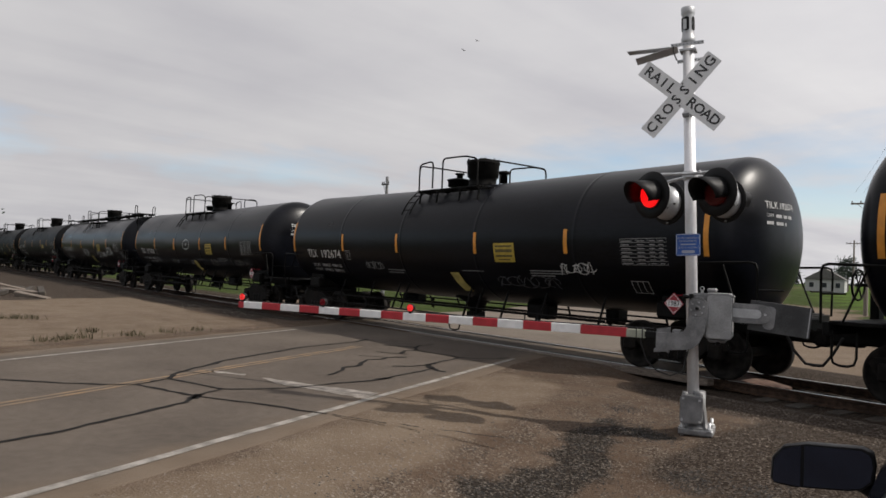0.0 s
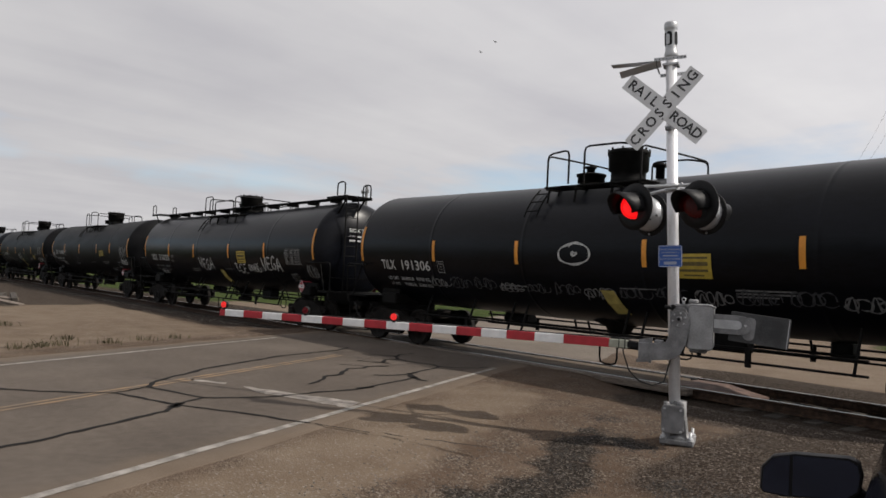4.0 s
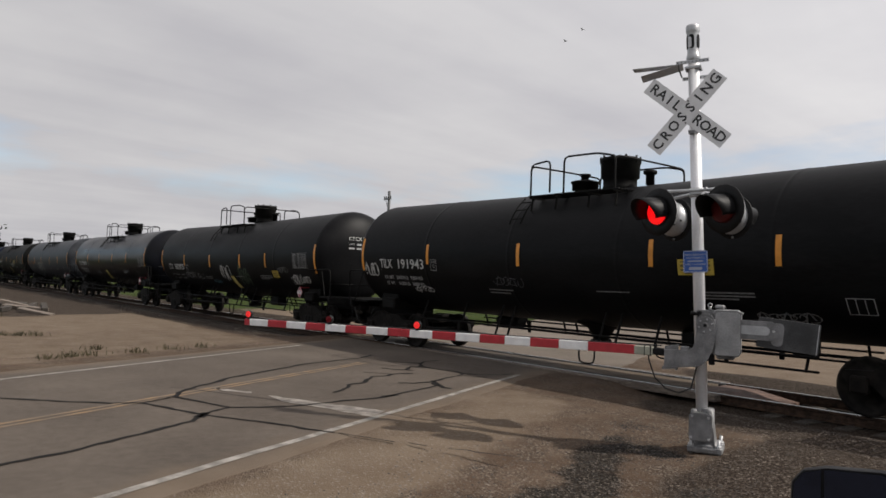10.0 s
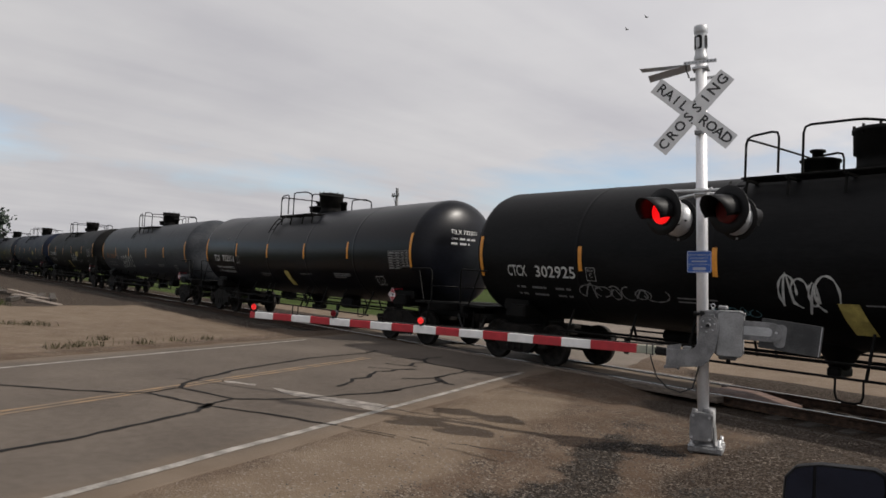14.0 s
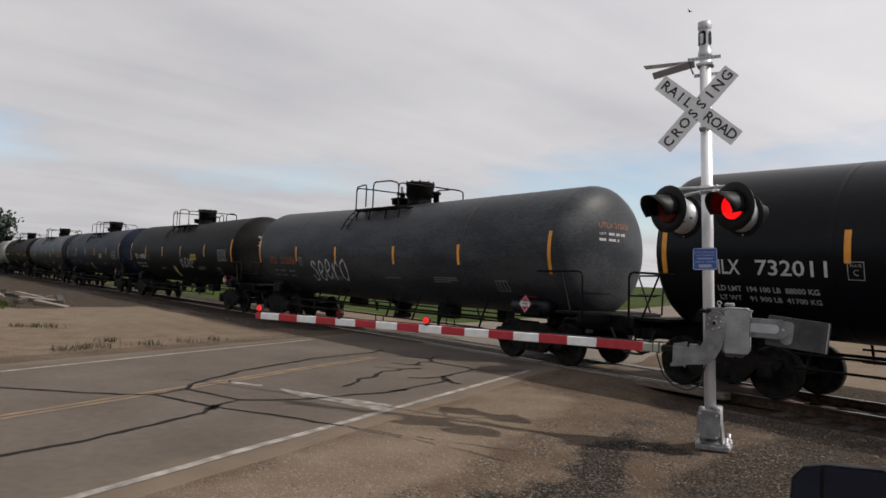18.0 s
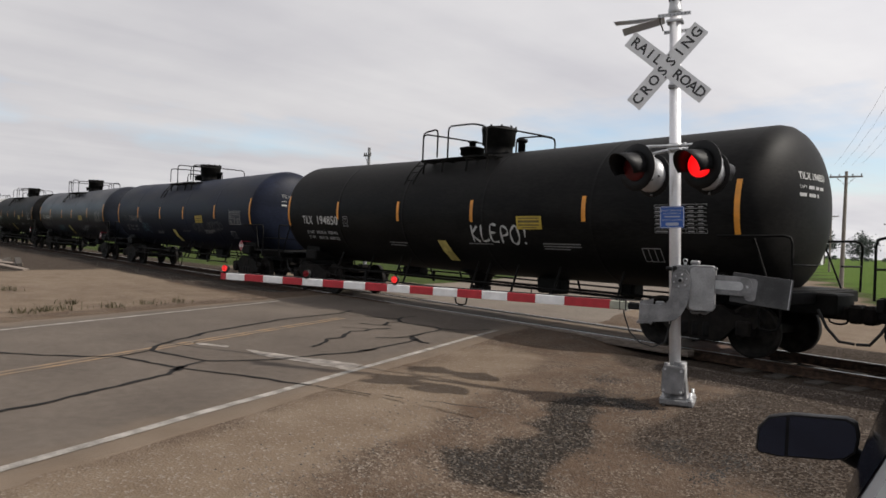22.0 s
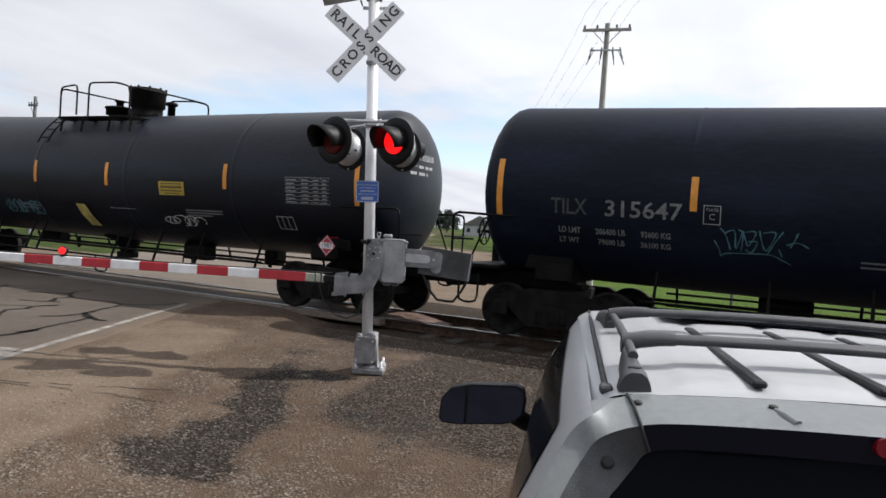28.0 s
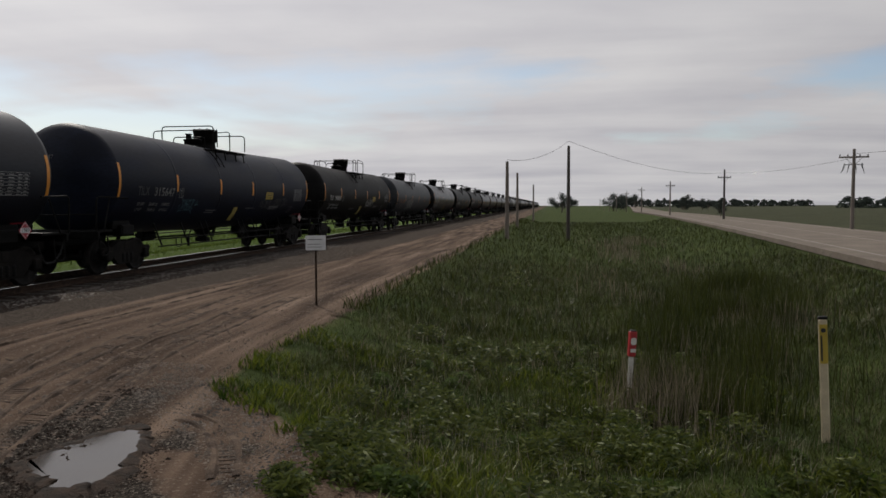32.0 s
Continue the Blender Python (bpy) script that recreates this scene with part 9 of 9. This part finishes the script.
def far_woods(name, x0, y0, x1, y1, height, clumps, seed):
    """A long low line of woodland on the horizon: bushy crowns that close up at the foot."""
    rng = random.Random(seed)
    verts, faces = [], []
    for i in range(clumps):
        t = (i + rng.random()) / clumps
        cx, cy = x0 + (x1 - x0) * t + rng.gauss(0, 2), y0 + (y1 - y0) * t + rng.gauss(0, 2)
        top = height * (0.75 + 0.35 * noise.noise((t * 9, seed, 0)) + rng.uniform(-0.18, 0.12))
        wide = height * rng.uniform(0.45, 0.8)
        for j in range(70):
            a, e = rng.uniform(0, 6.283), rng.random() ** 0.8 * 1.57
            q = rng.uniform(0.8, 1.05)
            p = Vector((cx + math.cos(a) * math.cos(e) * wide * q, cy + math.sin(a) * math.cos(e) * wide * q, math.sin(e) * top * q - 0.3))
            d = Vector((math.cos(a) + rng.gauss(0, 0.6), math.sin(a) + rng.gauss(0, 0.6), rng.gauss(0.2, 0.6))).normalized()
            f = d.orthogonal().normalized()
            g, k = d.cross(f), height * 0.13 * rng.uniform(0.6, 1.4)
            n = len(verts)
            verts += [p - f * k, p - g * k * 0.8, p + f * k, p + g * k * 0.8]
            faces.append((n, n + 1, n + 2, n + 3))
    me = bpy.data.meshes.new(name)
    me.from_pydata(verts, [], faces)
    # the woodland's haze lies in its leaf colour
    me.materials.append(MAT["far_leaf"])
    tagged(new(name, me), "dark tree line on the horizon with haze in its colour", "tree line", kind="stuff")


far_woods("tree_line", 430, -160, 440, -225, 7, 30, 3)
far_woods("tree_line", 400, -245, 380, -330, 7, 40, 4)
far_woods("tree_line", 700, -60, 900, -300, 9, 60, 5)
far_woods("tree_line", -420, 620, 420, 660, 4.5, 170, 6)
far_woods("tree_line", -600, 120, -420, 420, 8, 75, 7)
far_woods("tree_line", 600, 60, 470, 500, 5.5, 110, 8)
far_woods("tree_line", 80, 202, 93, 200, 5.2, 7, 9)



def farmhouse(x, y, turn, w, d, h, label):
    b = thing("farm_building", place(x, y) @ pose(0, 0, 0, 0, 0, turn), label, "building")
    part("wall", Shape().box((0, 0, h / 2), (w, d, h), 0.02), "house_white", b)
    part("roof", Shape().slab([(-w / 2 - 0.4, h), (w / 2 + 0.4, h), (0, h + w * 0.32)], -d / 2 - 0.3, d / 2 + 0.3), "house_roof", b)
    for i in range(3):
        part("window", Shape().box((-w / 2 - 0.02, -d / 3 + i * d / 3, h * 0.55), (0.06, 1.0, 1.2), 0.01), "glass_dark", b)
        part("window", Shape().box((-w / 3 + i * w / 3, -d / 2 - 0.02, h * 0.55), (1.0, 0.06, 1.2), 0.01), "glass_dark", b)


farmhouse(-88, 200, 20, 9, 14, 3.2, "low white farm building beside trees")
farmhouse(-20, 310, 80, 12, 40, 2.2, "long low white shed on the horizon")

# milepost style sign behind the track
ms = thing("road_sign", place(-1.6, 17.6, -0.1) @ pose(0, 0, 0, 0, 0, 5), "white square number sign on a steel post", "sign")
part("post", Shape().box((0, 0, 1.1), (0.06, 0.05, 2.4), 0.008), "galv_box", ms)
pl = part("plate", Shape().slab(rounded(0.5, 0.5, 0.03), -0.035, -0.03).move(pose(0, 0, 2.05)), "sign_white", ms)
part("plate_number", sign_text("27", 0.3, pose(0, -0.038, 2.02), 0.006), "sign_black", pl)


# ------------------------------------------------------------------ birds
def bird(at):
    b = thing("bird", at, "small dark bird gliding in the sky", "bird", "birds over the train")
    part("bird_body", Shape().tube([(-0.2, 0, 0), (-0.08, 0, 0.01), (0.08, 0, 0.015), (0.2, 0, 0)], 0.03, 6, radii=[0.01, 0.045, 0.045, 0.015]), "feather", b)
    for sd in (-1, 1):
        part("wing", Shape().slab([(-0.08, 0.0), (0.1, 0.0), (0.06, sd * 0.25), (-0.02, sd * 0.5)], -0.006, 0.006, "xy").move(pose(0, 0, 0.02, sd * 14)), "feather", b)
    return b


BIRDS = [bird(pose(-60, 55, 30 + i)) for i in range(2)] + [bird(pose(60, 60, 30 + i)) for i in range(2)]


# ------------------------------------------------------------------ what moves
def motions():
    for car, k in CARS:
        walk(car, [(t, pose(car_x(k, t), TRACK_Y, RAIL_Z)) for t in (0.0, 8.0, 16.0, 24.0, 32.0)])
    times = [i / 10 for i in range(321)]
    for wheel, dx in ROLLING:
        walk(wheel, [(t, pose(dx, 0, 0.455, 0, math.degrees(SPEED * (t - 16) / 0.457), 0)) for t in times])
    # the flashers take turns: 0.99 s for a full round
    for lens, i in FLASH:
        rows, lit, t = [], (i == 0), 0.0
        turn = 0.0 if lit else 180.0
        rows.append((0.0, turn))
        switch = 0.14
        while switch < 31.9:
            s = switch - (0.035 if switch > 17 else 0.0)
            rows += [(s - 0.01, turn), (s + 0.005, turn + 60), (s + 0.02, turn + 120), (s + 0.035, turn + 180)]
            turn += 180
            switch += 0.4957
        rows.append((32.0, turn))
        walk(lens, [(t, pose(0, -0.012, 0, 0, 0, a)) for t, a in rows])
    for i, b in enumerate(BIRDS):
        if i < 2:
            walk(b, [(t, pose(-75 + 1.8 * t + 2 * i, 62 + 0.6 * i, 31 - 0.1 * t + i, 0, 0, 10)) for t in (0.0, 16.0, 32.0)])
        else:
            walk(b, [(t, pose(210 - 4.5 * t + 2.5 * i, 60 + i, 34 + 0.8 * i, 0, 0, 170)) for t in (0.0, 16.0, 32.0)])


motions()
